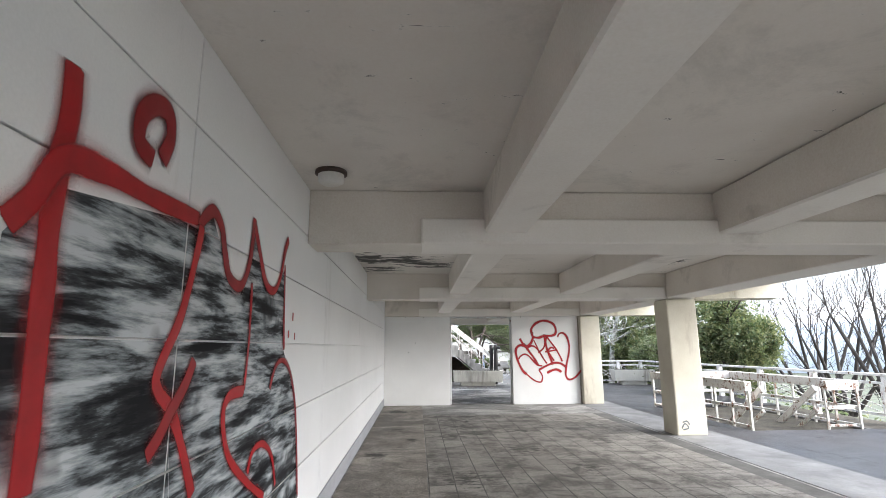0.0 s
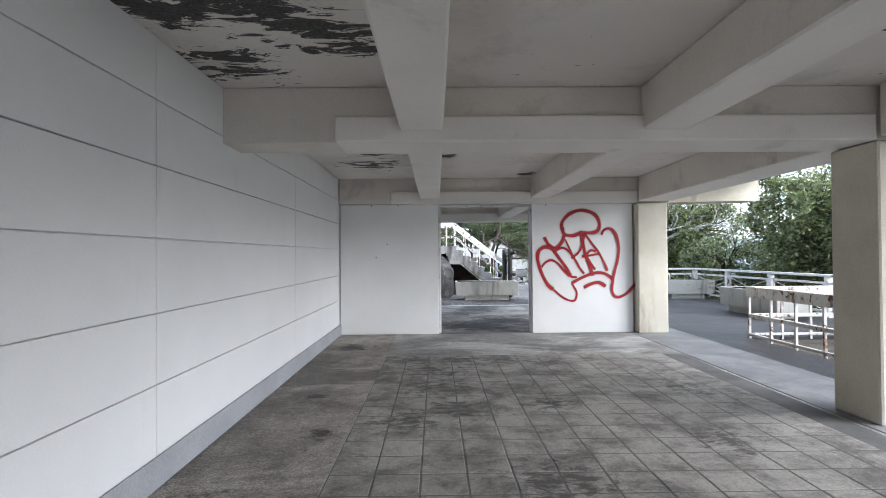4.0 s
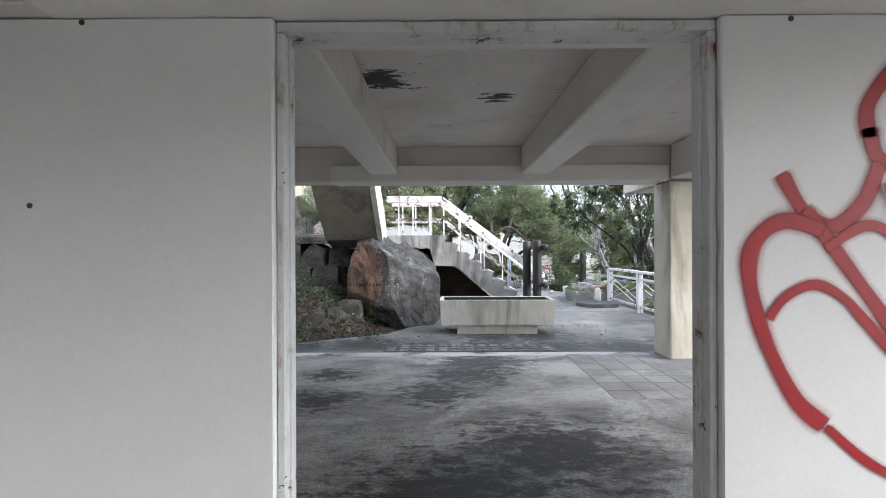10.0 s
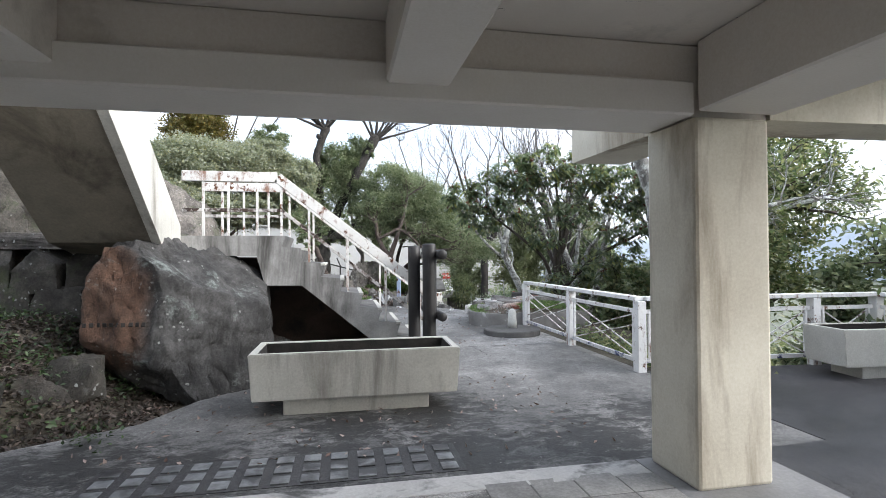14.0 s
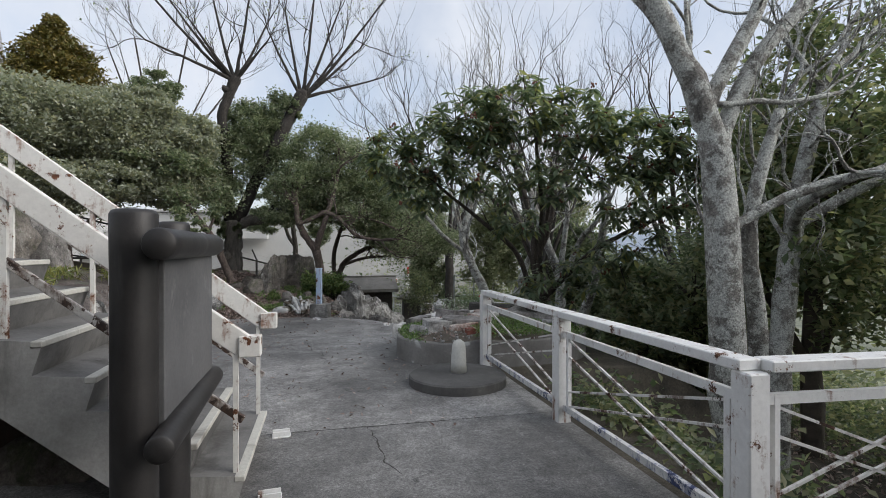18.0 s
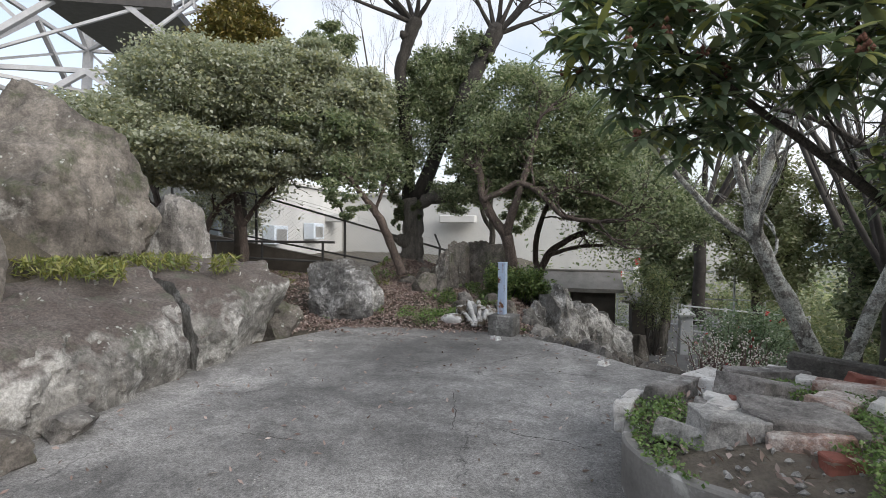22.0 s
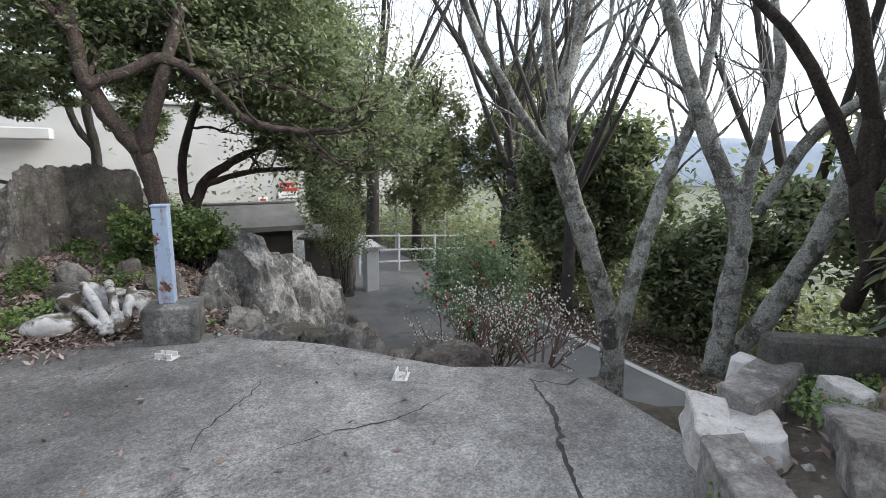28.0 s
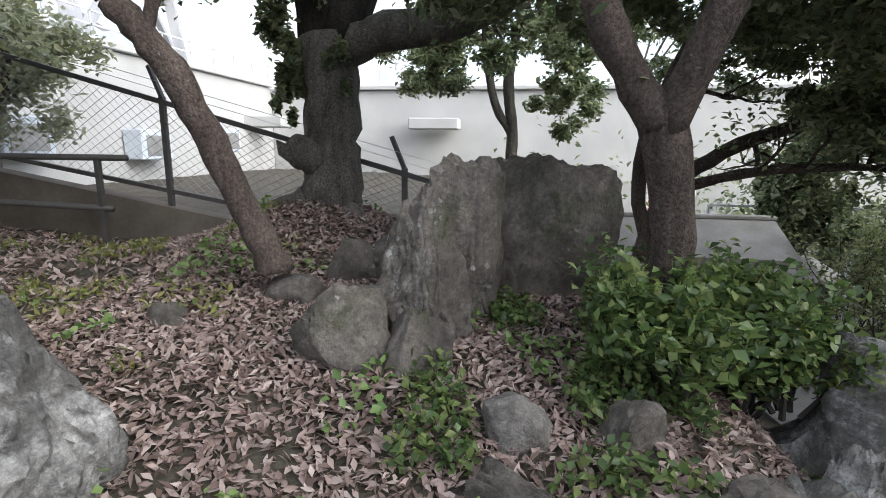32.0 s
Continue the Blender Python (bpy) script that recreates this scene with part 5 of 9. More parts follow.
rock("boulder", 8, (1.2, 31.66, -0.02), (0.74, 0.42, 1.03), M_ROCK_PALE, "pale rounded boulder at the terrace edge, lichened", 4, sub=6, boxy=0.4, rough=0.26, taper=0.32, cuts=9)
rock("boulder", 9, (0.4, 26.05, -0.03), (0.62, 0.68, 0.74), M_ROCK_BROWN, "brown rock beside the stair foot", 20, "bank rocks", sub=5)
rock("boulder", 10, (1.08, 26.75, -0.05), (0.22, 0.3, 0.2), M_ROCK, "low grey rock in the terrace border", 40, "bank rocks")
rock("boulder", 11, (1.1, 26.15, -0.05), (0.3, 0.25, 0.3), M_ROCK_BROWN, "low brown rock in the terrace border", 10, "bank rocks")
rock("boulder", 12, (1.35, 25.6, -0.05), (0.28, 0.3, 0.22), M_ROCK_BROWN, "low brown rock in the terrace border", 70, "bank rocks")


# faint dark characters cut into the boulder under the landing, no longer legible
from mathutils.bvhtree import BVHTree
stone = next(o for o in bpy.data.objects if o.name.startswith("boulder") and o.location.y < 23)
face = BVHTree.FromPolygons([stone.matrix_world @ v.co for v in stone.data.vertices], [tuple(p.vertices) for p in stone.data.polygons])
M_CUT = mottled("dark_cut_letters", (0.012, 0.011, 0.01), (0.03, 0.027, 0.024), 8, 60, 0.9, 0.3)
script = thing("inscription", (0, 0, 0), 0, "row of small dark illegible characters on the boulder", "inscription")
for k in range(11):
    at, way, _, _ = face.ray_cast(Vector((-0.3 + 0.062 * k, 20.0, 0.8)), Vector((0, 1, 0)))
    if at:
        bar = part("character", box_bm(-0.019, 0.019, -0.006, 0.012, -0.022, 0.022, 0.004), M_CUT, script)
        bar.matrix_basis = Matrix.Translation(at) @ (-way).to_track_quat("Y", "Z").to_matrix().to_4x4()

# ---- spray paint on the walls ----
def spray(name, base):
    """Spray paint: full in the middle of a stroke, fading in a fine speckle at its rim."""
    def build(nt, b):
        a = nt.nodes.new("ShaderNodeAttribute")
        a.attribute_name = "cover"
        co = world_coord(nt)
        n = noise_node(nt, 220.0, 3, 0.7, co)
        tone = noise_node(nt, 9.0, 5, 0.6, co)
        add = nt.nodes.new("ShaderNodeMath")
        add.operation = "ADD"
        nt.links.new(a.outputs["Fac"], add.inputs[0])
        sc = nt.nodes.new("ShaderNodeMath")
        sc.operation = "MULTIPLY"
        sc.inputs[1].default_value = 0.35
        nt.links.new(n, sc.inputs[0])
        nt.links.new(sc.outputs[0], add.inputs[1])
        fac = ramp_node(nt, add.outputs[0], (0.2, 0.0), (0.85, 1.0))
        nt.links.new(ramp_node(nt, tone, (0.3, tuple(v * 0.7 for v in base)), (0.7, base)), b.inputs["Base Color"])
        b.inputs["Roughness"].default_value = 0.5
        nt.links.new(fac, b.inputs["Alpha"])
    return material(name, build)


def spline(pts, per=7):
    out = []
    for i in range(len(pts) - 1):
        p0, p1, p2, p3 = pts[max(i - 1, 0)], pts[i], pts[i + 1], pts[min(i + 2, len(pts) - 1)]
        for k in range(per):
            t = k / per
            out.append(tuple(0.5 * (2 * p1[a] + (p2[a] - p0[a]) * t + (2 * p0[a] - 5 * p1[a] + 4 * p2[a] - p3[a]) * t * t + (3 * p1[a] - p0[a] - 3 * p2[a] + p3[a]) * t ** 3) for a in (0, 1)))
    return out + [pts[-1]]


def stroke(parent, pts, width, place, mat):
    """A ribbon of paint along a hand-drawn line; place(u, v) puts it on the wall."""
    line = spline(pts)
    v, cover, f = [], [], []
    n = len(line)
    for i, (a, b) in enumerate(line):
        q0, q1 = line[max(i - 1, 0)], line[min(i + 1, n - 1)]
        d = Vector((q1[0] - q0[0], q1[1] - q0[1]))
        d = d.normalized() if d.length > 1e-6 else Vector((1, 0))
        w = width * (0.85 + 0.25 * noise.noise((a * 6, b * 6, width * 50)))
        end = 0.0 if i in (0, n - 1) else 1.0
        for s, c in ((-1.8, 0.0), (-1.1, 0.2), (-0.5, 0.93), (0.5, 0.93), (1.1, 0.2), (1.8, 0.0)):
            v.append(place(a - d.y * s * w * 0.62, b + d.x * s * w * 0.62))
            cover.append(c * (0.35 + 0.65 * end))
    for i in range(n - 1):
        for j in range(5):
            o = 6 * i + j
            f.append((o, o + 1, o + 7, o + 6))
    ob = mesh_object("stroke", v, f, mat, parent)
    at = ob.data.attributes.new("cover", "FLOAT", "POINT")
    at.data.foreach_set("value", cover)
    return ob


M_SPRAY_RED = spray("red_spray_paint", (0.42, 0.005, 0.01))
M_SPRAY_DARKRED = spray("deep_red_spray_paint", (0.3, 0.005, 0.01))


def streaks(nt, b):
    n = noise_node(nt, 3.4, 7, 0.62, world_coord(nt, (1.0, 0.5, 3.4)), 0.25)
    n2 = noise_node(nt, 15.0, 5, 0.7, world_coord(nt, (1.0, 0.35, 3.0)), 0.3)
    n3 = noise_node(nt, 1.6, 4, 0.6, world_coord(nt), 0.2)
    mixed = mix_node(nt, 0.2, n, n2)
    col = ramp_node(nt, mixed, (0.4, (0.006, 0.006, 0.008)), (0.46, (0.045, 0.049, 0.053)), (0.51, (0.22, 0.245, 0.26)), (0.59, (0.52, 0.55, 0.57)))
    col = mix_node(nt, ramp_node(nt, n3, (0.56, 0.0), (0.64, 0.85)), col, (0.012, 0.012, 0.014))
    nt.links.new(col, b.inputs["Base Color"])
    b.inputs["Roughness"].default_value = 0.8
    b.inputs["Specular IOR Level"].default_value = 0.25


M_STREAKS = material("black_silver_spray_fill", streaks)
mural = thing("wall_painting", (0, 0, 0), 0, "large red-outlined graffiti with black and silver fill on panels", "graffiti")


def clip_cell(poly, y0, y1, z0, z1):
    for axis, lim, keep_more in ((0, y0, True), (0, y1, False), (1, z0, True), (1, z1, False)):
        out = []
        for p, q in zip(poly, poly[1:] + poly[:1]):
            a = p[axis] >= lim if keep_more else p[axis] <= lim
            c = q[axis] >= lim if keep_more else q[axis] <= lim
            if a:
                out.append(p)
            if a != c:
                t = (lim - p[axis]) / (q[axis] - p[axis])
                out.append((p[0] + t * (q[0] - p[0]), p[1] + t * (q[1] - p[1])))
        poly = out
        if not poly:
            return poly
    return poly


FILLS = [
    [(1.50, 1.90), (2.30, 2.00), (2.29, 1.89), (2.20, 1.62), (2.07, 1.42), (2.18, 1.29), (2.36, 0.3), (1.5, 0.3), (1.52, 1.58)],
    [(1.34, 1.75), (1.43, 1.85), (1.49, 1.87), (1.51, 1.58), (1.49, 0.3), (1.3, 0.3)],
    [(2.30, 1.97), (2.43, 2.07), (2.67, 1.83), (2.83, 1.80), (2.97, 1.94), (2.98, 2.17), (3.24, 1.88), (3.45, 1.85), (3.65, 2.01), (3.73, 1.49), (4.11, 1.17), (4.34, 0.41), (2.37, 0.3), (2.18, 1.29), (2.07, 1.42), (2.20, 1.62)],
    [(-0.90, 0.32), (-0.90, 1.52), (0.20, 1.62), (0.20, 0.32)],
]
for poly in FILLS:
    for y0, y1 in zip(cols_y, cols_y[1:]):
        for z0, z1 in zip(rows_z, rows_z[1:]):
            c = clip_cell(poly, y0 + 0.005, y1 - 0.005, z0 + 0.0045, z1 - 0.0045)
            if len(c) > 2:
                mesh_object("fill", [(WX + 0.002, y, z) for y, z in c], [tuple(range(len(c)))], M_STREAKS, mural)
LINES = [
    (0.075, [(1.48, 2.23), (1.49, 2.11), (1.48, 1.99), (1.47, 1.88), (1.48, 1.68), (1.49, 1.48), (1.50, 1.30), (1.50, 1.17)]),
    (0.065, [(1.34, 1.77), (1.41, 1.85), (1.49, 1.97), (1.67, 2.00), (1.92, 2.00), (2.30, 2.02)]),
    (0.050, [(2.30, 1.99), (2.34, 2.04), (2.43, 2.09), (2.53, 2.04), (2.59, 1.93), (2.67, 1.83), (2.83, 1.81), (2.93, 1.93), (2.97, 2.10), (2.98, 2.20)]),
    (0.045, [(2.99, 2.16), (3.10, 2.03), (3.24, 1.88), (3.42, 1.85), (3.55, 1.95), (3.63, 2.13), (3.71, 2.24)]),
    (0.050, [(2.32, 2.00), (2.29, 1.87), (2.20, 1.62), (2.07, 1.43), (2.08, 1.36), (2.19, 1.28), (2.30, 1.14), (2.39, 1.00), (2.43, 0.93)]),
    (0.050, [(2.35, 1.46), (2.29, 1.37), (2.19, 1.28), (2.11, 1.20), (2.04, 1.15)]),
]
LINES_2 = [
    (0.030, [(2.99, 1.85), (3.00, 1.55), (2.97, 1.29)]),
    (0.030, [(3.64, 2.05), (3.68, 1.71), (3.72, 1.49)]),
    (0.035, [(3.43, 1.26), (3.54, 1.39), (3.74, 1.42), (3.96, 1.30), (4.15, 1.01), (4.32, 0.42)]),
    (0.045, [(2.97, 1.29), (2.76, 1.28), (2.70, 1.19), (2.81, 1.00), (3.12, 0.81), (3.43, 0.66)]),
    (0.035, [(3.10, 0.86), (3.18, 0.96), (3.37, 0.96), (3.56, 0.85), (3.67, 0.66)]),
    (0.075, [(1.94, 2.14), (1.99, 2.24), (1.96, 2.32), (1.87, 2.31), (1.80, 2.24), (1.80, 2.15), (1.89, 2.12)]),
    (0.030, [(3.91, 1.75), (3.91, 1.69)]),
    (0.030, [(3.80, 1.62), (3.81, 1.57)]),
    (0.030, [(3.98, 1.61), (3.98, 1.56)]),
    (0.07, [(-0.70, 1.72), (-0.30, 1.62), (-0.05, 1.32), (0.10, 1.27)]),
]
for k, (w, pts) in enumerate(LINES + LINES_2):
    stroke(mural, pts, w * 1.1, lambda a, b, k=k: (WX + 0.004 + 0.0006 * k, a, b), M_SPRAY_DARKRED if k % 3 == 2 else M_SPRAY_RED)
tag = thing("wall_tag", (0, 0, 0), 0, "looping red spray-paint tag on the white cross wall", "graffiti")
LOOPS = [
    (0.050, [(3.11, 1.86), (3.11, 1.99), (3.24, 2.14), (3.46, 2.21), (3.69, 2.14), (3.78, 1.99), (3.76, 1.85), (3.65, 1.8), (3.46, 1.8), (3.3, 1.75), (3.15, 1.78), (3.11, 1.9)]),
    (0.045, [(3.15, 1.77), (3.09, 1.62), (2.98, 1.53), (2.87, 1.58), (2.78, 1.73)]),
    (0.045, [(2.87, 1.6), (3.01, 1.4), (3.16, 1.19), (3.26, 1.02)]),
    (0.050, [(2.94, 1.51), (2.79, 1.55), (2.68, 1.47), (2.66, 1.33), (2.72, 1.1), (2.83, 0.88), (2.94, 0.78)]),
    (0.028, [(2.94, 0.78), (3.09, 0.65), (3.23, 0.58), (3.33, 0.59), (3.36, 0.73), (3.27, 0.89)]),
    (0.032, [(2.73, 1.18), (2.79, 1.26), (2.9, 1.31), (3.01, 1.26), (3.12, 1.14), (3.24, 1.02), (3.37, 1.0)]),
    (0.032, [(2.94, 1.44), (3.09, 1.53), (3.2, 1.49), (3.31, 1.36), (3.42, 1.17), (3.5, 1.06)]),
]
LOOPS_2 = [
    (0.045, [(3.27, 0.89), (3.46, 0.99), (3.68, 1.07), (3.87, 1.06), (4.03, 0.95)]),
    (0.050, [(3.49, 0.81), (3.61, 0.87), (3.76, 0.9), (3.89, 0.83)]),
    (0.045, [(3.45, 1.84), (3.48, 1.62), (3.53, 1.39), (3.61, 1.17), (3.65, 1.02)]),
    (0.035, [(3.27, 1.34), (3.42, 1.47), (3.48, 1.65), (3.52, 1.78)]),
    (0.032, [(3.52, 1.78), (3.65, 1.6), (3.76, 1.45), (3.87, 1.24), (3.92, 1.11)]),
    (0.035, [(3.46, 1.37), (3.61, 1.39), (3.77, 1.42)]),
    (0.035, [(3.72, 1.46), (3.62, 1.48), (3.55, 1.39), (3.61, 1.26), (3.7, 1.13)]),
    (0.040, [(3.82, 1.76), (3.87, 1.85), (3.98, 1.87), (4.08, 1.76), (4.13, 1.54), (4.11, 1.32), (4.05, 1.09), (4.02, 0.95), (4.0, 0.76), (4.05, 0.65), (4.15, 0.64), (4.29, 0.72), (4.42, 0.87)]),
    (0.025, [(3.16, 1.69), (3.24, 1.51), (3.31, 1.36)]),
]
for k, (w, pts) in enumerate(LOOPS + LOOPS_2):
    stroke(tag, pts, w * 1.15, lambda a, b, k=k: (a, WY0 - 0.002 - 0.0006 * k, b), M_SPRAY_RED)
small = thing("column_scrawl", (0, 0, 0), 0, "small grey pencil scrawl low on the column", "graffiti")
M_SPRAY_GREY = spray("grey_spray_paint", (0.16, 0.17, 0.18))
for k, pts in enumerate(([(4.5, 0.12), (4.56, 0.2), (4.62, 0.13), (4.52, 0.1)], [(4.52, 0.22), (4.6, 0.24), (4.64, 0.18)])):
    stroke(small, pts, 0.02, lambda a, b, k=k: (a, BAYS[3] - 0.002 - 0.0006 * k, b), M_SPRAY_GREY)

# ---- floor tiles, strips and glass blocks ----
def tile_look(nt, b, tone=1.0):
    co = world_coord(nt)
    info = nt.nodes.new("ShaderNodeObjectInfo")
    isl = nt.nodes.new("ShaderNodeNewGeometry")
    big = noise_node(nt, 0.9, 8, 0.65, co)
    mid = noise_node(nt, 3.2, 9, 0.7, co, 0.5)
    fine = noise_node(nt, 55, 4, 0.7, co)
    col = ramp_node(nt, big, (0.3, (0.36, 0.335, 0.305)), (0.7, (0.56, 0.535, 0.49)))
    rnd = mix_node(nt, 0.5, info.outputs["Random"], isl.outputs["Random Per Island"])
    col = mix_node(nt, 0.25, col, ramp_node(nt, rnd, (0.2, 0.3), (0.8, 0.7)), "OVERLAY")
    film = noise_node(nt, 0.5, 7, 0.6, co, 0.4)
    col = mix_node(nt, ramp_node(nt, film, (0.42, 0.0), (0.6, 0.75)), col, (0.5, 0.475, 0.44))
    wear = noise_node(nt, 6.5, 11, 0.78, world_coord(nt, (1.0, 1.7, 1.0)), 0.25)
    soot = sum_node(nt, wear, blot_mask(nt, co, [(0.8, 11.3, 0, 0.55), (0.85, 10.5, 0, 0.55), (0.55, 9.4, 0, 0.4), (2.4, 11.1, 0, 0.2), (1.6, 8.2, 0, 0.5), (0.6, 6.5, 0, 0.5), (2.6, 5.2, 0, 0.45), (1.3, 3.4, 0, 0.6), (3.0, 8.9, 0, 0.35), (0.5, 11.95, 0, 0.4), (1.1, 11.95, 0, 0.45), (1.75, 11.9, 0, 0.4), (2.3, 11.7, 0, 0.3), (1.0, 9.7, 0, 0.4), (1.9, 9.9, 0, 0.35), (2.2, 7.0, 0, 0.4), (3.4, 10.4, 0, 0.3)], 0.22))
    col = mix_node(nt, ramp_node(nt, soot, (0.62, 0.0), (0.72, 0.85)), col, (0.045, 0.043, 0.04))
    dirt = noise_node(nt, 2.0, 10, 0.75, co, 0.3)
    col = mix_node(nt, ramp_node(nt, dirt, (0.44, 0.0), (0.6, 0.8)), col, (0.105, 0.098, 0.09))
    scuff = noise_node(nt, 11.0, 9, 0.8, world_coord(nt, (1.0, 2.2, 1.0)), 0.5)
    col = mix_node(nt, ramp_node(nt, scuff, (0.58, 0.0), (0.66, 0.7)), col, (0.06, 0.056, 0.052))
    col = mix_node(nt, 0.5, col, ramp_node(nt, fine, (0.28, 0.22), (0.74, 0.78)), "OVERLAY")
    if tone != 1.0:
        col = mix_node(nt, 1.0, col, tone, "MULTIPLY")
    nt.links.new(col, b.inputs["Base Color"])
    nt.links.new(ramp_node(nt, mid, (0.35, 0.62), (0.65, 0.85)), b.inputs["Roughness"])
    bump_node(nt, b, mix_node(nt, 0.5, mid, fine), 0.35, 0.004)


M_TILE = material("worn_floor_tile", lambda nt, b: tile_look(nt, b, 0.72))
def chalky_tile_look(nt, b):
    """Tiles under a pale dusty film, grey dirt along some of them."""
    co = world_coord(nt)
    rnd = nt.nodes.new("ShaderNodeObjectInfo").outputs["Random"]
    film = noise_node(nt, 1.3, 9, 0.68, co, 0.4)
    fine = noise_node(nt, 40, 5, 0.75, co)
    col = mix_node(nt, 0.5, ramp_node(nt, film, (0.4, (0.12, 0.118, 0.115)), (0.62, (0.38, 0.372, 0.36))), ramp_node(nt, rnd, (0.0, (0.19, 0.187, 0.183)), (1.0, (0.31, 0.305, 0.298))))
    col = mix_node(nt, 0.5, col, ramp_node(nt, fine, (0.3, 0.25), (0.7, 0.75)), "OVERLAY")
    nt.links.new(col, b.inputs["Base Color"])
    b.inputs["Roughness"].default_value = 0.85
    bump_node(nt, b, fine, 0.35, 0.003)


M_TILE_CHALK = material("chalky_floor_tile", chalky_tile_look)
TS = 0.298


def tile_verts():
    g = 0.0035
    h = 0.004
    c = 0.006
    o = TS / 2 - g
    return [(-o, -o, 0), (o, -o, 0), (o, o, 0), (-o, o, 0), (-o + c, -o + c, h), (o - c, -o + c, h), (o - c, o - c, h), (-o + c, o - c, h)]


QUADS = [(4, 5, 6, 7), (0, 1, 5, 4), (1, 2, 6, 5), (2, 3, 7, 6), (3, 0, 4, 7)]
near_tile = bpy.data.meshes.new("tile")
near_tile.from_pydata(tile_verts(), [], QUADS)
near_tile.materials.append(M_TILE)
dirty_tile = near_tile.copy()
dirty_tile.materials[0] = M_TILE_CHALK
rest_v, rest_f, count = [], [], 0
rng_t = np.random.default_rng(5)
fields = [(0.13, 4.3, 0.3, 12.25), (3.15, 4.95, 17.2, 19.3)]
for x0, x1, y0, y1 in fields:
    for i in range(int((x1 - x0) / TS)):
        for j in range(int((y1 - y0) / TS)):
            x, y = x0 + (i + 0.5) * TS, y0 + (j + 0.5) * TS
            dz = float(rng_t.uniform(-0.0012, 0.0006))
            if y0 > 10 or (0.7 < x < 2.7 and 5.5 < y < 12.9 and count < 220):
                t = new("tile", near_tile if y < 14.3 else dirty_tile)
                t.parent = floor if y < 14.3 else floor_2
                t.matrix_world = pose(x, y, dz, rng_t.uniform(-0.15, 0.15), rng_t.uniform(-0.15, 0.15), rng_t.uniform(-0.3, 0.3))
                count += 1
            else:
                o = len(rest_v)
                rest_v += [(a + x, b + y, c + dz) for a, b, c in tile_verts()]
                rest_f += [tuple(o + q for q in quad) for quad in QUADS]
tagged(mesh_object("tiles", rest_v, rest_f, M_TILE, floor), "worn square floor tiles", "", "", "stuff")
M_STRIP = material("tan_floor_strip", lambda nt, b: paving_look(nt, b, (1.0, 0.93, 0.86), 0.0, (0.6, 0.5), [(-0.6, 7.92, 0, 0.22), (-0.4, 10.2, 0, 0.12), (-0.1, 9.1, 0, 0.12), (-0.3, 5.6, 0, 0.2), (-0.45, 12.9, 0, 0.3)]))
M_GROUT = mottled("dirty_floor_joints", (0.08, 0.078, 0.075), (0.16, 0.156, 0.15), 3, 50, 0.9, 0.4, 0.003)
for x0, x1, y0, y1 in fields:
    tagged(part("floor_joints", box_bm(x0, x1 - 0.03, y0, y1 - 0.05, 0.0, 0.0016), M_GROUT), "dark dirt in the joints between the floor tiles", "floor", "", "structure")
tagged(part("floor_strip", box_bm(-0.86, 0.12, 0.3, 14.2, 0.0, 0.0042), M_STRIP), "tan bare concrete strip along the wall", "floor", "", "structure")
M_PALE = mottled("pale_concrete_margin", (0.15, 0.15, 0.155), (0.3, 0.3, 0.305), 1.2, 40, 0.65, 0.3, 0.004, (0.12, 0.12, 0.122), (0.5, 0.72), 1.3)
tagged(part("floor_margin", box_bm(4.32, 5.25, -1.0, 19.44, 0.0, 0.005), M_PALE), "pale worn concrete margin at the open side", "floor", "", "structure")
M_GBLOCK = mottled("dull_glass_block", (0.12, 0.13, 0.135), (0.34, 0.35, 0.355), 5, 60, 0.4, 0.3, 0.004, (0.05, 0.05, 0.052), (0.45, 0.58), 2)
grid = thing("glass_block_panel", (0.62, 19.55, -0.012), 0, "rows of small dull glass blocks set in the paving", "glass blocks")
part("bed", box_bm(0, 2.5, 0, 0.52, 0.0, 0.004), M_PAVE_WET, grid)
for i in range(13):
    for j in range(3):
        part("glass_block", box_bm(0.05 + 0.19 * i, 0.17 + 0.19 * i, 0.03 + 0.17 * j, 0.15 + 0.17 * j, 0.004, 0.012, 0.003), M_GBLOCK, grid)
# shallow puddles on the terrace
def puddle_look(nt, b):
    co = world_coord(nt)
    nt.links.new(ramp_node(nt, noise_node(nt, 6, 5, 0.6, co), (0.3, (0.03, 0.03, 0.032)), (0.7, (0.06, 0.06, 0.065))), b.inputs["Base Color"])
    b.inputs["Roughness"].default_value = 0.06


M_PUDDLE = material("wet_concrete", puddle_look)
def puddle(seed, x, y, rx, ry):
    rng = np.random.default_rng(seed)
    ph = rng.uniform(0, 6.3, 5)
    pts = []
    for k in range(48):
        a = 2 * math.pi * k / 48
        r = 1 + 0.28 * math.sin(2 * a + ph[0]) + 0.16 * math.sin(3 * a + ph[1]) + 0.1 * math.sin(5 * a + ph[2]) + 0.06 * math.sin(9 * a + ph[3])
        pts.append((x + rx * r * math.cos(a), y + ry * r * math.sin(a)))
    ob = mesh_object("puddle", [(a, b, -0.0085) for a, b in pts], [tuple(range(48))], M_PUDDLE)
    tagged(ob, "shallow rain puddle on dark wet concrete", "puddle", "puddles")
puddle(1, 7.2, 15.6, 0.5, 1.1)
puddle(2, 7.0, 18.3, 0.6, 0.7)
puddle(3, 6.6, 14.3, 0.35, 0.5)

M_CHALK = mottled("chalky_worn_edge", (0.4, 0.395, 0.385), (0.6, 0.59, 0.575), 1.6, 45, 0.85, 0.4, 0.004, (0.1, 0.098, 0.095), (0.52, 0.66), 2.2)
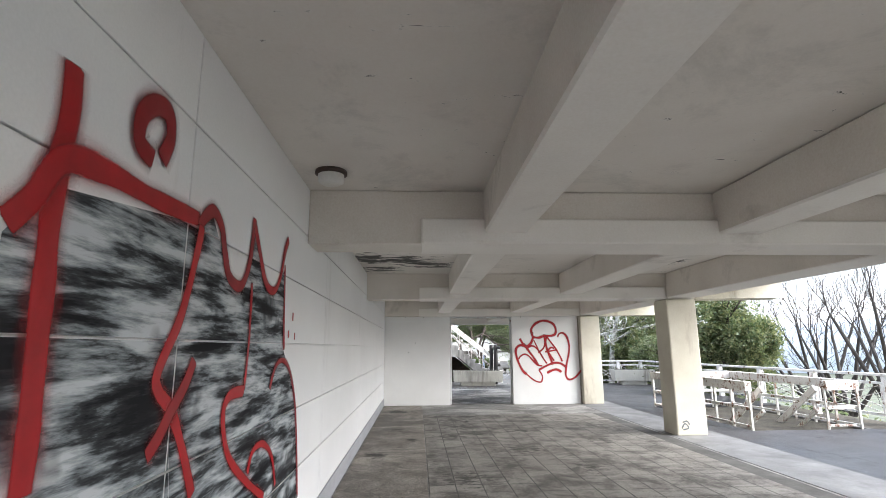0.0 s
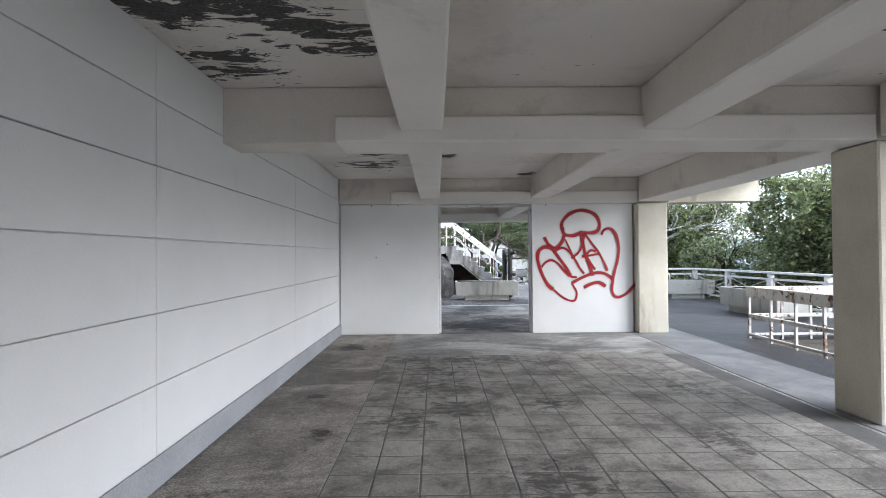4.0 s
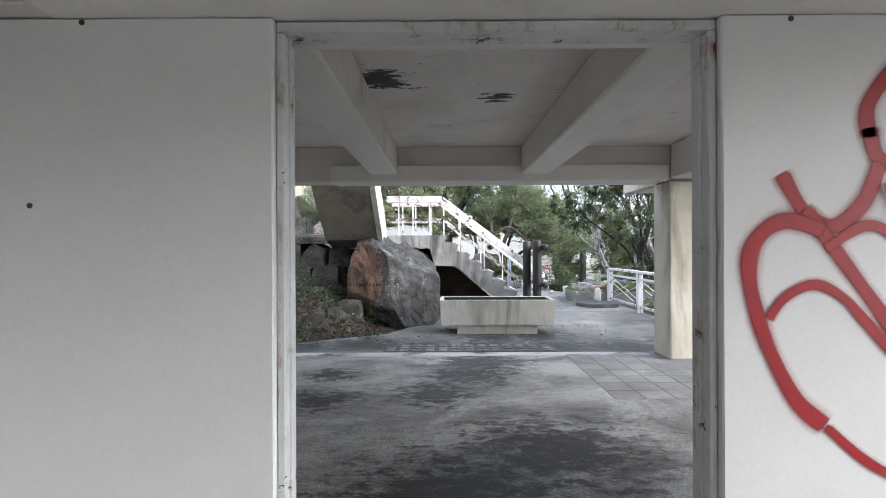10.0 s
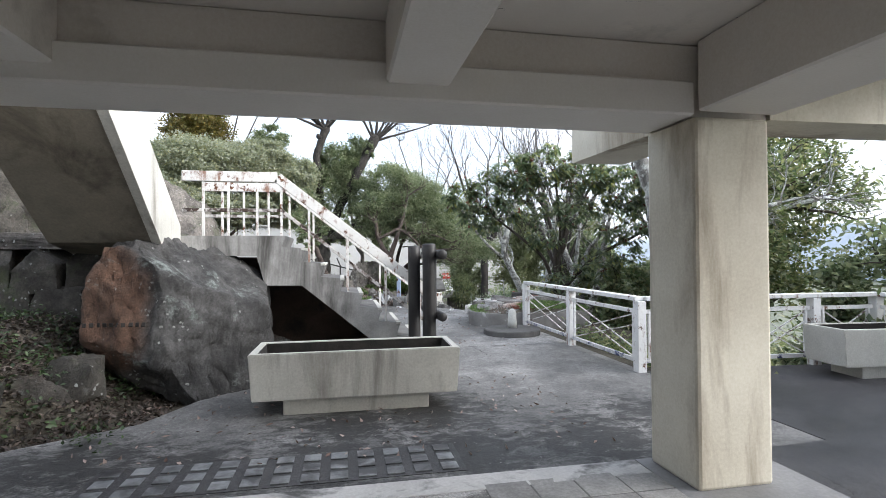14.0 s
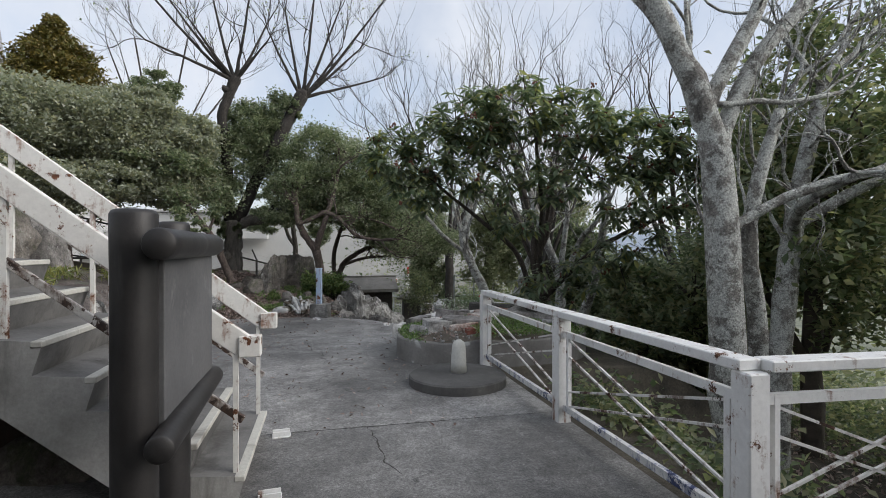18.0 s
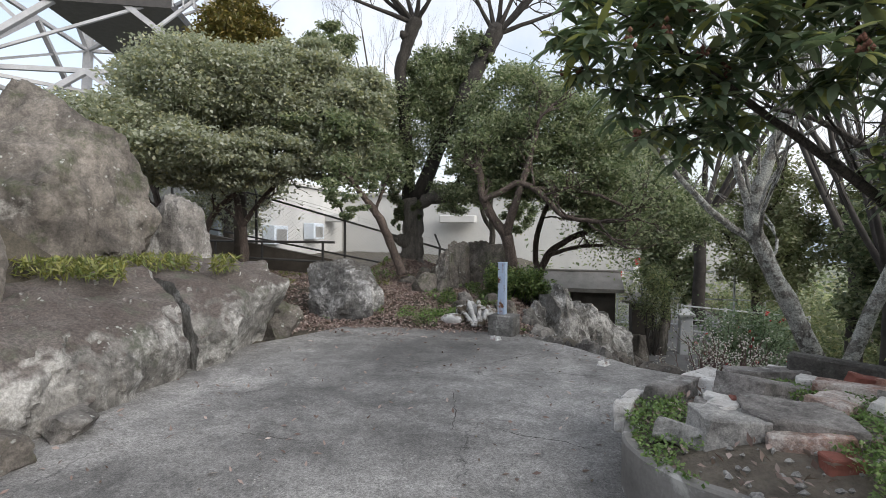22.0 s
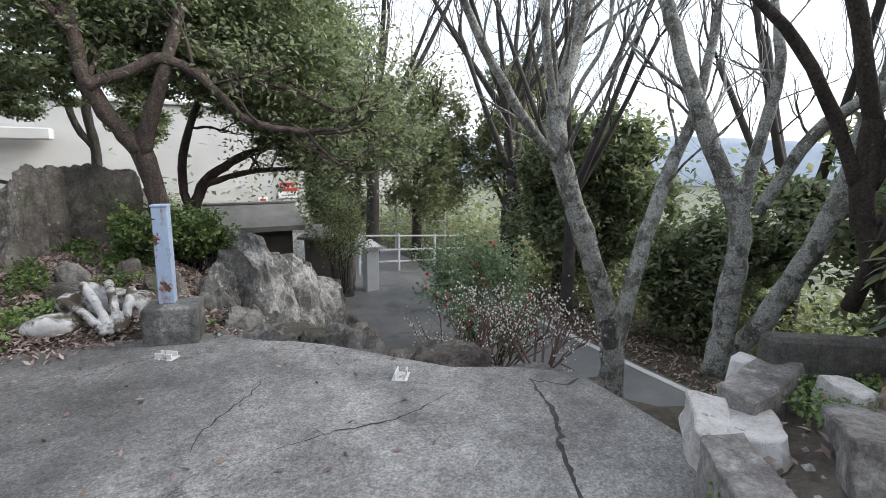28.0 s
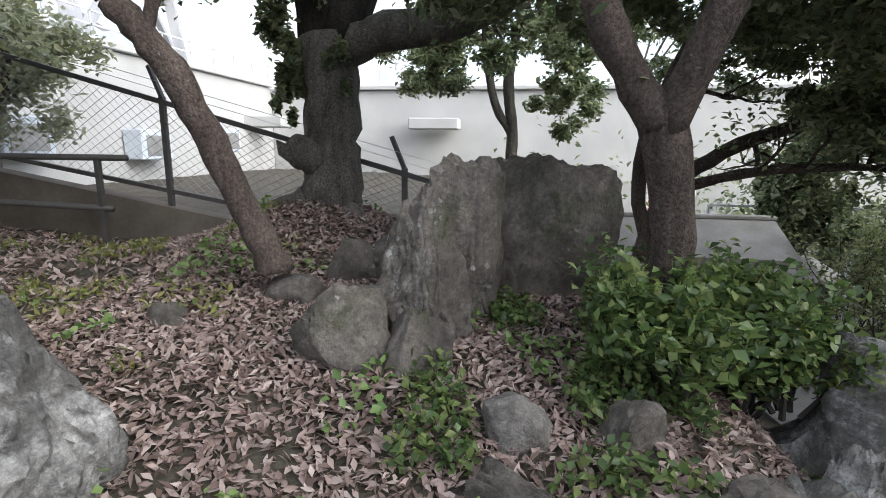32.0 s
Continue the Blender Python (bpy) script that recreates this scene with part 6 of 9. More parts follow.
tagged(part("floor_edge", box_bm(-0.78, 4.31, 19.22, 19.44, 0.0, 0.004), M_CHALK), "pale chalky worn edge of the hall floor", "floor", "", "structure")


# ---- trees ----
# bark for limbs against the sky, their backlit darkness put into the colour
M_BARK_BACKLIT = bark_look("backlit_dark_bark", (0.018, 0.016, 0.014), (0.055, 0.048, 0.042), (0.1, 0.098, 0.09), 0.68, 0.1)
fan_limbs = []
for (bx, by, bz), ends in (((1.72, 34.33, 5.94), ((0.42, 34.10, 7.41), (1.18, 34.55, 7.84), (2.11, 34.08, 7.88), (0.08, 33.60, 6.37), (2.41, 34.81, 7.44), (-0.3, 34.5, 7.9), (0.9, 33.7, 6.9), (2.5, 33.9, 6.7))), ((3.43, 34.47, 5.64), ((3.03, 34.86, 7.68), (4.29, 34.26, 7.56), (5.43, 34.38, 8.05), (4.76, 34.14, 6.68), (3.75, 34.67, 8.33), (5.2, 34.7, 6.2), (2.7, 34.1, 6.9), (4.4, 34.9, 7.0)))):
    for ex, ey, ez in ends:
        fan_limbs.append([(bx, by, bz - 0.06, 0.062), (bx + (ex - bx) * 0.4, by + (ey - by) * 0.4, bz + (ez - bz) * 0.33, 0.04), (bx + (ex - bx) * 1.15, by + (ey - by) * 1.15, bz + (ez - bz) * 1.2, 0.018)])
tree("tree", 11, [
    [(1.6, 34.6, 0.45, 0.42), (1.61, 34.6, 0.75, 0.29), (1.63, 34.6, 1.1, 0.235), (1.64, 34.6, 1.6, 0.225), (1.62, 34.6, 2.15, 0.235, 0)],
    [(1.7, 34.58, 2.0, 0.17), (2.0, 34.58, 2.18, 0.15), (2.75, 34.55, 2.3, 0.13), (3.3, 34.5, 2.65, 0.1)],
    [(1.56, 34.52, 1.2, 0.15), (1.42, 34.42, 1.28, 0.14), (1.33, 34.38, 1.33, 0.09, 0)],
    [(1.45, 34.5, 0.85, 0.16), (0.98, 34.3, 0.6, 0.11), (0.55, 34.1, 0.42, 0.06, 0)],
    [(1.78, 34.45, 0.75, 0.14), (2.1, 34.2, 0.55, 0.09), (2.3, 34.05, 0.42, 0.05, 0)],
], 3, M_BARK_OLD, L_GREEN, 600, (0.075, 0.045), 0.12, "stout old tree wrapped in ivy, with dark knobbed limbs", crowns=[(1.49, 34.57, 3.69, 0.9, 0.8, 0.9, 12000), (0.60, 34.18, 3.15, 0.75, 0.7, 0.7, 9000), (2.21, 34.75, 4.69, 0.7, 0.6, 0.8, 7000), (1.4, 34.45, 2.5, 0.3, 0.3, 0.55, 3000), (1.35, 34.45, 1.75, 0.13, 0.12, 0.35, 1100), (1.85, 34.45, 2.0, 0.2, 0.12, 0.3, 700), (-0.1, 34.00, 5.45, 0.6, 0.4, 0.45, 3800), (2.75, 34.7, 5.0, 0.42, 0.4, 0.8, 5200), (1.9, 34.6, 4.6, 0.6, 0.5, 0.8, 6000), (2.5, 34.6, 4.2, 0.55, 0.4, 0.8, 6200), (0.3, 34.1, 4.4, 0.6, 0.5, 0.6, 4500), (3.0, 34.5, 3.5, 0.7, 0.5, 0.7, 6500), (3.2, 34.45, 5.3, 0.25, 0.25, 0.35, 1800)], sub=0.75, spread=0.55, lift=0.3, clump=80, puff=0.11, twig_bark=M_BARK_BACKLIT, upper=[
    [(1.55, 34.6, 2.05, 0.17), (1.5, 34.31, 4.2, 0.14), (1.4, 34.33, 4.9, 0.12), (1.58, 34.33, 5.5, 0.125), (1.7, 34.33, 5.85, 0.17), (1.74, 34.33, 6.02, 0.11, 0)],
    [(1.66, 34.33, 5.55, 0.09), (1.5, 34.28, 5.62, 0.1), (1.42, 34.25, 5.66, 0.06, 0)],
    [(1.68, 34.6, 2.1, 0.17), (2.6, 34.44, 4.0, 0.15), (2.9, 34.44, 4.6, 0.15), (3.2, 34.47, 5.2, 0.16), (3.4, 34.47, 5.6, 0.2), (3.46, 34.47, 5.8, 0.11, 0)],
] + fan_limbs)
tree("tree", 12, [
    [(1.84, 33.06, 0.63, 0.1), (1.76, 33.02, 0.86, 0.085), (1.64, 32.95, 1.20, 0.083), (1.51, 32.87, 1.56, 0.078), (1.38, 32.78, 1.83, 0.072), (1.27, 32.69, 1.99, 0.066, 0)],
    [(1.27, 32.69, 1.99, 0.06), (1.14, 32.50, 2.23, 0.05), (1.01, 32.37, 2.42, 0.04)],
    [(1.38, 32.78, 1.83, 0.035), (1.52, 32.82, 2.24, 0.03), (1.63, 32.83, 2.52, 0.02)],
], 2, M_BARK_RED, L_GREEN, 1500, (0.085, 0.055), 0.14, "slender leaning tree with round glossy leaves", crowns=[(0.3, 33.0, 3.3, 1.1, 0.9, 0.4, 4500), (-0.3, 32.7, 2.85, 0.5, 0.5, 0.25, 900), (1.53, 31.32, 2.20, 0.5, 0.45, 0.25, 700), (1.24, 31.70, 1.85, 0.35, 0.35, 0.2, 450)])
tree("tree", 13, [
    [(3.98, 33.0, 0.2, 0.14), (3.94, 32.98, 0.6, 0.115), (3.9, 32.95, 1.0, 0.105), (3.79, 32.88, 1.5, 0.11, 0)],
    [(3.79, 32.88, 1.45, 0.1), (3.58, 32.8, 1.72, 0.082), (3.40, 32.72, 2.12, 0.072), (3.35, 32.68, 2.55, 0.058)],
    [(3.81, 32.88, 1.42, 0.09), (4.03, 32.63, 2.12, 0.062), (4.19, 32.63, 2.61, 0.055), (4.33, 32.62, 3.20, 0.045)],
    [(3.41, 32.62, 2.02, 0.055), (3.70, 32.64, 2.15, 0.05), (4.07, 32.58, 2.31, 0.05), (4.45, 32.50, 2.09, 0.045), (4.79, 32.41, 1.74, 0.04), (5.35, 32.23, 1.64, 0.03)],
    [(4.26, 32.62, 2.20, 0.04), (4.74, 32.67, 2.22, 0.036), (5.32, 32.65, 2.11, 0.03), (5.82, 32.61, 1.89, 0.022)],
], 3, M_BARK_RED, L_GREEN, 5000, (0.07, 0.038), 0.2, "spreading evergreen with forked reddish-grey stems", crowns=[(3.83, 33.65, 4.03, 0.9, 0.9, 0.6, 9000), (4.74, 33.87, 3.62, 1.0, 0.9, 0.7, 12000), (5.37, 33.53, 3.01, 1.0, 0.9, 0.6, 9000), (3.65, 33.21, 3.15, 1.1, 0.9, 0.5, 9000), (3.90, 33.34, 2.66, 0.9, 0.8, 0.4, 6000), (5.15, 33.20, 2.48, 0.9, 0.8, 0.45, 7000), (3.06, 33.29, 2.40, 0.8, 0.7, 0.4, 5000), (4.86, 33.60, 2.29, 0.75, 0.68, 0.41, 5200), (5.54, 33.80, 2.13, 0.70, 0.63, 0.39, 5000), (4.30, 34.20, 2.44, 0.60, 0.54, 0.33, 3600), (6.04, 34.20, 1.58, 0.60, 0.54, 0.33, 3800), (5.70, 34.60, 1.70, 0.55, 0.50, 0.30, 2600), (3.82, 35.00, 2.48, 0.50, 0.45, 0.28, 2600), (4.70, 35.20, 2.57, 0.70, 0.63, 0.39, 3000), (2.58, 36.00, 2.17, 0.50, 0.45, 0.28, 2200), (5.61, 35.20, 2.21, 0.60, 0.54, 0.30, 3200), (5.06, 35.80, 2.14, 0.60, 0.54, 0.30, 2600), (6.30, 36.00, 1.79, 0.60, 0.54, 0.30, 2600), (3.94, 36.50, 2.55, 0.60, 0.54, 0.30, 2600)], kids=3)
tree("tree", 9, [
    [(4.35, 35.3, 0.3, 0.09), (4.55, 35.4, 0.92, 0.08), (5.0, 35.4, 1.3, 0.07), (5.6, 35.3, 1.6, 0.06), (6.3, 35.2, 2.2, 0.045)],
    [(4.4, 35.3, 0.4, 0.07), (4.3, 35.4, 1.2, 0.06), (4.6, 35.4, 2.2, 0.045), (5.2, 35.4, 3.0, 0.035)],
    [(4.6, 35.4, 0.95, 0.05), (5.2, 35.1, 1.15, 0.045), (5.9, 34.9, 1.2, 0.03)],
], 3, M_BARK_RED, L_GREEN, 4000, (0.07, 0.038), 0.2, "low spreading evergreen with several leaning stems", crowns=[(6.03, 34.77, 2.89, 1.0, 1.0, 0.75, 11000), (7.09, 34.98, 1.85, 0.9, 1.0, 0.7, 10000), (6.39, 34.97, 1.75, 0.8, 0.8, 0.6, 7000), (5.43, 34.99, 2.53, 0.9, 0.8, 0.4, 3500), (6.30, 34.67, 2.17, 1.0, 0.9, 0.6, 3500), (7.09, 34.47, 1.75, 0.9, 0.9, 0.6, 3200)], kids=3)
tree("tree", 8, [
    [(3.10, 37.62, 1.02, 0.085), (3.08, 37.62, 1.67, 0.075), (3.03, 37.62, 2.29, 0.07), (3.20, 37.62, 3.20, 0.055), (3.31, 37.62, 3.99, 0.035)],
    [(3.09, 37.62, 1.48, 0.06), (2.80, 37.61, 2.07, 0.055), (2.65, 37.60, 3.21, 0.045), (2.52, 37.59, 4.08, 0.03)],
], 2, M_BARK_OLD, L_GREEN, 1500, (0.09, 0.05), 0.2, "slender double-stemmed tree behind the rocks", crowns=[(1.81, 37.49, 2.43, 0.6, 0.5, 0.4, 2600), (3.59, 37.61, 2.71, 0.6, 0.5, 0.5, 2600), (3.87, 37.78, 1.87, 0.5, 0.5, 0.45, 2200), (2.47, 37.59, 3.07, 0.6, 0.5, 0.4, 2000)])
tree("tree", 14, [
    [(-1.75, 33.5, 0.7, 0.1), (-1.85, 33.5, 1.6, 0.08), (-2.05, 33.5, 2.6, 0.06)],
    [(-1.85, 33.5, 1.5, 0.06, 0), (-1.3, 33.4, 2.1, 0.05), (-0.6, 33.3, 2.7, 0.035)],
    [(-3.4, 33.4, 0.9, 0.09), (-3.6, 33.3, 1.8, 0.07), (-4.0, 33.3, 2.8, 0.05)],
    [(-2.9, 33.6, 1.0, 0.08), (-2.5, 33.5, 1.8, 0.06), (-1.5, 33.3, 2.5, 0.045)],
], 2, M_BARK_RED, L_BUSH, 2500, (0.08, 0.055), 0.25, "wide dome of small grey-green round leaves", crowns=[(-3.08, 31.39, 3.20, 1.15, 1.0, 0.65, 14000), (-2.20, 32.29, 4.20, 1.35, 1.1, 0.85, 21000), (-0.98, 33.00, 4.22, 1.3, 1.1, 0.85, 21000), (0.18, 33.36, 3.75, 1.05, 0.9, 0.8, 17000), (-2.18, 31.66, 2.88, 1.35, 1.0, 0.5, 14000), (-0.83, 32.74, 2.91, 1.2, 1.0, 0.45, 14000), (-1.84, 32.44, 2.51, 1.4, 0.9, 0.3, 7500), (-0.3, 33.2, 4.75, 0.95, 0.8, 0.4, 9000), (0.75, 33.45, 4.1, 0.75, 0.7, 0.6, 10000), (0.95, 33.5, 3.2, 0.6, 0.6, 0.6, 7500), (0.3, 33.2, 2.75, 0.8, 0.7, 0.35, 6000)], clump=70, puff=0.1)
M_BARK_LOQUAT = bark_look("brown_loquat_bark", (0.04, 0.033, 0.028), (0.115, 0.095, 0.08), (0.2, 0.19, 0.17), 0.64, 0.14)
tree("tree", 15, [
    [(7.71, 27.88, -0.18, 0.1), (7.69, 27.92, 0.43, 0.085), (7.62, 28.02, 0.72, 0.07), (7.54, 28.13, 1.11, 0.062), (7.54, 28.13, 1.62, 0.06, 0)],
    [(7.54, 28.13, 1.58, 0.05), (7.43, 28.27, 2.30, 0.045), (7.30, 28.42, 2.84, 0.035)],
    [(7.55, 28.12, 1.23, 0.05), (7.75, 28.01, 1.82, 0.046), (7.85, 28.03, 2.41, 0.04), (7.82, 28.08, 2.87, 0.032)],
    [(7.62, 28.02, 1.50, 0.045), (7.65, 27.79, 2.21, 0.04), (7.70, 27.71, 2.64, 0.032)],
    [(7.52, 28.16, 1.23, 0.042), (7.23, 28.35, 1.91, 0.036), (6.83, 28.61, 2.40, 0.026), (6.46, 28.78, 2.60, 0.018)],
    [(7.57, 28.08, 1.03, 0.04), (7.55, 27.77, 1.13, 0.03), (7.49, 27.47, 1.05, 0.02)],
    [(7.5, 28.1, 0.5, 0.05), (7.1, 27.75, 1.3, 0.04), (6.5, 27.4, 1.75, 0.032), (5.7, 27.2, 2.3, 0.023), (5.1, 27.1, 2.75, 0.015)],
    [(7.6, 28.0, 0.7, 0.05), (7.35, 27.5, 1.35, 0.042), (7.2, 27.1, 2.2, 0.033), (7.0, 26.9, 3.2, 0.022)],
    [(7.62, 27.95, 0.6, 0.05), (8.1, 27.3, 1.35, 0.042), (8.6, 26.8, 1.75, 0.034), (9.2, 26.4, 2.1, 0.022)],
], 2, M_BARK_LOQUAT, None, 0, label="loquat tree with drooping rosettes of long leathery leaves", lift=0.25, sub=0.7)
M_PANICLE = mottled("rusty_flower_buds", (0.12, 0.05, 0.035), (0.22, 0.1, 0.07), 30, 80, 0.9, 0.6)


def rosettes(root, seed, crowns):
    """Leaves in drooping whorls at the twig ends, some round a rusty tuft of buds."""
    rng = np.random.default_rng(seed)
    base = np.array(root.matrix_world.translation)
    outline = np.array([(0.0, 0.06), (0.22, 0.62), (0.5, 1.0), (0.78, 0.75), (1.0, 0.04)])
    vs, fs, buds, bud_faces = [], [], [], []
    for x, y, z, ax, ay, az, num in crowns:
        for _ in range(num):
            u = rng.normal(0, 1, 3)
            u *= rng.uniform(0.25, 1.0) ** 0.5 / np.linalg.norm(u)
            c = np.array((x, y, z)) + u * np.array((ax, ay, az)) - base
            lean = u * 0.35 + np.array((0, 0, 0.45))
            size = rng.uniform(0.13, 0.21)
            for k in range(rng.integers(8, 13)):
                yaw = k * 2.4 + rng.uniform(-0.3, 0.3)
                rise = rng.uniform(-0.75, 0.35)
                d = np.array((math.cos(yaw), math.sin(yaw), rise)) + lean * 0.5
                d /= np.linalg.norm(d)
                side = np.cross(d, (0, 0, 1.0))
                side /= np.linalg.norm(side) + 1e-6
                long_, wide, sag = size * rng.uniform(0.8, 1.2), 0.026 * rng.uniform(0.8, 1.25), rng.uniform(0.15, 0.5) * size
                o = len(vs)
                for f, w in outline:
                    mid = c + d * long_ * f + np.array((0, 0, -sag * f * f))
                    vs += [tuple(mid - side * wide * w + np.array((0, 0, 0.008 * w))), tuple(mid + side * wide * w + np.array((0, 0, 0.008 * w)))]
                fs += [(o + 2 * j, o + 2 * j + 1, o + 2 * j + 3, o + 2 * j + 2) for j in range(4)]
            if rng.random() < 0.16:
                for _ in range(7):
                    q = c + lean * 0.1 + rng.normal(0, 0.022, 3)
                    o = len(buds)
                    buds += [tuple(q + np.array(e) * 0.017) for e in ((1, 0, 0), (-1, 0, 0), (0, 1, 0), (0, -1, 0), (0, 0, 1.3), (0, 0, -1.3))]
                    bud_faces += [tuple(o + i for i in t) for t in ((0, 2, 4), (2, 1, 4), (1, 3, 4), (3, 0, 4), (2, 0, 5), (1, 2, 5), (3, 1, 5), (0, 3, 5))]
    mesh_object("crown", vs, fs, L_LOQUAT, root)
    tagged(mesh_object("flower_bud_mass", buds, bud_faces, M_PANICLE, root, True), "rusty brown flower buds", "", "", "stuff")


bpy.context.view_layer.update()
rosettes(bpy.data.objects[[o.name for o in bpy.data.objects if o.parent is None and o.name.startswith("tree")][-1]], 151, [
    (4.95, 27.2, 2.75, 0.42, 0.45, 0.4, 50), (5.5, 27.1, 2.95, 0.55, 0.5, 0.5, 75), (6.1, 27.0, 3.3, 0.6, 0.55, 0.5, 80), (6.8, 26.9, 3.45, 0.65, 0.6, 0.5, 85),
    (7.6, 26.7, 3.3, 0.7, 0.6, 0.5, 110), (8.4, 26.4, 2.95, 0.7, 0.6, 0.5, 125), (9.2, 26.2, 3.0, 0.6, 0.5, 0.5, 80), (5.4, 27.3, 2.3, 0.5, 0.45, 0.35, 60), (6.3, 27.0, 2.55, 0.65, 0.5, 0.4, 65),
    (7.2, 26.7, 2.45, 0.7, 0.5, 0.4, 65), (8.1, 26.2, 2.2, 0.7, 0.5, 0.4, 60), (8.9, 26.2, 2.3, 0.6, 0.5, 0.45, 60), (6.9, 27.2, 1.9, 0.5, 0.5, 0.3, 35), (8.3, 26.5, 1.6, 0.6, 0.5, 0.4, 50), (7.3, 27.4, 0.85, 0.5, 0.5, 0.4, 30), (8.0, 27.2, 1.0, 0.5, 0.5, 0.5, 45)])
PALE = "bare tree with grey lichen-spotted bark"
tree("tree", 16, [
    [(7.7, 30.0, -1.5, 0.16), (7.66, 30.0, -0.95, 0.13), (7.6, 30.0, -0.4, 0.11), (7.45, 30.0, 0.1, 0.1), (6.95, 30.0, 1.15, 0.09), (6.78, 30.0, 1.65, 0.085), (6.92, 30.0, 2.25, 0.07), (7.1, 30.0, 2.8, 0.055), (7.3, 30.0, 3.6, 0.04)],
    [(7.62, 30.0, -0.6, 0.08), (7.88, 30.0, 0.3, 0.075), (8.18, 30.0, 1.13, 0.07), (8.6, 30.0, 1.9, 0.055), (8.8, 30.0, 2.8, 0.04)],
    [(6.78, 30.0, 1.4, 0.045), (6.4, 29.9, 1.65, 0.04), (5.9, 29.8, 2.15, 0.032), (5.45, 29.7, 2.8, 0.022)],
    [(6.78, 30.0, 1.6, 0.04), (6.55, 29.9, 2.3, 0.035), (6.3, 29.8, 3.2, 0.025)],
], 3, M_BARK_PALE, None, 0, label=PALE, spread=0.5, lift=0.3)
tree("tree", 17, [
    [(8.65, 29.58, -0.74, 0.13), (8.69, 29.53, 0.10, 0.11), (8.70, 29.50, 0.77, 0.1), (8.51, 29.82, 1.67, 0.085), (8.35, 30.04, 2.36, 0.07), (8.25, 30.18, 2.88, 0.06)],
    [(8.70, 29.50, 0.82, 0.07), (8.72, 29.47, 1.30, 0.06), (8.78, 29.35, 2.15, 0.045), (8.73, 29.44, 2.78, 0.035)],
    [(8.85, 29.65, -0.81, 0.11), (9.09, 29.18, 0.24, 0.1), (9.21, 28.92, 1.06, 0.09), (9.25, 28.81, 1.79, 0.08), (9.30, 28.67, 2.33, 0.06)],
    [(8.76, 29.39, 0.89, 0.06), (8.92, 29.08, 1.60, 0.055), (9.09, 28.67, 2.00, 0.045)],
], 3, M_BARK_PALE, None, 0, label=PALE, spread=0.5, lift=0.3)
tree("tree", 18, [
    [(7.65, 23.9, -0.9, 0.2), (7.62, 23.9, 0.4, 0.165), (7.55, 23.95, 2.1, 0.14), (7.4, 24.0, 2.8, 0.125), (6.8, 24.0, 3.9, 0.09), (6.3, 24.0, 4.9, 0.07)],
    [(7.42, 24.0, 2.7, 0.08), (7.62, 24.0, 3.05, 0.075), (8.25, 24.0, 4.15, 0.06), (8.7, 24.0, 5.2, 0.045)],
    [(7.55, 24.0, 2.3, 0.09), (7.98, 24.0, 3.2, 0.08), (9.0, 24.0, 4.25, 0.065), (9.9, 24.1, 5.0, 0.05)],
    [(8.2, 24.1, -1.0, 0.11), (8.15, 24.1, 0.6, 0.09), (7.95, 24.0, 1.7, 0.07), (8.3, 24.0, 2.8, 0.05)],
    [(7.6, 23.95, 1.6, 0.05), (8.3, 23.7, 2.0, 0.045), (9.4, 23.3, 2.3, 0.035)],
], 3, M_BARK_PALE, None, 0, label="large bare tree with grey lichened forking trunk", spread=0.6, lift=0.1)
tree("tree", 19, [
    [(9.2, 24.9, -1.3, 0.15), (9.3, 24.9, 0.5, 0.13), (9.5, 24.9, 2.0, 0.11), (9.9, 24.9, 3.4, 0.08)],
    [(9.45, 24.9, 1.7, 0.08), (10.2, 24.6, 2.2, 0.06), (11.2, 24.2, 2.5, 0.045)],
    [(9.45, 24.9, 1.5, 0.07), (8.9, 24.3, 1.9, 0.055), (8.5, 23.4, 2.1, 0.04)],
], 3, M_BARK_PALE, None, 0, label=PALE, spread=0.7, lift=0.0)


def far_tree(seed, x, y, z, h, r, fork=0.28, fan=7, wide=0.24, label="tall bare deciduous tree far behind"):
    """A bare tree whose limbs fan out from a low fork into fine twigs."""
    rng = np.random.default_rng(seed * 7)
    f = z + h * fork
    limbs = [[(x, y, z, r), (x + 0.1 * r, y, z + h * fork * 0.5, r * 0.85), (x, y, f, r * 0.8, 0)]]
    for k in range(fan):
        a = 2 * math.pi * (k + rng.uniform(-0.3, 0.3)) / fan
        w = wide * h * rng.uniform(0.5, 1.1)
        cx, cy, up = math.cos(a) * w, math.sin(a) * w, h * rng.uniform(0.3, 0.42)
        limbs.append([(x, y, f - 0.1, r * 0.5), (x + cx * 0.45, y + cy * 0.45, f + up * 0.4, r * 0.36), (x + cx, y + cy, f + up, r * 0.22)])
    return tree("tree", seed, limbs, 3, M_TWIG, None, 0, label=label, spread=0.45, lift=0.28, shrink=0.7, sub=0.62, group="far bare trees")


far_tree(33, -7.88, 61.91, 1.39 - 2.0, 21.0, 0.2, 0.38)
far_tree(41, 10.40, 64.99, 1.39 - 2.0, 16.0, 0.18, 0.35)
far_tree(42, 12.10, 37.65, 1.44 - 2.6, 10.5, 0.18, 0.35)
far_tree(34, 8.6, 38.5, -1.0, 9.5, 0.18)
far_tree(35, 11.0, 36.0, -1.5, 9.0, 0.17)
far_tree(36, 13.0, 31.0, -2.5, 9.5, 0.18)
far_tree(37, 17.5, 21.0, -4.0, 9.0, 0.2)
far_tree(38, 19.5, 25.0, -5.0, 11.0, 0.22)
far_tree(39, 16.5, 14.5, -3.5, 8.0, 0.16)
far_tree(43, 14.2, 15.2, -3.0, 8.5, 0.17)
far_tree(44, 16.0, 11.0, -3.5, 8.0, 0.16)
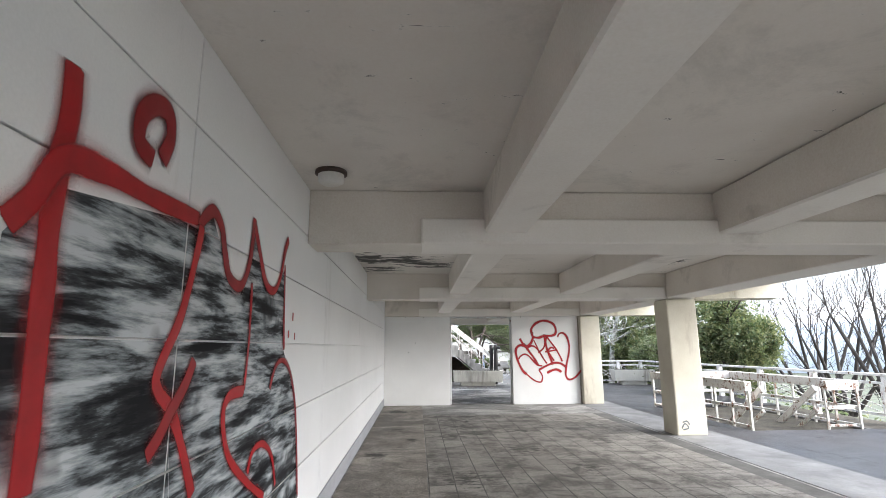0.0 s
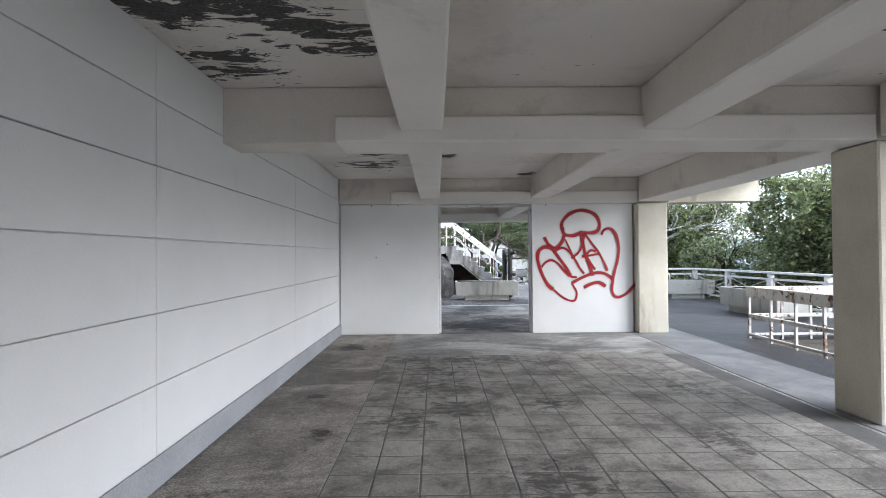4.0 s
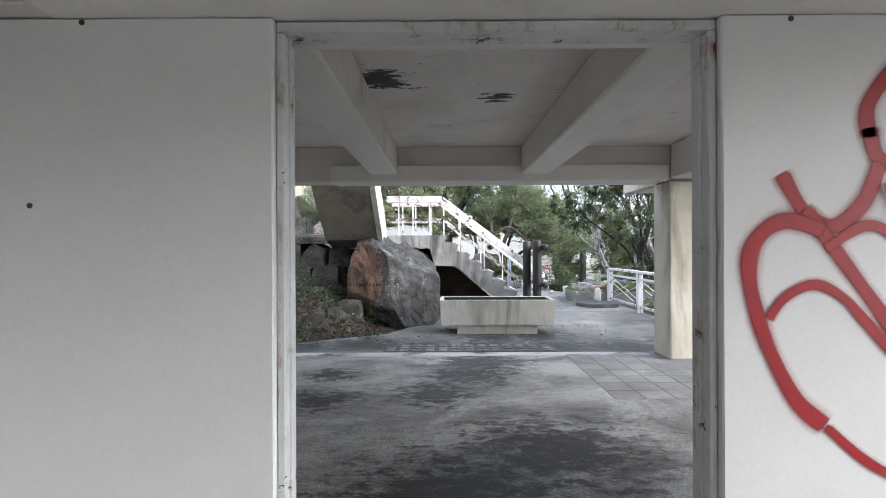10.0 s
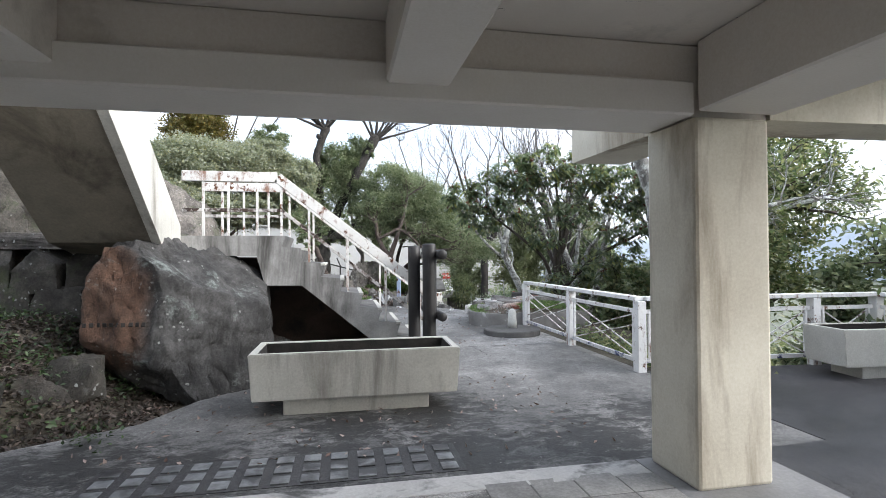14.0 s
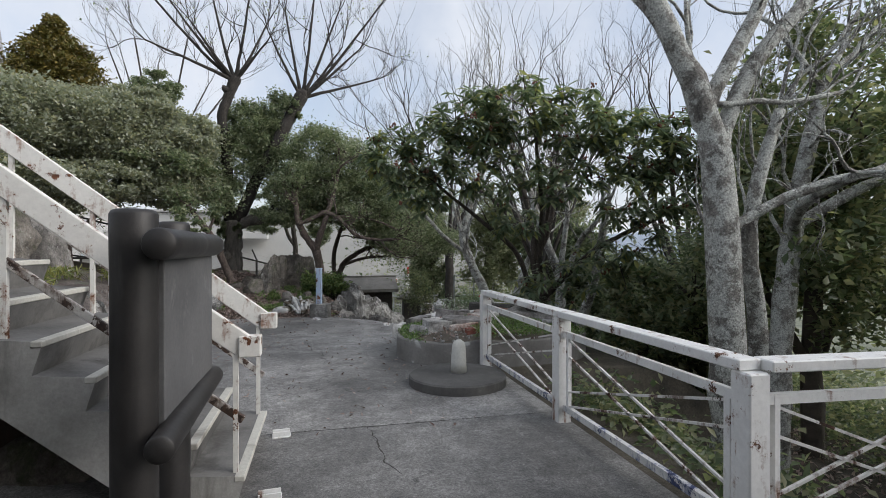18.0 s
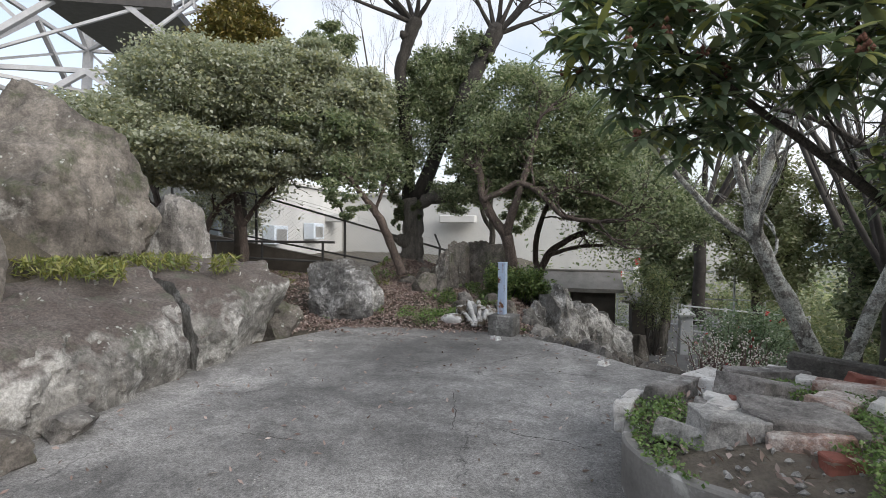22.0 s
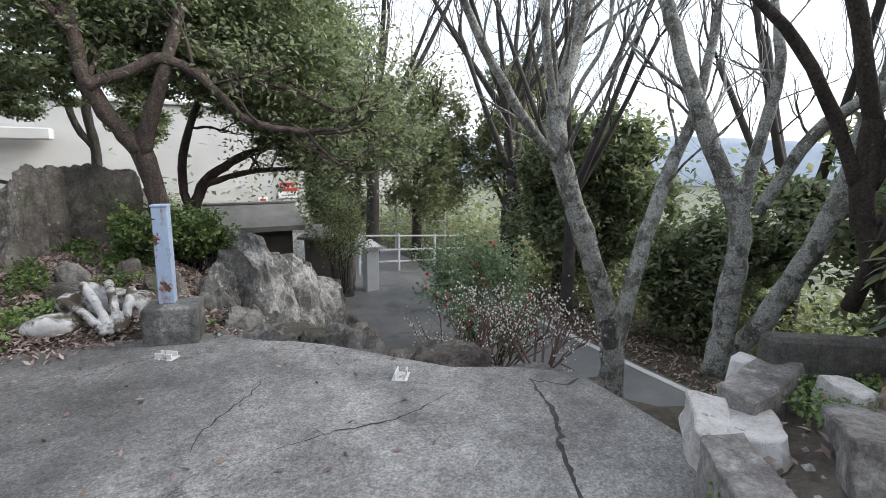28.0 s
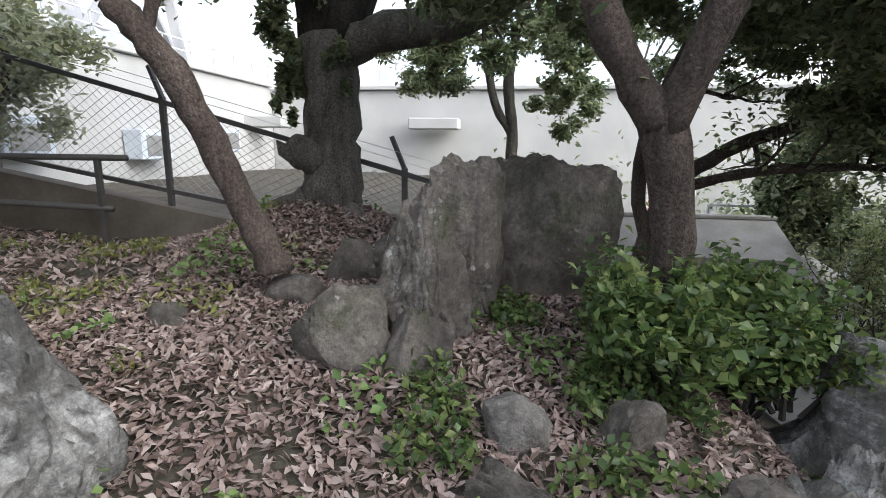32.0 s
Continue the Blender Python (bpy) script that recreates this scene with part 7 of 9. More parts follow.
far_tree(40, 9.9, 33.0, -1.3, 7.5, 0.12)


def evergreen(seed, x, y, z, w, h, leaves, n, label="dense dark evergreen beyond the terrace", leaf=(0.13, 0.07)):
    """A wooded mass: a stem, a few limbs and a crown of clumps."""
    rng = np.random.default_rng(seed)
    crowns = []
    for k in range(6):
        a = rng.uniform(0, 2 * math.pi)
        rr = rng.uniform(0.1, 0.6) * w
        crowns.append((x + rr * math.cos(a), y + rr * math.sin(a), z + h * rng.uniform(0.35, 0.85), w * 0.5, w * 0.5, h * 0.24, n // 6))
    return tree("tree", seed, [
        [(x, y, z - 0.6, 0.16), (x, y, z + h * 0.3, 0.13), (x + 0.1, y, z + h * 0.6, 0.09)],
        [(x, y, z + h * 0.2, 0.08), (x + w * 0.3, y, z + h * 0.45, 0.05)],
        [(x, y, z + h * 0.2, 0.08), (x - w * 0.3, y + 0.2, z + h * 0.42, 0.05)],
    ], 2, M_BARK, leaves, n // 5, leaf, 0.3, label, group="evergreens beyond the terrace", crowns=crowns)


evergreen(51, 11.2, 18.5, -1.2, 1.8, 5.0, L_DARK, 26000, "round evergreen shrub tree behind the terrace railing")
evergreen(52, 10.8, 25.8, -1.6, 2.4, 6.2, L_DARK, 18700)
evergreen(53, 11.8, 29.0, -2.0, 2.3, 5.2, L_GREEN, 17000)
evergreen(54, 11.2, 33.4, -1.6, 1.6, 3.6, L_GREEN, 15300)
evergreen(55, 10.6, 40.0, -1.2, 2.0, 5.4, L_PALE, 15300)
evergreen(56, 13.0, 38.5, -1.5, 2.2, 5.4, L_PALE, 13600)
evergreen(57, 13.5, 23.0, -2.6, 2.4, 6.0, L_GREEN, 13600)
evergreen(58, 9.8, 27.2, -1.8, 1.6, 3.0, L_DARK, 11900)
evergreen(60, 10.6, 22.4, -1.8, 1.7, 4.0, L_GREEN, 11900)
evergreen(61, 8.1, 40.0, -1.4, 0.8, 3.4, L_GREEN, 10200)
evergreen(65, 12.6, 21.0, -2.2, 2.4, 6.5, L_DARK, 11000)
evergreen(66, 11.2, 34.6, -1.7, 1.6, 3.7, L_GREEN, 16000, "dark dense evergreen beside the road")
evergreen(67, 11.4, 31.4, -1.9, 1.5, 2.9, L_GREEN, 16000, "dark dense evergreen beside the road")
evergreen(63, -4.5, 37.0, 0.5, 2.0, 4.2, L_BUSH, 8500, "grey-green evergreen by the ramp fence")
# conifer with a bronze crown
def conifer(seed, x, y, z, w, low, top):
    crowns = []
    for k in range(20):
        f = (k + 0.5) / 20
        rr = w * (0.45 + 0.55 * math.sin(math.pi * min(1.0, 0.15 + 0.85 * f))) * (1.0 if f < 0.75 else 1.0 - (f - 0.75) * 2.6)
        crowns.append((x, y, low + (top - low) * f, rr, rr, 0.4, 1700))
    tree("conifer", seed, [[(x, y, z, 0.16), (x, y, (low + top) * 0.5, 0.1), (x, y, top - 0.2, 0.03, 0)]], 1, M_BARK, L_CONIFER, 0, (0.12, 0.05), 0.2, "bronze-green clipped conifer behind the stair", crowns=crowns, twigs=False, clump=45)


conifer(71, -2.45, 34.4, 0.8, 1.2, 3.6, 6.9)


# ---- ramp wall, chain-link fence and handrail behind the mound ----
M_RAMP = mottled("brown_stained_concrete", (0.09, 0.075, 0.06), (0.17, 0.145, 0.12), 2.0, 40, 0.9, 0.5, 0.006)
M_WIRE = mottled("galvanised_wire", (0.3, 0.3, 0.29), (0.4, 0.4, 0.39), 8, 60, 0.5, 0.1, 0.002, metal=0.6)
M_PIPE = mottled("dark_pipe", (0.05, 0.047, 0.045), (0.09, 0.085, 0.08), 6, 50, 0.55, 0.2)


def ramp_top(x):
    return 0.84 - 0.17 * x


def fence_top(x):
    return 1.68 - 0.27 * x


bm = bmesh.new()
prof = [(-9.0, -0.2), (4.0, -0.2), (4.0, ramp_top(4.0) - 0.1), (-9.0, ramp_top(-9.0) - 0.1)]
lo = [bm.verts.new((x, 34.74, z)) for x, z in prof]
hi = [bm.verts.new((x, 34.92, z)) for x, z in prof]
bm.faces.new(lo), bm.faces.new(hi[::-1])
for i in range(4):
    bm.faces.new((lo[(i + 1) % 4], lo[i], hi[i], hi[(i + 1) % 4]))
bmesh.ops.recalc_face_normals(bm, faces=bm.faces[:])
tagged(part("ramp_wall", bm, M_RAMP), "low brown-stained concrete wall of a sloping ramp", "wall", "", "structure")
link = thing("chain_link_fence", (0, 34.83, 0), 0, "sloping dark chain-link fence on the ramp wall", "fence")
for x in (-6.8, -4.6, -2.3, -0.05, 2.2, 3.9):
    part("post", beam_bm((x, 0, ramp_top(x) - 0.14), (x, 0, fence_top(x) + 0.05), 0.05, 0.05, 0.005), M_PIPE, link)
    part("post_arm", beam_bm((x, 0, fence_top(x) + 0.04), (x - 0.12, 0.02, fence_top(x) + 0.32), 0.035, 0.035), M_PIPE, link)
for off, r in ((0, 0.022), (-0.72, 0.02)):
    part("rail", beam_bm((-9.0, 0, (fence_top(-9.0) if off == 0 else ramp_top(-9.0) + 0.04)), (4.0, 0, (fence_top(4.0) if off == 0 else ramp_top(4.0) + 0.04)), r * 2, r * 2), M_PIPE, link)
wires = []
for k in range(-30, 150):
    x0 = -9.0 + k * 0.105
    for s in (1, -1):
        pts = []
        for j in range(2):
            x = x0 + (s * 1.0 if j else 0)
            pts.append(x)
        xa, xb = pts
        za, zb = ramp_top(xa) + 0.05, fence_top(xb) - 0.02
        if min(xa, xb) > -9 and max(xa, xb) < 4:
            wires.append([(Vector((xa, 0, za)), 0.003), (Vector((xb, 0, zb)), 0.003)])
v, f = tube_mesh(wires)
tagged(mesh_object("wire_mesh", v, f, M_WIRE, link), "", "", "", "stuff")
barb = [[(Vector((-9.0, -0.1 * k + 0.0, fence_top(-9.0) + 0.1 + 0.08 * k)), 0.0028), (Vector((4.0, -0.1 * k, fence_top(4.0) + 0.1 + 0.08 * k)), 0.0028)] for k in (0, 1)]
v, f = tube_mesh(barb)
mesh_object("barbed_wire", v, f, M_WIRE, link)
hr = thing("pipe_handrail", (0, 34.4, 0), 0, "dark steel pipe handrail beside the ramp", "handrail")
for z, x0 in ((1.2, -4.5), (0.88, -4.5)):
    v, f = tube_mesh([[(Vector((x0, 0, z)), 0.028), (Vector((-0.12 if z > 1 else -0.3, 0, z + (0.0 if z > 1 else -0.12))), 0.028)]], 10)
    mesh_object("pipe", v, f, M_PIPE, hr, True)
for x in (-4.2, -3.1, -1.9, -0.4):
    part("post", beam_bm((x, 0, 0.3), (x, 0, 1.19), 0.045, 0.045, 0.004), M_PIPE, hr)

# ---- long white building beyond the fence ----
M_FACADE = mottled("white_render", (0.38, 0.385, 0.38), (0.49, 0.49, 0.48), 0.5, 40, 0.75, 0.1, 0.003, (0.33, 0.33, 0.32), (0.6, 0.9), 0.8, True)
M_PALE_BLUE = mottled("pale_blue_metal", (0.5, 0.56, 0.64), (0.58, 0.64, 0.7), 3, 40, 0.5, 0.1)
house = thing("white_building", (0, 0, 0), 0, "long low white building with flat roof and roof plant", "building")
part("wall", box_bm(-14, -6.4, 34, 54, -1.5, 3.45, 0.02), M_FACADE, house)
part("wall", box_bm(-6.38, 16, 50, 58, -1.5, 3.35, 0.02), M_FACADE, house)
part("eave", box_bm(-14.1, -6.25, 33.9, 49.9, 3.46, 3.62, 0.02), M_FACADE, house)
part("eave", box_bm(-6.2, 16.1, 49.8, 58, 3.36, 3.5, 0.02), M_FACADE, house)
for k, y in enumerate((36.0, 39.0, 42.5, 46.0)):
    u = thing("vent_unit", (-6.1, y, 0.9 + 0.15 * (k % 2)), 0, "pale blue metal wall unit on the white facade", "air unit", "wall units")
    part("casing", box_bm(-0.28, 0.25, -0.55, 0.55, 0.0, 0.75, 0.03), M_PALE_BLUE, u)
    part("grille", box_bm(0.252, 0.27, -0.4, 0.4, 0.1, 0.6, 0.005), M_WIRE, u)
for x, y in ((-5.9, 48.6), (0.2, 49.6)):
    a = thing("awning", (x, y, 1.9), 0, "white metal awning over a door", "awning", "awnings")
    part("hood", box_bm(-0.9, 0.9, -0.8, 0.15, 0.0, 0.4, 0.04), M_FACADE, a)
roofr = thing("roof_railing", (0, 0, 3.62), 0, "pale steel roof railing on the white building", "railing")
M_PALE_STEEL = mottled("pale_grey_steel", (0.5, 0.52, 0.54), (0.6, 0.62, 0.64), 4, 40, 0.5, 0.1)
for z in (0.3, 0.6):
    part("rail", beam_bm((-6.4, 34, z), (-6.4, 49.9, z), 0.04, 0.04), M_PALE_STEEL, roofr)
for k in range(14):
    part("post", beam_bm((-6.4, 34.2 + 1.2 * k, 0), (-6.4, 34.2 + 1.2 * k, 0.62), 0.04, 0.04), M_PALE_STEEL, roofr)
for k, (x, y, w, h) in enumerate(((-8, 37, 1.0, 0.9), (-7.6, 41, 0.6, 1.3), (-8.2, 45, 1.2, 0.8), (-2, 53, 1.4, 0.9), (3, 54, 1.0, 1.1))):
    u = thing("roof_unit", (x, y, 3.5 if x > -6 else 3.62), 0, "grey roof plant box on the flat roof", "roof unit", "roof units")
    part("casing", box_bm(-w / 2, w / 2, -w / 2, w / 2, 0, h, 0.04), M_PALE_STEEL, u)
    part("duct", lathe_bm([(0, h), (0.15, h), (0.15, h + 0.35), (0.2, h + 0.36), (0.2, h + 0.42), (0, h + 0.44)], 16), M_PALE_STEEL, u)

# notices on the white wall
M_RED = mottled("red_enamel", (0.42, 0.03, 0.03), (0.5, 0.04, 0.04), 3, 40, 0.4, 0.05)
M_SIGN_WHITE = mottled("white_enamel", (0.75, 0.75, 0.75), (0.8, 0.8, 0.8), 3, 40, 0.4, 0.05)
M_INK = mottled("grey_print", (0.2, 0.22, 0.25), (0.26, 0.28, 0.3), 3, 40, 0.6, 0.05)


def lettering(body, size, at, mat, parent, name="lettering"):
    cu = bpy.data.curves.new(name, "FONT")
    cu.body, cu.size, cu.align_x, cu.align_y, cu.extrude = body, size, "CENTER", "CENTER", 0.002
    me = bpy.data.meshes.new_from_object(new("type_mould", cu))
    mould = bpy.data.objects["type_mould"]
    bpy.data.objects.remove(mould)
    me.materials.append(mat)
    ob = new(name, me)
    ob.parent = parent
    ob.matrix_basis = pose(*at, 90)
    return ob


sign = thing("warning_sign", (9.25, 49.96, -0.95), 0, "white notice board with a red lettered header", "sign")
part("board", box_bm(-0.44, 0.4, -0.02, 0.0, 0.0, 0.82, 0.004), M_SIGN_WHITE, sign)
part("header", box_bm(-0.36, 0.4, -0.03, -0.021, 0.84, 1.22, 0.004), M_RED, sign)
lettering("\u706b\u6c17\u53b3\u7981", 0.18, (0.02, -0.034, 1.03), M_SIGN_WHITE, sign)
for k, (w, z) in enumerate(((0.62, 0.64), (0.3, 0.5), (0.7, 0.36), (0.66, 0.24), (0.5, 0.12))):
    part("text_bar", box_bm(-w / 2, w / 2, -0.026, -0.0205, z, z + 0.05), M_INK, sign)
notice = thing("notice_plate", (8.15, 49.96, -1.0), 0, "narrow white notice with red print", "sign")
part("board", box_bm(-0.2, 0.2, -0.02, 0.0, 0.0, 0.66, 0.004), M_SIGN_WHITE, notice)
for k in range(4):
    part("text_bar", box_bm(-0.12, 0.12, -0.026, -0.0205, 0.08 + 0.14 * k, 0.17 + 0.14 * k), M_RED, notice)

# ---- lattice tower far behind ----
M_TOWER = mottled("weathered_tower_steel", (0.28, 0.285, 0.3), (0.42, 0.425, 0.44), 0.8, 20, 0.6, 0.1)
tower = thing("lattice_tower", (-17.0, 47.8, 0.30 - 1.4), 20, "grey-white steel lattice tower far behind the trees", "tower")
HB, HT, TH = 6.6, 3.2, 30.0
def tower_half(z):
    return HB + (HT - HB) * z / TH
for sx in (-1, 1):
    for sy in (-1, 1):
        part("leg", beam_bm((HB * sx, HB * sy, -1), (HT * sx, HT * sy, TH), 0.42, 0.42), M_TOWER, tower)
for k in range(7):
    z0, z1 = 1 + 4.2 * k, 5.2 + 4.2 * k
    w0, w1 = tower_half(z0), tower_half(z1)
    for s in (-1, 1):
        for d in (-1, 1):
            part("brace", beam_bm((-d * w0, s * w0, z0), (0, s * w1, z1), 0.24, 0.24), M_TOWER, tower)
            part("brace", beam_bm((s * w0, -d * w0, z0), (s * w1, 0, z1), 0.24, 0.24), M_TOWER, tower)
            part("brace", beam_bm((-d * w0 * 0.5, s * (w0 + w1) / 2, (z0 + z1) / 2), (-d * w1, s * w1, z1), 0.14, 0.14), M_TOWER, tower)
        part("girt", beam_bm((-w1, s * w1, z1), (w1, s * w1, z1), 0.2, 0.2), M_TOWER, tower)
        part("girt", beam_bm((s * w1, -w1, z1), (s * w1, w1, z1), 0.2, 0.2), M_TOWER, tower)
for k in range(3):
    z = 9.4 + 4.2 * k
    w = tower_half(z)
    for s in (-1, 1):
        part("plan_brace", beam_bm((-w, -s * w, z), (w, s * w, z), 0.16, 0.16), M_TOWER, tower)
        part("hip_brace", beam_bm((s * w, -w, z), (s * tower_half(z + 4.2), tower_half(z + 4.2), z + 4.2), 0.12, 0.12), M_TOWER, tower)
        part("hip_brace", beam_bm((-w, s * w, z), (tower_half(z + 4.2), s * tower_half(z + 4.2), z + 4.2), 0.12, 0.12), M_TOWER, tower)
part("deck", box_bm(-2.0, 3.4, -5.4, 3.0, 12.4, 12.8), M_DARK_STEEL, tower)
for k in range(12):
    part("deck_rail_post", beam_bm((0.3 + k * 0.45, -5.3, 12.5), (0.3 + k * 0.45, -5.3, 13.6), 0.06, 0.06), M_TOWER, tower)
part("deck_rail", beam_bm((0.3, -5.3, 13.6), (5.3, -5.3, 13.6), 0.08, 0.08), M_TOWER, tower)

# ---- hut, lantern pillar, road and gate on the lower path ----
M_HUT = mottled("dark_weathered_wood", (0.05, 0.045, 0.04), (0.1, 0.09, 0.08), 4, 40, 0.9, 0.4)
M_HUTROOF = mottled("grey_sheet_roof", (0.17, 0.165, 0.155), (0.27, 0.26, 0.25), 3, 40, 0.8, 0.3)
hut = thing("small_hut", (5.62, 37.3, -1.58), 0, "small dark wooden hut with a low grey roof", "hut")
part("body", box_bm(-0.42, 0.62, -0.45, 0.45, 0.08, 1.58, 0.01), M_HUT, hut)
part("door", box_bm(-0.1, 0.45, -0.464, -0.452, 0.1, 1.45, 0.003), M_HUT, hut)
bm = bmesh.new()
prof = [(-0.78, 1.585), (0.78, 1.585), (0.78, 1.68), (0.0, 2.06), (-0.78, 1.68)]
lo = [bm.verts.new((-1.25, y, z)) for y, z in prof]
hi = [bm.verts.new((0.78, y, z)) for y, z in prof]
bm.faces.new(lo[::-1]), bm.faces.new(hi)
for i in range(5):
    bm.faces.new((lo[i], lo[(i + 1) % 5], hi[(i + 1) % 5], hi[i]))
bmesh.ops.recalc_face_normals(bm, faces=bm.faces[:])
part("roof", bm, M_HUTROOF, hut)
part("ridge", box_bm(-1.27, 0.8, -0.06, 0.06, 2.04, 2.09, 0.01), M_HUTROOF, hut)
hut2 = thing("stone_lantern_box", (7.0, 37.6, -1.45), 0, "small grey box shrine with a pitched roof", "shrine box")
part("body", box_bm(-0.28, 0.28, -0.25, 0.25, -0.05, 1.1, 0.01), M_HUT, hut2)
part("roof", lathe_bm([(0, 1.1), (0.5, 1.1), (0.5, 1.15), (0.08, 1.4), (0, 1.4)], 4), M_HUTROOF, hut2)
lan = thing("white_pillar", (7.85, 36.8, -1.5), 0, "white concrete gate pillar with a pyramid cap", "pillar")
M_PILLAR = mottled("white_pillar_paint", (0.6, 0.61, 0.62), (0.7, 0.71, 0.72), 4, 50, 0.7, 0.2)
part("shaft", box_bm(-0.14, 0.14, -0.14, 0.14, 0.0, 0.98, 0.012), M_PILLAR, lan)
cap = part("cap", lathe_bm([(0, 0.98), (0.26, 0.98), (0.27, 1.03), (0.04, 1.17), (0, 1.18)], 4), M_PILLAR, lan)
cap.matrix_basis = pose(0, 0, 0, 0, 0, 45)
gate = thing("pipe_gate", (8.7, 38.2, -1.45), 6, "pale steel pipe gate across the path", "gate")
for z in (0.25, 0.55, 0.9):
    part("rail", beam_bm((-0.6, 0, z + 0.1), (2.6, 0, z - 0.15), 0.035, 0.035), M_PALE_STEEL, gate)
for x in (-0.6, 0.5, 1.6, 2.6):
    part("post", beam_bm((x, 0, -0.05), (x, 0, 1.0 - 0.08 * x), 0.05, 0.05), M_PALE_STEEL, gate)
M_ASPHALT = mottled("worn_grey_path", (0.13, 0.13, 0.132), (0.22, 0.218, 0.215), 1.2, 80, 0.85, 0.4, 0.006, (0.1, 0.095, 0.09), (0.55, 0.7), 1.5)
M_LINE = mottled("road_paint", (0.6, 0.6, 0.58), (0.7, 0.7, 0.68), 6, 60, 0.7, 0.2)
ROAD = [(7.4, 22.0), (9.2, 22.0), (9.35, 27.0), (9.55, 31.0), (9.85, 34.5), (10.0, 38.0), (10.6, 46.0), (7.0, 46.0), (6.2, 40.0), (5.9, 36.0), (6.2, 33.8), (6.9, 32.4), (7.3, 30.0)]
slab("road", ROAD, -1.9, -1.43, M_ASPHALT, "worn grey concrete path below the terrace", "road")
slab("road_line", [(9.05, 22.0), (9.15, 22.0), (9.3, 27.0), (9.5, 31.0), (9.8, 34.5), (9.7, 34.5), (9.4, 31.0), (9.2, 27.0)], -1.43, -1.424, M_LINE, "white painted line along the road edge", "road line")
mesh_fence = thing("wire_fence", (7.2, 40.6, -1.45), 0, "grey wire fence with pipe frame behind the path", "fence")
for k in range(7):
    part("post", beam_bm((-0.4 + 0.85 * k, 0.0, -0.05), (-0.4 + 0.85 * k, 0.0, 1.75), 0.05, 0.05), M_PALE_STEEL, mesh_fence)
for z in (0.08, 0.9, 1.74):
    part("rail", beam_bm((-0.4, 0.0, z), (4.7, 0.0, z), 0.04, 0.04), M_PALE_STEEL, mesh_fence)
v, f = tube_mesh([[(Vector((-0.4 + 0.14 * k, 0, 0.08)), 0.004), (Vector((-0.4 + 0.14 * k, 0, 1.74)), 0.004)] for k in range(37)])
tagged(mesh_object("wire_mesh", v, f, M_WIRE, mesh_fence), "", "", "", "stuff")

# ---- bushes ----
M_TWIG_PINK = mottled("purplish_brown_twigs", (0.1, 0.062, 0.058), (0.21, 0.145, 0.13), 6, 50, 0.8, 0.2)


def bush(seed, x, y, z, w, h, leaves, n, label, leaf=(0.06, 0.035), extra=None, twig=True):
    rng = np.random.default_rng(seed)
    b = thing("bush", (x, y, z), 0, label, "bush")
    paths, tips = [], []
    for k in range(9):
        a = rng.uniform(0, 2 * math.pi)
        grow(rng, (0.05 * math.cos(a), 0.05 * math.sin(a), -0.05), (math.cos(a) * w / h * 0.8, math.sin(a) * w / h * 0.8, 1.0), h * 0.5, 0.014, 2, 0.6, 0.12, 3, 0.6, 0.15, paths, tips, 4)
    v, f = tube_mesh(paths)
    mesh_object("branchwork", v, f, M_TWIG if n else M_TWIG_PINK, b)
    t = np.array([list(q) for q in tips])
    if n:
        c = t[rng.integers(0, len(t), n)] + rng.normal(0, 0.09 * w, (n, 3))
        c[:, 2] = np.maximum(c[:, 2], 0.02)
        leaf_mesh("foliage", c, leaf[0], leaf[1], leaves, b, rng)
    if extra:
        mat, num, size, nm = extra
        c = t[rng.integers(0, len(t), num)] + rng.normal(0, 0.05 * w, (num, 3))
        vs, fs = [], []
        for q in c:
            o = len(vs)
            for d in ((1, 0, 0), (-1, 0, 0), (0, 1, 0), (0, -1, 0), (0, 0, 1), (0, 0, -1)):
                vs.append(Vector(q) + Vector(d) * size * rng.uniform(0.7, 1.2))
            fs += [tuple(o + i for i in q4) for q4 in ((0, 2, 4), (2, 1, 4), (1, 3, 4), (3, 0, 4), (2, 0, 5), (1, 2, 5), (3, 1, 5), (0, 3, 5))]
        tagged(mesh_object(nm, vs, fs, mat, b, True), "", "", "", "stuff")
    return b


L_CAMELLIA = leafy("glossy_camellia_leaves", [(0.11, 0.165, 0.1), (0.17, 0.235, 0.15), (0.26, 0.32, 0.23)], 0.3, 0.4)
L_IVY2 = leafy("shrub_green_leaves", [(0.06, 0.1, 0.04), (0.1, 0.16, 0.055), (0.15, 0.22, 0.075), (0.2, 0.24, 0.09)], 0.4, 0.35)
M_BLOSSOM = mottled("white_blossom", (0.6, 0.58, 0.52), (0.72, 0.7, 0.64), 20, 80, 0.8, 0.1)
bush(81, 6.5, 30.4, -0.44 - 0.2, 0.7, 1.15, L_DARK, 0, "bare twiggy shrub dotted with small white blossoms", extra=(M_BLOSSOM, 420, 0.011, "blossoms"))
bush(82, 6.65, 29.95, -0.37 - 0.1, 0.7, 0.95, L_DARK, 0, "bare twiggy shrub dotted with small white blossoms", extra=(M_BLOSSOM, 320, 0.011, "blossoms"))
bush(92, 6.6, 31.0, -0.57 - 0.3, 0.65, 1.1, L_DARK, 0, "bare twiggy shrub dotted with small white blossoms", extra=(M_BLOSSOM, 320, 0.011, "blossoms"))
bush(83, 7.85, 32.5, -1.25, 1.0, 1.75, L_CAMELLIA, 8000, "camellia bush with red flowers", extra=(M_RED, 46, 0.035, "flowers"))
bush(84, 7.5, 31.8, -1.25, 0.6, 1.1, L_CAMELLIA, 2000, "small camellia bush with red flowers", extra=(M_RED, 22, 0.032, "flowers"))
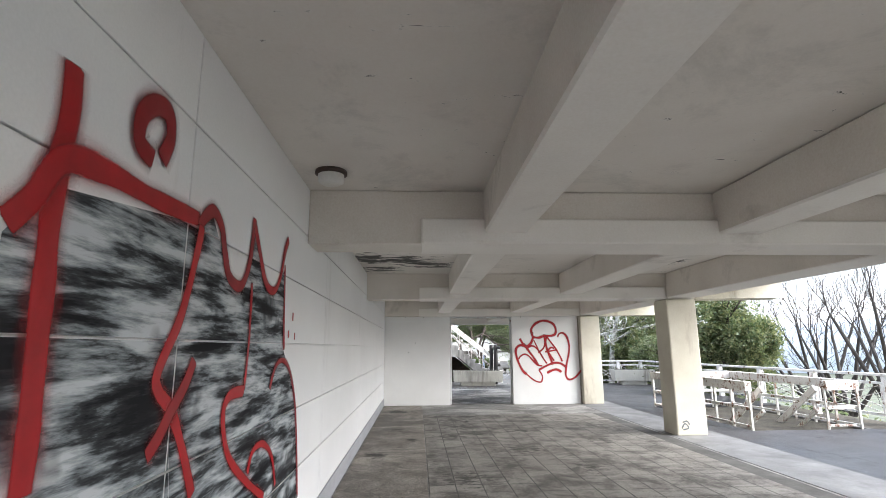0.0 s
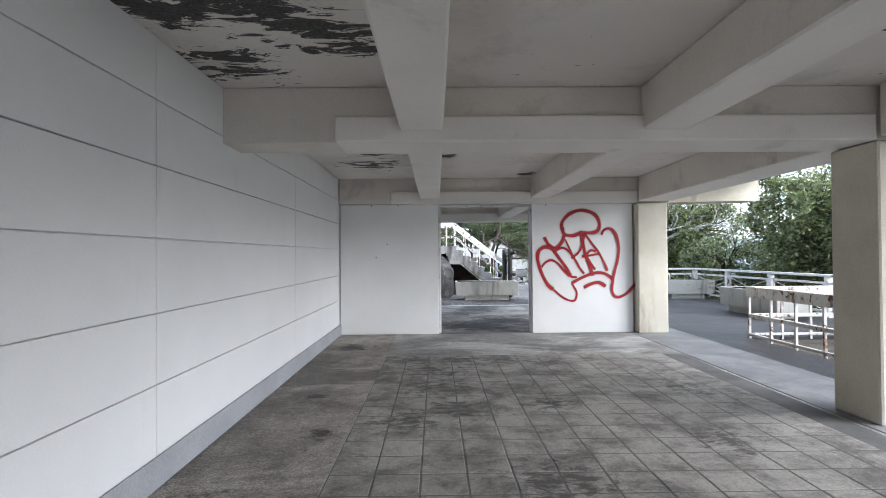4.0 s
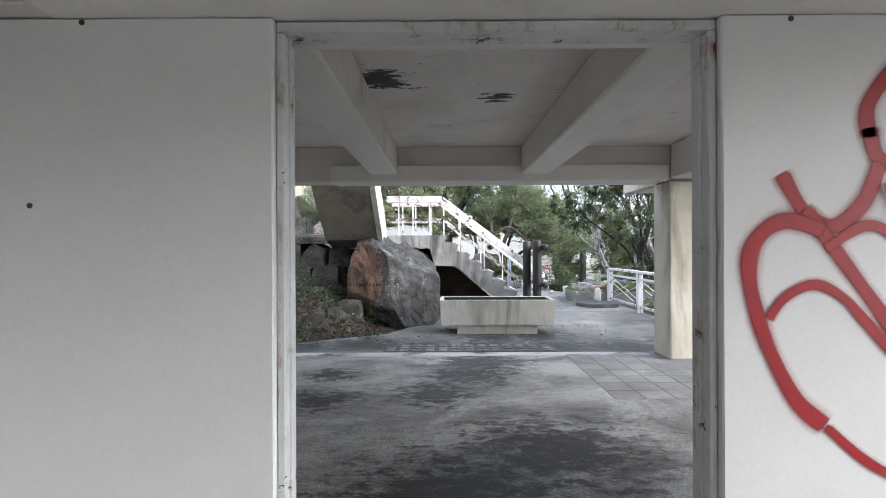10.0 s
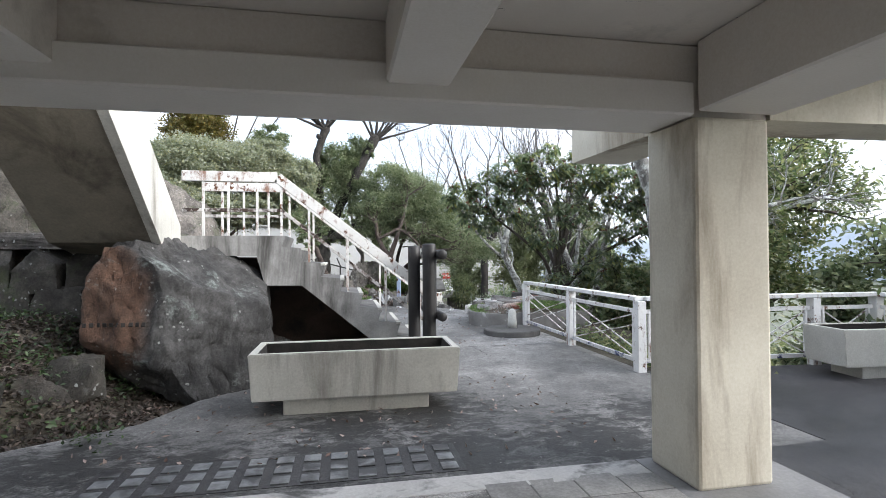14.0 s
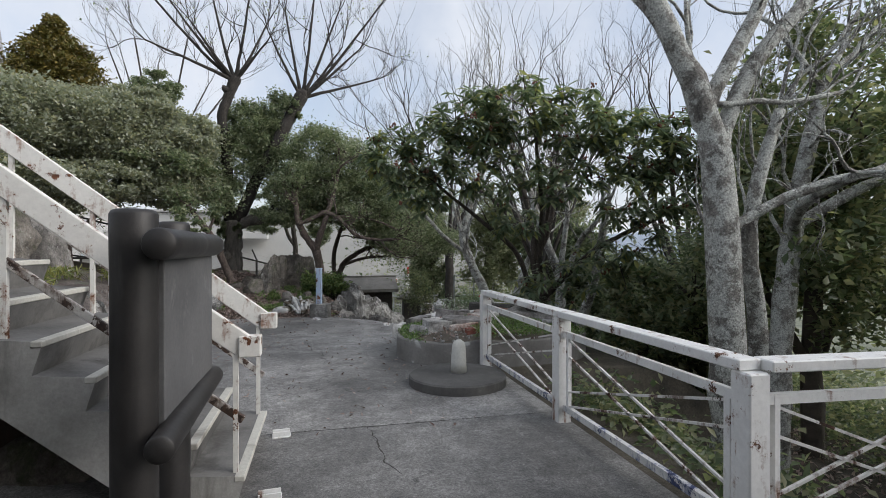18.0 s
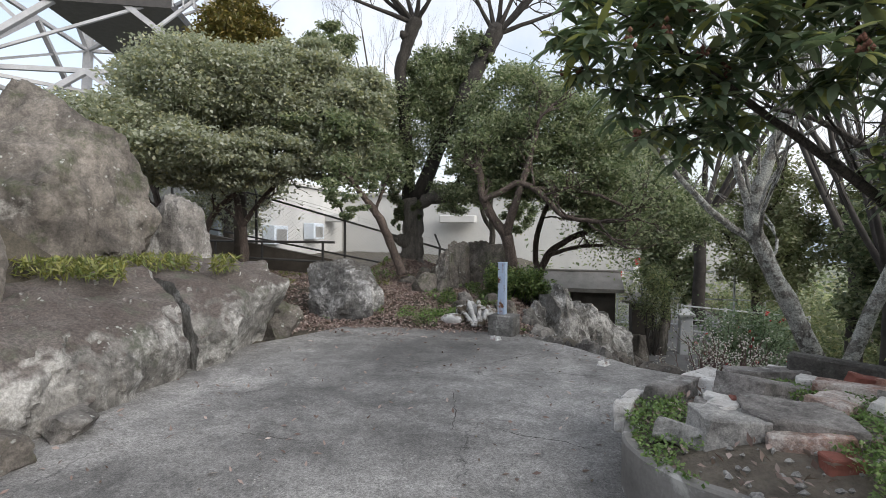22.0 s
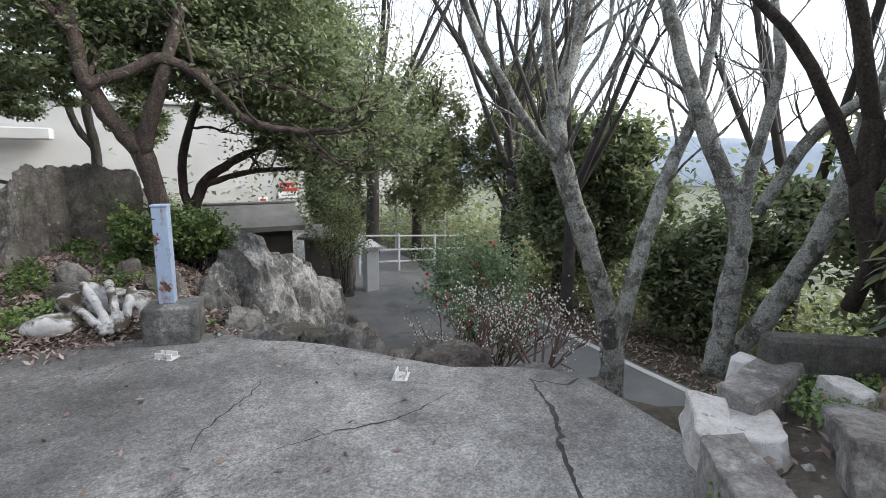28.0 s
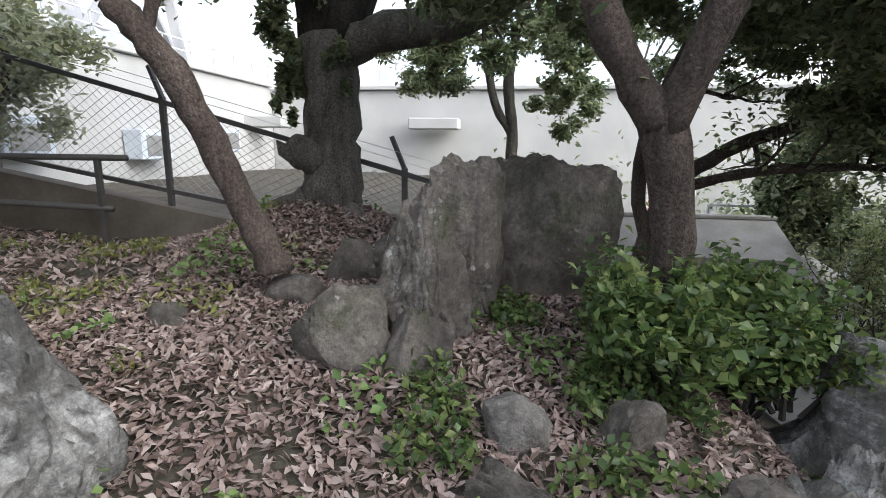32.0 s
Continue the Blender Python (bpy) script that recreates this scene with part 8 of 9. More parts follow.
bush(85, 4.10, 32.92, 0.43 - 0.1, 0.5, 0.55, L_IVY2, 2600, "low green shrub on the mound by the stems")
bush(93, 3.85, 32.55, 0.2, 0.42, 0.85, L_IVY2, 3200, "low green shrub round the forked tree", (0.055, 0.034))
bush(94, 4.2, 32.75, 0.15, 0.4, 0.8, L_IVY2, 2600, "low green shrub round the forked tree", (0.055, 0.034))
bush(86, 4.01, 32.98, 0.28 - 0.1, 0.42, 0.4, L_IVY2, 1500, "low green shrub beside the mound rocks", (0.055, 0.034))
bush(87, 3.83, 33.24, 0.42 - 0.1, 0.4, 0.42, L_IVY2, 1500, "low green shrub beside the mound rocks", (0.055, 0.034))
bush(88, 4.35, 32.61, 0.36 - 0.1, 0.45, 0.45, L_IVY2, 2200, "low green shrub over the jagged rock", (0.05, 0.03))
bush(90, 4.25, 33.00, 0.35 - 0.1, 0.4, 0.42, L_IVY2, 1500, "low green shrub beside the mound rocks", (0.055, 0.034))
bush(91, 3.26, 33.82, 0.35 - 0.05, 0.3, 0.2, L_IVY2, 700, "ivy at the foot of the square rock", (0.05, 0.035))
bush(89, 7.02, 36.32, -0.76 - 0.6, 0.8, 2.3, L_DARK, 4200, "dark shrub beside the lower path")

# ---- more rocks ----
M_ROCK_STREAK = rock_look("streaked_grey_rock", (0.08, 0.076, 0.07), (0.22, 0.212, 0.2), (0.55, 0.545, 0.53), 0.47, None, None, 0.85)
MOUND_ROCKS = [
    (21, (3.3, 33.75, 0.2), (0.44, 0.44, 1.1), 12, M_ROCK_BROWN, "large squared dark rock with moss and ivy", {"boxy": 0.85, "sub": 6, "rough": 0.22, "cuts": 5}),
    (20, (2.92, 33.2, 0.3), (0.22, 0.22, 1.0), -10, M_ROCK_BROWN, "dark mossy rock leaning on the squared one", {"boxy": 0.6, "sub": 5}),
    (22, (2.72, 32.84, 0.2), (0.25, 0.2, 0.96), 10, M_ROCK_BROWN, "tall pointed grey rock on the mound", {"boxy": 0.1, "sub": 6, "rough": 0.42}),
    (23, (2.42, 32.52, 0.18), (0.27, 0.2, 0.56), 5, M_ROCK_BROWN, "grey rock with a white streak on the mound", {"boxy": 0.6, "sub": 5}),
    (24, (2.76, 32.5, 0.15), (0.17, 0.15, 0.48), 0, M_ROCK_BROWN, "small grey rock past a dark crack", {"boxy": 0.5, "sub": 5}),
    (25, (3.3, 31.72, 0.1), (0.36, 0.1, 0.25), -38, M_ROCK_BROWN, "long edging stone in the leaf litter", {"boxy": 0.7, "sub": 5}),
    (26, (3.2, 32.15, 0.2), (0.14, 0.1, 0.26), 10, M_ROCK, "small edging stone in the leaf litter", {"boxy": 0.6}),
    (27, (1.95, 33.1, 0.42), (0.2, 0.16, 0.2), 0, M_ROCK_BROWN, "small dark rock on the mound", {}),
    (60, (2.15, 33.5, 0.5), (0.18, 0.15, 0.26), 30, M_ROCK_BROWN, "small dark rock on the mound", {}),
    (61, (1.35, 32.75, 0.3), (0.22, 0.13, 0.2), -30, M_ROCK_BROWN, "small dark rock on the mound", {}),
]
MOUND_STONES = [
    (62, (2.45, 33.45, 0.5), (0.2, 0.16, 0.3), 0, M_ROCK_BROWN, "small dark rock on the mound", {}),
    (34, (3.9, 31.8, 0.05), (0.2, 0.14, 0.34), 15, M_ROCK_BROWN, "grey stone behind the blue post", {"boxy": 0.85, "rough": 0.35, "sub": 5}),
    (63, (3.62, 32.2, 0.2), (0.13, 0.1, 0.25), 40, M_ROCK_BROWN, "dark angular stone among the plants", {"boxy": 0.7}),
    (35, (0.6, 30.75, -0.05), (0.32, 0.24, 0.44), 15, M_ROCK_BROWN, "dark stone in the terrace border", {"sub": 5}),
    (36, (0.85, 30.2, -0.08), (0.28, 0.26, 0.38), 60, M_ROCK_BROWN, "dark stone in the terrace border", {"sub": 5}),
]
SLOPE_ROCKS = [
    (32, (5.15, 30.75, -0.7), (0.45, 0.3, 0.62), -40, M_ROCK_BROWN, "broken rock on the slope from terrace to path", {"rough": 0.55, "sub": 5, "boxy": 0.5}),
    (33, (5.7, 30.1, -0.75), (0.5, 0.3, 0.66), -40, M_ROCK_BROWN, "broken rock on the slope from terrace to path", {"rough": 0.55, "sub": 5, "boxy": 0.5}),
    (65, (5.45, 31.35, -1.15), (0.5, 0.4, 0.88), -20, M_ROCK_BROWN, "broken rock on the slope from terrace to path", {"rough": 0.55, "sub": 5, "boxy": 0.5}),
]
LOWER_SLOPE_ROCKS = [
    (66, (5.9, 30.9, -1.3), (0.5, 0.4, 0.85), 30, M_ROCK_BROWN, "broken rock on the slope from terrace to path", {"rough": 0.55, "sub": 5, "boxy": 0.5}),
    (70, (5.65, 32.0, -1.4), (0.45, 0.4, 0.8), 60, M_ROCK_BROWN, "broken rock on the slope from terrace to path", {"rough": 0.55, "sub": 5, "boxy": 0.5}),
    (71, (6.3, 31.6, -1.55), (0.45, 0.35, 0.6), 10, M_ROCK_BROWN, "broken rock on the slope from terrace to path", {"rough": 0.55, "sub": 5, "boxy": 0.5}),
    (72, (6.3, 30.1, -1.2), (0.4, 0.35, 0.85), 10, M_ROCK_BROWN, "broken rock on the slope from terrace to path", {"rough": 0.55, "sub": 5, "boxy": 0.5}),
    (67, (6.6, 29.3, -1.1), (0.4, 0.5, 0.9), 10, M_ROCK_BROWN, "broken rock under the terrace edge", {"rough": 0.45, "sub": 5}),
]
PATH_ROCKS = [
    (37, (6.2, 34.0, -1.5), (0.35, 0.3, 0.6), 0, M_ROCK_BROWN, "rock beside the lower path", {"sub": 5}),
    (38, (6.5, 35.3, -1.5), (0.3, 0.28, 0.8), 0, M_ROCK_BROWN, "rock beside the lower path", {"sub": 5}),
    (39, (7.2, 36.6, -1.5), (0.25, 0.2, 0.9), 0, M_ROCK_BROWN, "upright rock beside the lower path", {"sub": 5}),
]
BANK_ROCKS = [
    (141, (-1.42, 20.86, -0.05), (0.42, 0.3, 0.5), 24, M_ROCK_RUST, "squared brown rock at the foot of the bank", {"boxy": 0.8, "sub": 5, "cuts": 5}),
    (142, (-0.78, 21.0, -0.05), (0.3, 0.24, 0.47), 40, M_ROCK_MOSS, "squared mossy rock at the foot of the bank", {"boxy": 0.8, "sub": 5, "cuts": 5}),
    (143, (-0.34, 21.3, -0.05), (0.26, 0.22, 0.5), 10, M_ROCK_RUST, "brown rock at the foot of the bank", {"boxy": 0.7, "sub": 5}),
    (144, (-1.25, 21.5, 0.1), (0.5, 0.3, 0.62), 20, M_ROCK_MOSS, "dark rock in the planted bank", {"boxy": 0.6, "sub": 5, "rough": 0.4}),
    (145, (-2.3, 22.3, 0.3), (0.6, 0.4, 0.85), -10, M_ROCK_MOSS, "dark rock in the planted bank", {"boxy": 0.6, "sub": 5, "rough": 0.4}),
    (41, (-1.5, 21.02, -0.05), (0.5, 0.3, 0.46), 6, M_ROCK_MOSS, "brown rock at the foot of the bank", {"boxy": 0.7, "sub": 5}),
    (42, (-0.78, 21.15, -0.05), (0.3, 0.24, 0.42), 20, M_ROCK_MOSS, "brown rock at the foot of the bank", {"boxy": 0.6}),
    (43, (-0.25, 21.55, -0.05), (0.3, 0.25, 0.6), 0, M_ROCK_MOSS, "brown rock at the foot of the bank", {"boxy": 0.6}),
    (68, (-0.75, 22.0, 0.1), (0.3, 0.22, 0.55), 30, M_ROCK_MOSS, "brown rock in the planted bank", {"boxy": 0.6}),
    # darker rock material picked here: the landing's shade is put into the colour
    (44, (-2.2, 23.1, 0.3), (1.1, 0.5, 1.45), 0, M_ROCK_RUST, "dark rock in the bank wall", {"boxy": 0.6, "sub": 5, "rough": 0.4}),
    (45, (-1.55, 22.95, 0.55), (0.34, 0.25, 0.62), 4, M_ROCK_MOSS, "squared dark stone in the bank wall", {"boxy": 0.9, "sub": 5, "rough": 0.16, "cuts": 3}),
    (52, (-0.92, 22.92, 0.5), (0.32, 0.25, 0.66), -6, M_ROCK_MOSS, "squared dark stone in the bank wall", {"boxy": 0.9, "sub": 5, "rough": 0.16, "cuts": 3}),
    (53, (-1.75, 22.98, 1.14), (0.3, 0.25, 0.5), 3, M_ROCK_MOSS, "squared dark stone in the bank wall", {"boxy": 0.9, "sub": 5, "rough": 0.16, "cuts": 3}),
    (54, (-1.18, 22.98, 1.12), (0.27, 0.25, 0.5), -4, M_ROCK_MOSS, "squared dark stone in the bank wall", {"boxy": 0.9, "sub": 5, "rough": 0.16, "cuts": 3}),
    (55, (-0.68, 22.98, 1.14), (0.23, 0.25, 0.46), 8, M_ROCK_MOSS, "squared dark stone in the bank wall", {"boxy": 0.9, "sub": 5, "rough": 0.16, "cuts": 3}),
    (56, (-1.3, 23.2, 1.6), (1.0, 0.35, 0.18), 0, M_ROCK_BROWN, "flat coping slab on the bank wall", {"boxy": 0.92, "sub": 5, "rough": 0.12, "cuts": 2}),
    (46, (-3.1, 22.0, 0.4), (0.75, 0.7, 1.5), 50, M_ROCK_MOSS, "dark rock in the bank wall", {"sub": 5, "rough": 0.4}),
    (69, (-2.3, 21.6, 0.3), (0.45, 0.35, 0.8), 20, M_ROCK_MOSS, "dark rock in the bank", {"sub": 5, "rough": 0.4}),
]
STAIR_ROCKS = [
    (47, (-3.3, 24.0, 1.1), (1.7, 1.0, 2.0), 10, M_ROCK_MOSS, "large sloping rock above the bank", {"sub": 6, "rough": 0.4}),
    (48, (-1.2, 25.4, 0.4), (0.9, 0.9, 1.9), 0, M_ROCK_BROWN, "large rock behind the stair", {"sub": 5}),
    (49, (-0.65, 27.0, 0.6), (0.6, 0.6, 1.5), 0, M_ROCK_BROWN, "grey rock above the terrace", {"sub": 5}),
    # this rock's dark material carries the shade of the stair above
    (50, (1.3, 23.7, -0.05), (0.5, 0.25, 0.42), 0, M_ROCK_RUST, "dark rock in the shade under the stair", {}),
    (51, (2.2, 23.75, -0.05), (0.35, 0.22, 0.3), 0, M_ROCK_BROWN, "dark rock in the shade under the stair", {}),
]
for seed, at, size, turn, mat, lab, kw in MOUND_ROCKS + MOUND_STONES + SLOPE_ROCKS + LOWER_SLOPE_ROCKS + PATH_ROCKS + BANK_ROCKS + STAIR_ROCKS:
    rock("boulder", seed, at, size, mat, lab, turn, "rocks", **kw)
# jagged rock that falls as one streaked fin from the mound to the path
def fin_rock(seed, a, b, crest, base, front, back, mat, label, ns=70, nu=56):
    """A long broken rock between two points of the plan: its crest follows heights given along it, its faces slope down to base."""
    a, b = Vector(a), Vector(b)
    along = (b - a).normalized()
    across = Vector((along.y, -along.x, 0))
    vs = []
    for i in range(ns):
        f = i / (ns - 1)
        k = next(j for j in range(len(crest) - 1) if f <= crest[j + 1][0])
        g = (f - crest[k][0]) / (crest[k + 1][0] - crest[k][0])
        top = crest[k][1] + (crest[k + 1][1] - crest[k][1]) * g
        top += 0.07 * noise.noise((f * 9, seed, 0.3)) + 0.05 * round(2.5 * noise.noise((f * 14, seed, 5.0)))
        shut = min(1.0, f / 0.05, (1 - f) / 0.06)
        shut = max(shut, 0.02) ** 0.5
        for j in range(nu):
            u = 2 * j / (nu - 1) - 1
            w = (front if u > 0 else back) * shut
            drop = max(abs(u) - 0.12, 0) / 0.88
            z = base + (top - base) * shut * (1 - drop ** 2.4)
            p = a + along * ((b - a).length * f) + across * (w * (u - 0.1 * u * drop)) + Vector((0, 0, z))
            n = Vector((seed, seed, 0))
            slab_ = round(noise.noise(p * 2.3 + n) * 4) * 0.05
            e = 0.16 * noise.noise(p * 1.7 + n) + slab_ + 0.05 * (1 - 2 * abs(noise.noise(Vector((p.x * 7, p.y * 7, p.z * 2.2)) + n))) + 0.02 * noise.noise(p * 19)
            vs.append(p + (across * (1 if u > 0 else -1) * min(abs(u) * 2, 1) + Vector((0, 0, 0.4 * (1 - drop)))) * e)
    fs = [(i * nu + j, i * nu + j + 1, (i + 1) * nu + j + 1, (i + 1) * nu + j) for i in range(ns - 1) for j in range(nu - 1)]
    fs += [tuple(range(nu)), tuple(range((ns - 1) * nu, ns * nu))[::-1]]
    ob = mesh_object("boulder", vs, fs, mat, None, True)
    ob.data.set_sharp_from_angle(angle=radians(38))
    return tagged(ob, label, "rock", "jagged rocks")


fin_rock(3.3, (4.42, 32.3, 0), (5.95, 34.0, 0), [(0, 0.3), (0.1, 0.42), (0.15, 0.5), (0.2, 0.44), (0.28, 0.2), (0.45, 0.1), (0.6, -0.03), (0.78, -0.13), (0.92, -0.3), (1.0, -0.45)], -1.5, 0.52, 0.5, M_ROCK_STREAK, "long jagged grey rock with a white scoured face")
rock("boulder", 84, (4.3, 32.1, -0.5), (0.2, 0.22, 0.86), M_ROCK_STREAK, "grey rock beside the blue post's block", 30, "jagged rocks", 0.34, 8, 6, (0, 7), "rock", 0.6, 0.5)

M_ROCK_LEDGE = rock_look("broken_brown_grey_rock", (0.075, 0.07, 0.064), (0.235, 0.222, 0.205), (0.33, 0.32, 0.305), 0.56, None, None, 0.55)
# broken ledge of rock under the terrace edge: tilted plates with cracks between them
def plates(x, y):
    """Relief of cracked bedrock: each cell a plate with its own height and slope."""
    h = 0.0
    for size, amount in ((0.42, 0.16), (0.17, 0.07)):
        q = Vector((x + 0.08 * noise.noise((x * 4, y * 4, 1.0)), y + 0.08 * noise.noise((x * 4, y * 4, 7.0)), 0.0)) / size
        far, centres = noise.voronoi(q)
        c = centres[0]
        tilt = Vector((noise.noise(c * 3.1), noise.noise(c * 3.1 + Vector((9, 2, 4))), 0)) * 1.1
        h += amount * (noise.noise(c * 2.7 + Vector((3, 3, 3))) + tilt.dot(q - c)) - 0.5 * amount * max(0.0, 1 - (far[1] - far[0]) * 9)
    return h + 0.018 * noise.noise((x * 21, y * 21, 2.0)) + 0.12 * noise.noise((x * 1.3, y * 1.3, 4.0))


lx, ly = np.meshgrid(np.arange(3.95, 6.75, 0.03), np.arange(29.0, 32.5, 0.03))
lz = np.array([[plates(x, y) for x, y in zip(rx, ry)] for rx, ry in zip(lx, ly)])
edge = np.minimum.reduce([lx - 3.95, 6.7 - lx, ly - 29.0, 32.45 - ly])
lz = ground_height(lx, ly) + np.where(edge < 0.25, -0.2 + edge * 1.0, 0.05) + lz * np.clip(edge * 3, 0, 1)
on_terrace = lx + ly < 35.0 + 0.35 * np.clip(lx - 4.0, 0, 2)
lz = np.where(on_terrace & (lz > -0.05), -0.05, lz)
rows_n, cols_n = lx.shape
li = (np.arange(rows_n - 1)[:, None] * cols_n + np.arange(cols_n - 1)[None]).reshape(-1)
ledge = mesh_object("rock_ledge", np.c_[lx.reshape(-1), ly.reshape(-1), lz.reshape(-1)].tolist(), np.c_[li, li + 1, li + cols_n + 1, li + cols_n].tolist(), M_ROCK_LEDGE, None, True)
ledge.data.set_sharp_from_angle(angle=radians(32))
tagged(ledge, "broken grey rock ledge falling from the terrace to the path", "rock ledge", "", "structure")

# ---- dark log-like post frame beside the stair ----
log = thing("log_sign_frame", (3.26, 22.43, 0), 0, "dark imitation-log frame with two posts, cross logs and a blank board", "sign frame")
M_LOG = mottled("dark_imitation_log", (0.012, 0.011, 0.011), (0.035, 0.032, 0.031), 5, 45, 0.5, 0.5, 0.004, (0.09, 0.088, 0.086), (0.62, 0.78), 3, True)
M_BOARD = mottled("grey_weathered_board", (0.075, 0.075, 0.077), (0.13, 0.13, 0.133), 2.2, 45, 0.7, 0.3, 0.003, (0.2, 0.2, 0.2), (0.6, 0.7), 3)


def log_bm(r, h, seg=18):
    bm = bmesh.new()
    prof = [(0, 0), (r * 0.9, 0), (r, 0.01)]
    for k in range(1, 13):
        prof.append((r * (1 + 0.03 * noise.noise((k * 1.7, r * 9, 0.2))), 0.01 + (h - 0.03) * k / 12))
    prof += [(r * 0.92, h - 0.005), (r * 0.7, h), (0, h)]
    return lathe_bm(prof, seg, bm)


for x, y, h in ((0.02, -0.39, 1.61), (-0.05, 0.39, 1.6)):
    q = part("post", log_bm(0.08, h), M_LOG, log, "", True)
    q.matrix_basis = pose(x, y, 0)
for z, r in ((1.48, 0.058), (0.76, 0.052)):
    q = part("cross_log", log_bm(r, 1.12), M_LOG, log, "", True)
    q.matrix_basis = pose(0.15, -0.56, z, -90, 0, 2)
part("board", box_bm(0.085, 0.115, -0.36, 0.5, 0.74, 1.46, 0.004), M_BOARD, log, "blank grey board")

# ---- stone hand ----
M_HAND = mottled("white_painted_stone", (0.34, 0.34, 0.335), (0.68, 0.68, 0.675), 6, 40, 0.85, 0.6, 0.01, (0.08, 0.062, 0.042), (0.46, 0.57), 6)
bm = bmesh.new()
def blob(at, size, turn=0):
    m = Matrix.Translation(at) @ Matrix.Rotation(radians(turn), 4, "Z") @ Matrix.Diagonal((*size, 1))
    bmesh.ops.create_icosphere(bm, subdivisions=3, radius=1.0, matrix=m)
blob((-0.24, -0.02, 0.085), (0.22, 0.11, 0.1), 6)
blob((0.06, 0.16, 0.17), (0.24, 0.13, 0.14), 0)
blob((-0.12, 0.16, 0.2), (0.13, 0.09, 0.1), 0)
blob((0.0, 0.16, 0.3), (0.075, 0.07, 0.06), 0)
blob((0.33, 0.06, 0.16), (0.12, 0.08, 0.12), 20)
for x0, x1, z0, tip in ((-0.2, 0.07, 0.25, -0.2), (-0.05, 0.12, 0.35, -0.2), (0.12, 0.17, 0.35, -0.19), (0.27, 0.21, 0.28, -0.16)):
    for j in range(17):
        f = j / 16
        blob((x0 + (x1 - x0) * f, 0.1 + (tip - 0.1) * f, z0 + 0.03 * math.sin(f * 3.1) - (z0 - 0.045) * f), (0.036 - 0.005 * f, 0.04, 0.036 - 0.005 * f))
for v in bm.verts:
    v.co += v.co.normalized() * 0.01 * noise.noise(v.co * 11)
hand_ob = part("stone_sculpture", bm, M_HAND, None, "", True)
hand_ob.matrix_world = pose(3.38, 31.42, 0.02, 0, 0, 0)
rm = hand_ob.modifiers.new("skin", "REMESH")
rm.mode, rm.voxel_size, rm.use_smooth_shade = "VOXEL", 0.009, True
tagged(hand_ob, "weathered white stone sculpture lying in the leaves", "sculpture")

# ---- floor brackets left in the terrace ----
def bracket(x, y, turn):
    b = thing("floor_bracket", (x, y, -0.012), turn, "small pale steel bracket bolted to the terrace", "bracket", "floor brackets")
    part("plate", box_bm(-0.07, 0.07, -0.05, 0.05, 0, 0.008, 0.002), M_WHITE_STEEL, b)
    for s in (-1, 1):
        part("lug", box_bm(-0.065, 0.065, s * 0.03 - 0.005, s * 0.03 + 0.005, 0.008, 0.045, 0.002), M_WHITE_STEEL, b)
bracket(3.65, 24.1, 5)
bracket(3.66, 23.07, 5)
bracket(3.85, 30.62, -40)
bracket(5.15, 29.55, 55)

# ---- rubble in the round bed ----
def broken_block(name, seed, at, half, high, turn, tilt, mat, label, group="bed rubble"):
    """A broken piece of masonry: a block with uneven corners, chipped rims and a rough skin."""
    rng = np.random.default_rng(seed)
    bm = bmesh.new()
    chip = int(rng.integers(0, 4))
    plan = []
    for k, (i, j) in enumerate(((-1, -1), (1, -1), (1, 1), (-1, 1))):
        x, y = half[0] * i * rng.uniform(0.82, 1.1), half[1] * j * rng.uniform(0.82, 1.1)
        if k == chip:
            a, c = rng.uniform(0.45, 0.75), rng.uniform(0.45, 0.75)
            two = [(x, y * a), (x * c, y)]
            plan += two if k % 2 == 1 else two
            if i * j > 0:
                plan[-2:] = [(x * c, y), (x, y * a)] if i * j > 0 and i < 0 else [(x, y * a), (x * c, y)]
            else:
                plan[-2:] = [(x * c, y), (x, y * a)] if i > 0 else [(x, y * a), (x * c, y)]
        else:
            plan.append((x, y))
    plan.sort(key=lambda p: math.atan2(p[1] / half[1], p[0] / half[0]))
    lo = [bm.verts.new((x * 1.02, y * 1.02, -0.06)) for x, y in plan]
    hi = [bm.verts.new((x, y, high * rng.uniform(0.9, 1.06))) for x, y in plan]
    n = len(plan)
    bm.faces.new(lo[::-1]), bm.faces.new(hi)
    for i in range(n):
        j = (i + 1) % n
        bm.faces.new((lo[i], lo[j], hi[j], hi[i]))
    bmesh.ops.recalc_face_normals(bm, faces=bm.faces[:])
    bmesh.ops.bevel(bm, geom=bm.edges[:], offset=0.008, segments=1, affect="EDGES")
    bmesh.ops.triangulate(bm, faces=bm.faces[:])
    bmesh.ops.subdivide_edges(bm, edges=[e for e in bm.edges if e.calc_length() > 0.05], cuts=2, use_grid_fill=True)
    bmesh.ops.subdivide_edges(bm, edges=[e for e in bm.edges if e.calc_length() > 0.045], cuts=1, use_grid_fill=True)
    off = Vector((seed * 1.7, seed * 0.9, 0))
    for v in bm.verts:
        p = v.co * 9 + off
        q = v.co * 30 + off
        v.co += Vector((noise.noise(p), noise.noise(p + Vector((7, 0, 0))), 0.6 * noise.noise(p + Vector((0, 7, 0))))) * 0.018 + Vector((noise.noise(q), noise.noise(q + Vector((3, 0, 0))), noise.noise(q + Vector((0, 3, 0))))) * 0.005
    ob = part(name, bm, mat)
    ob.matrix_world = pose(*at, tilt[0], tilt[1], turn)
    return tagged(ob, label, "rubble", group)


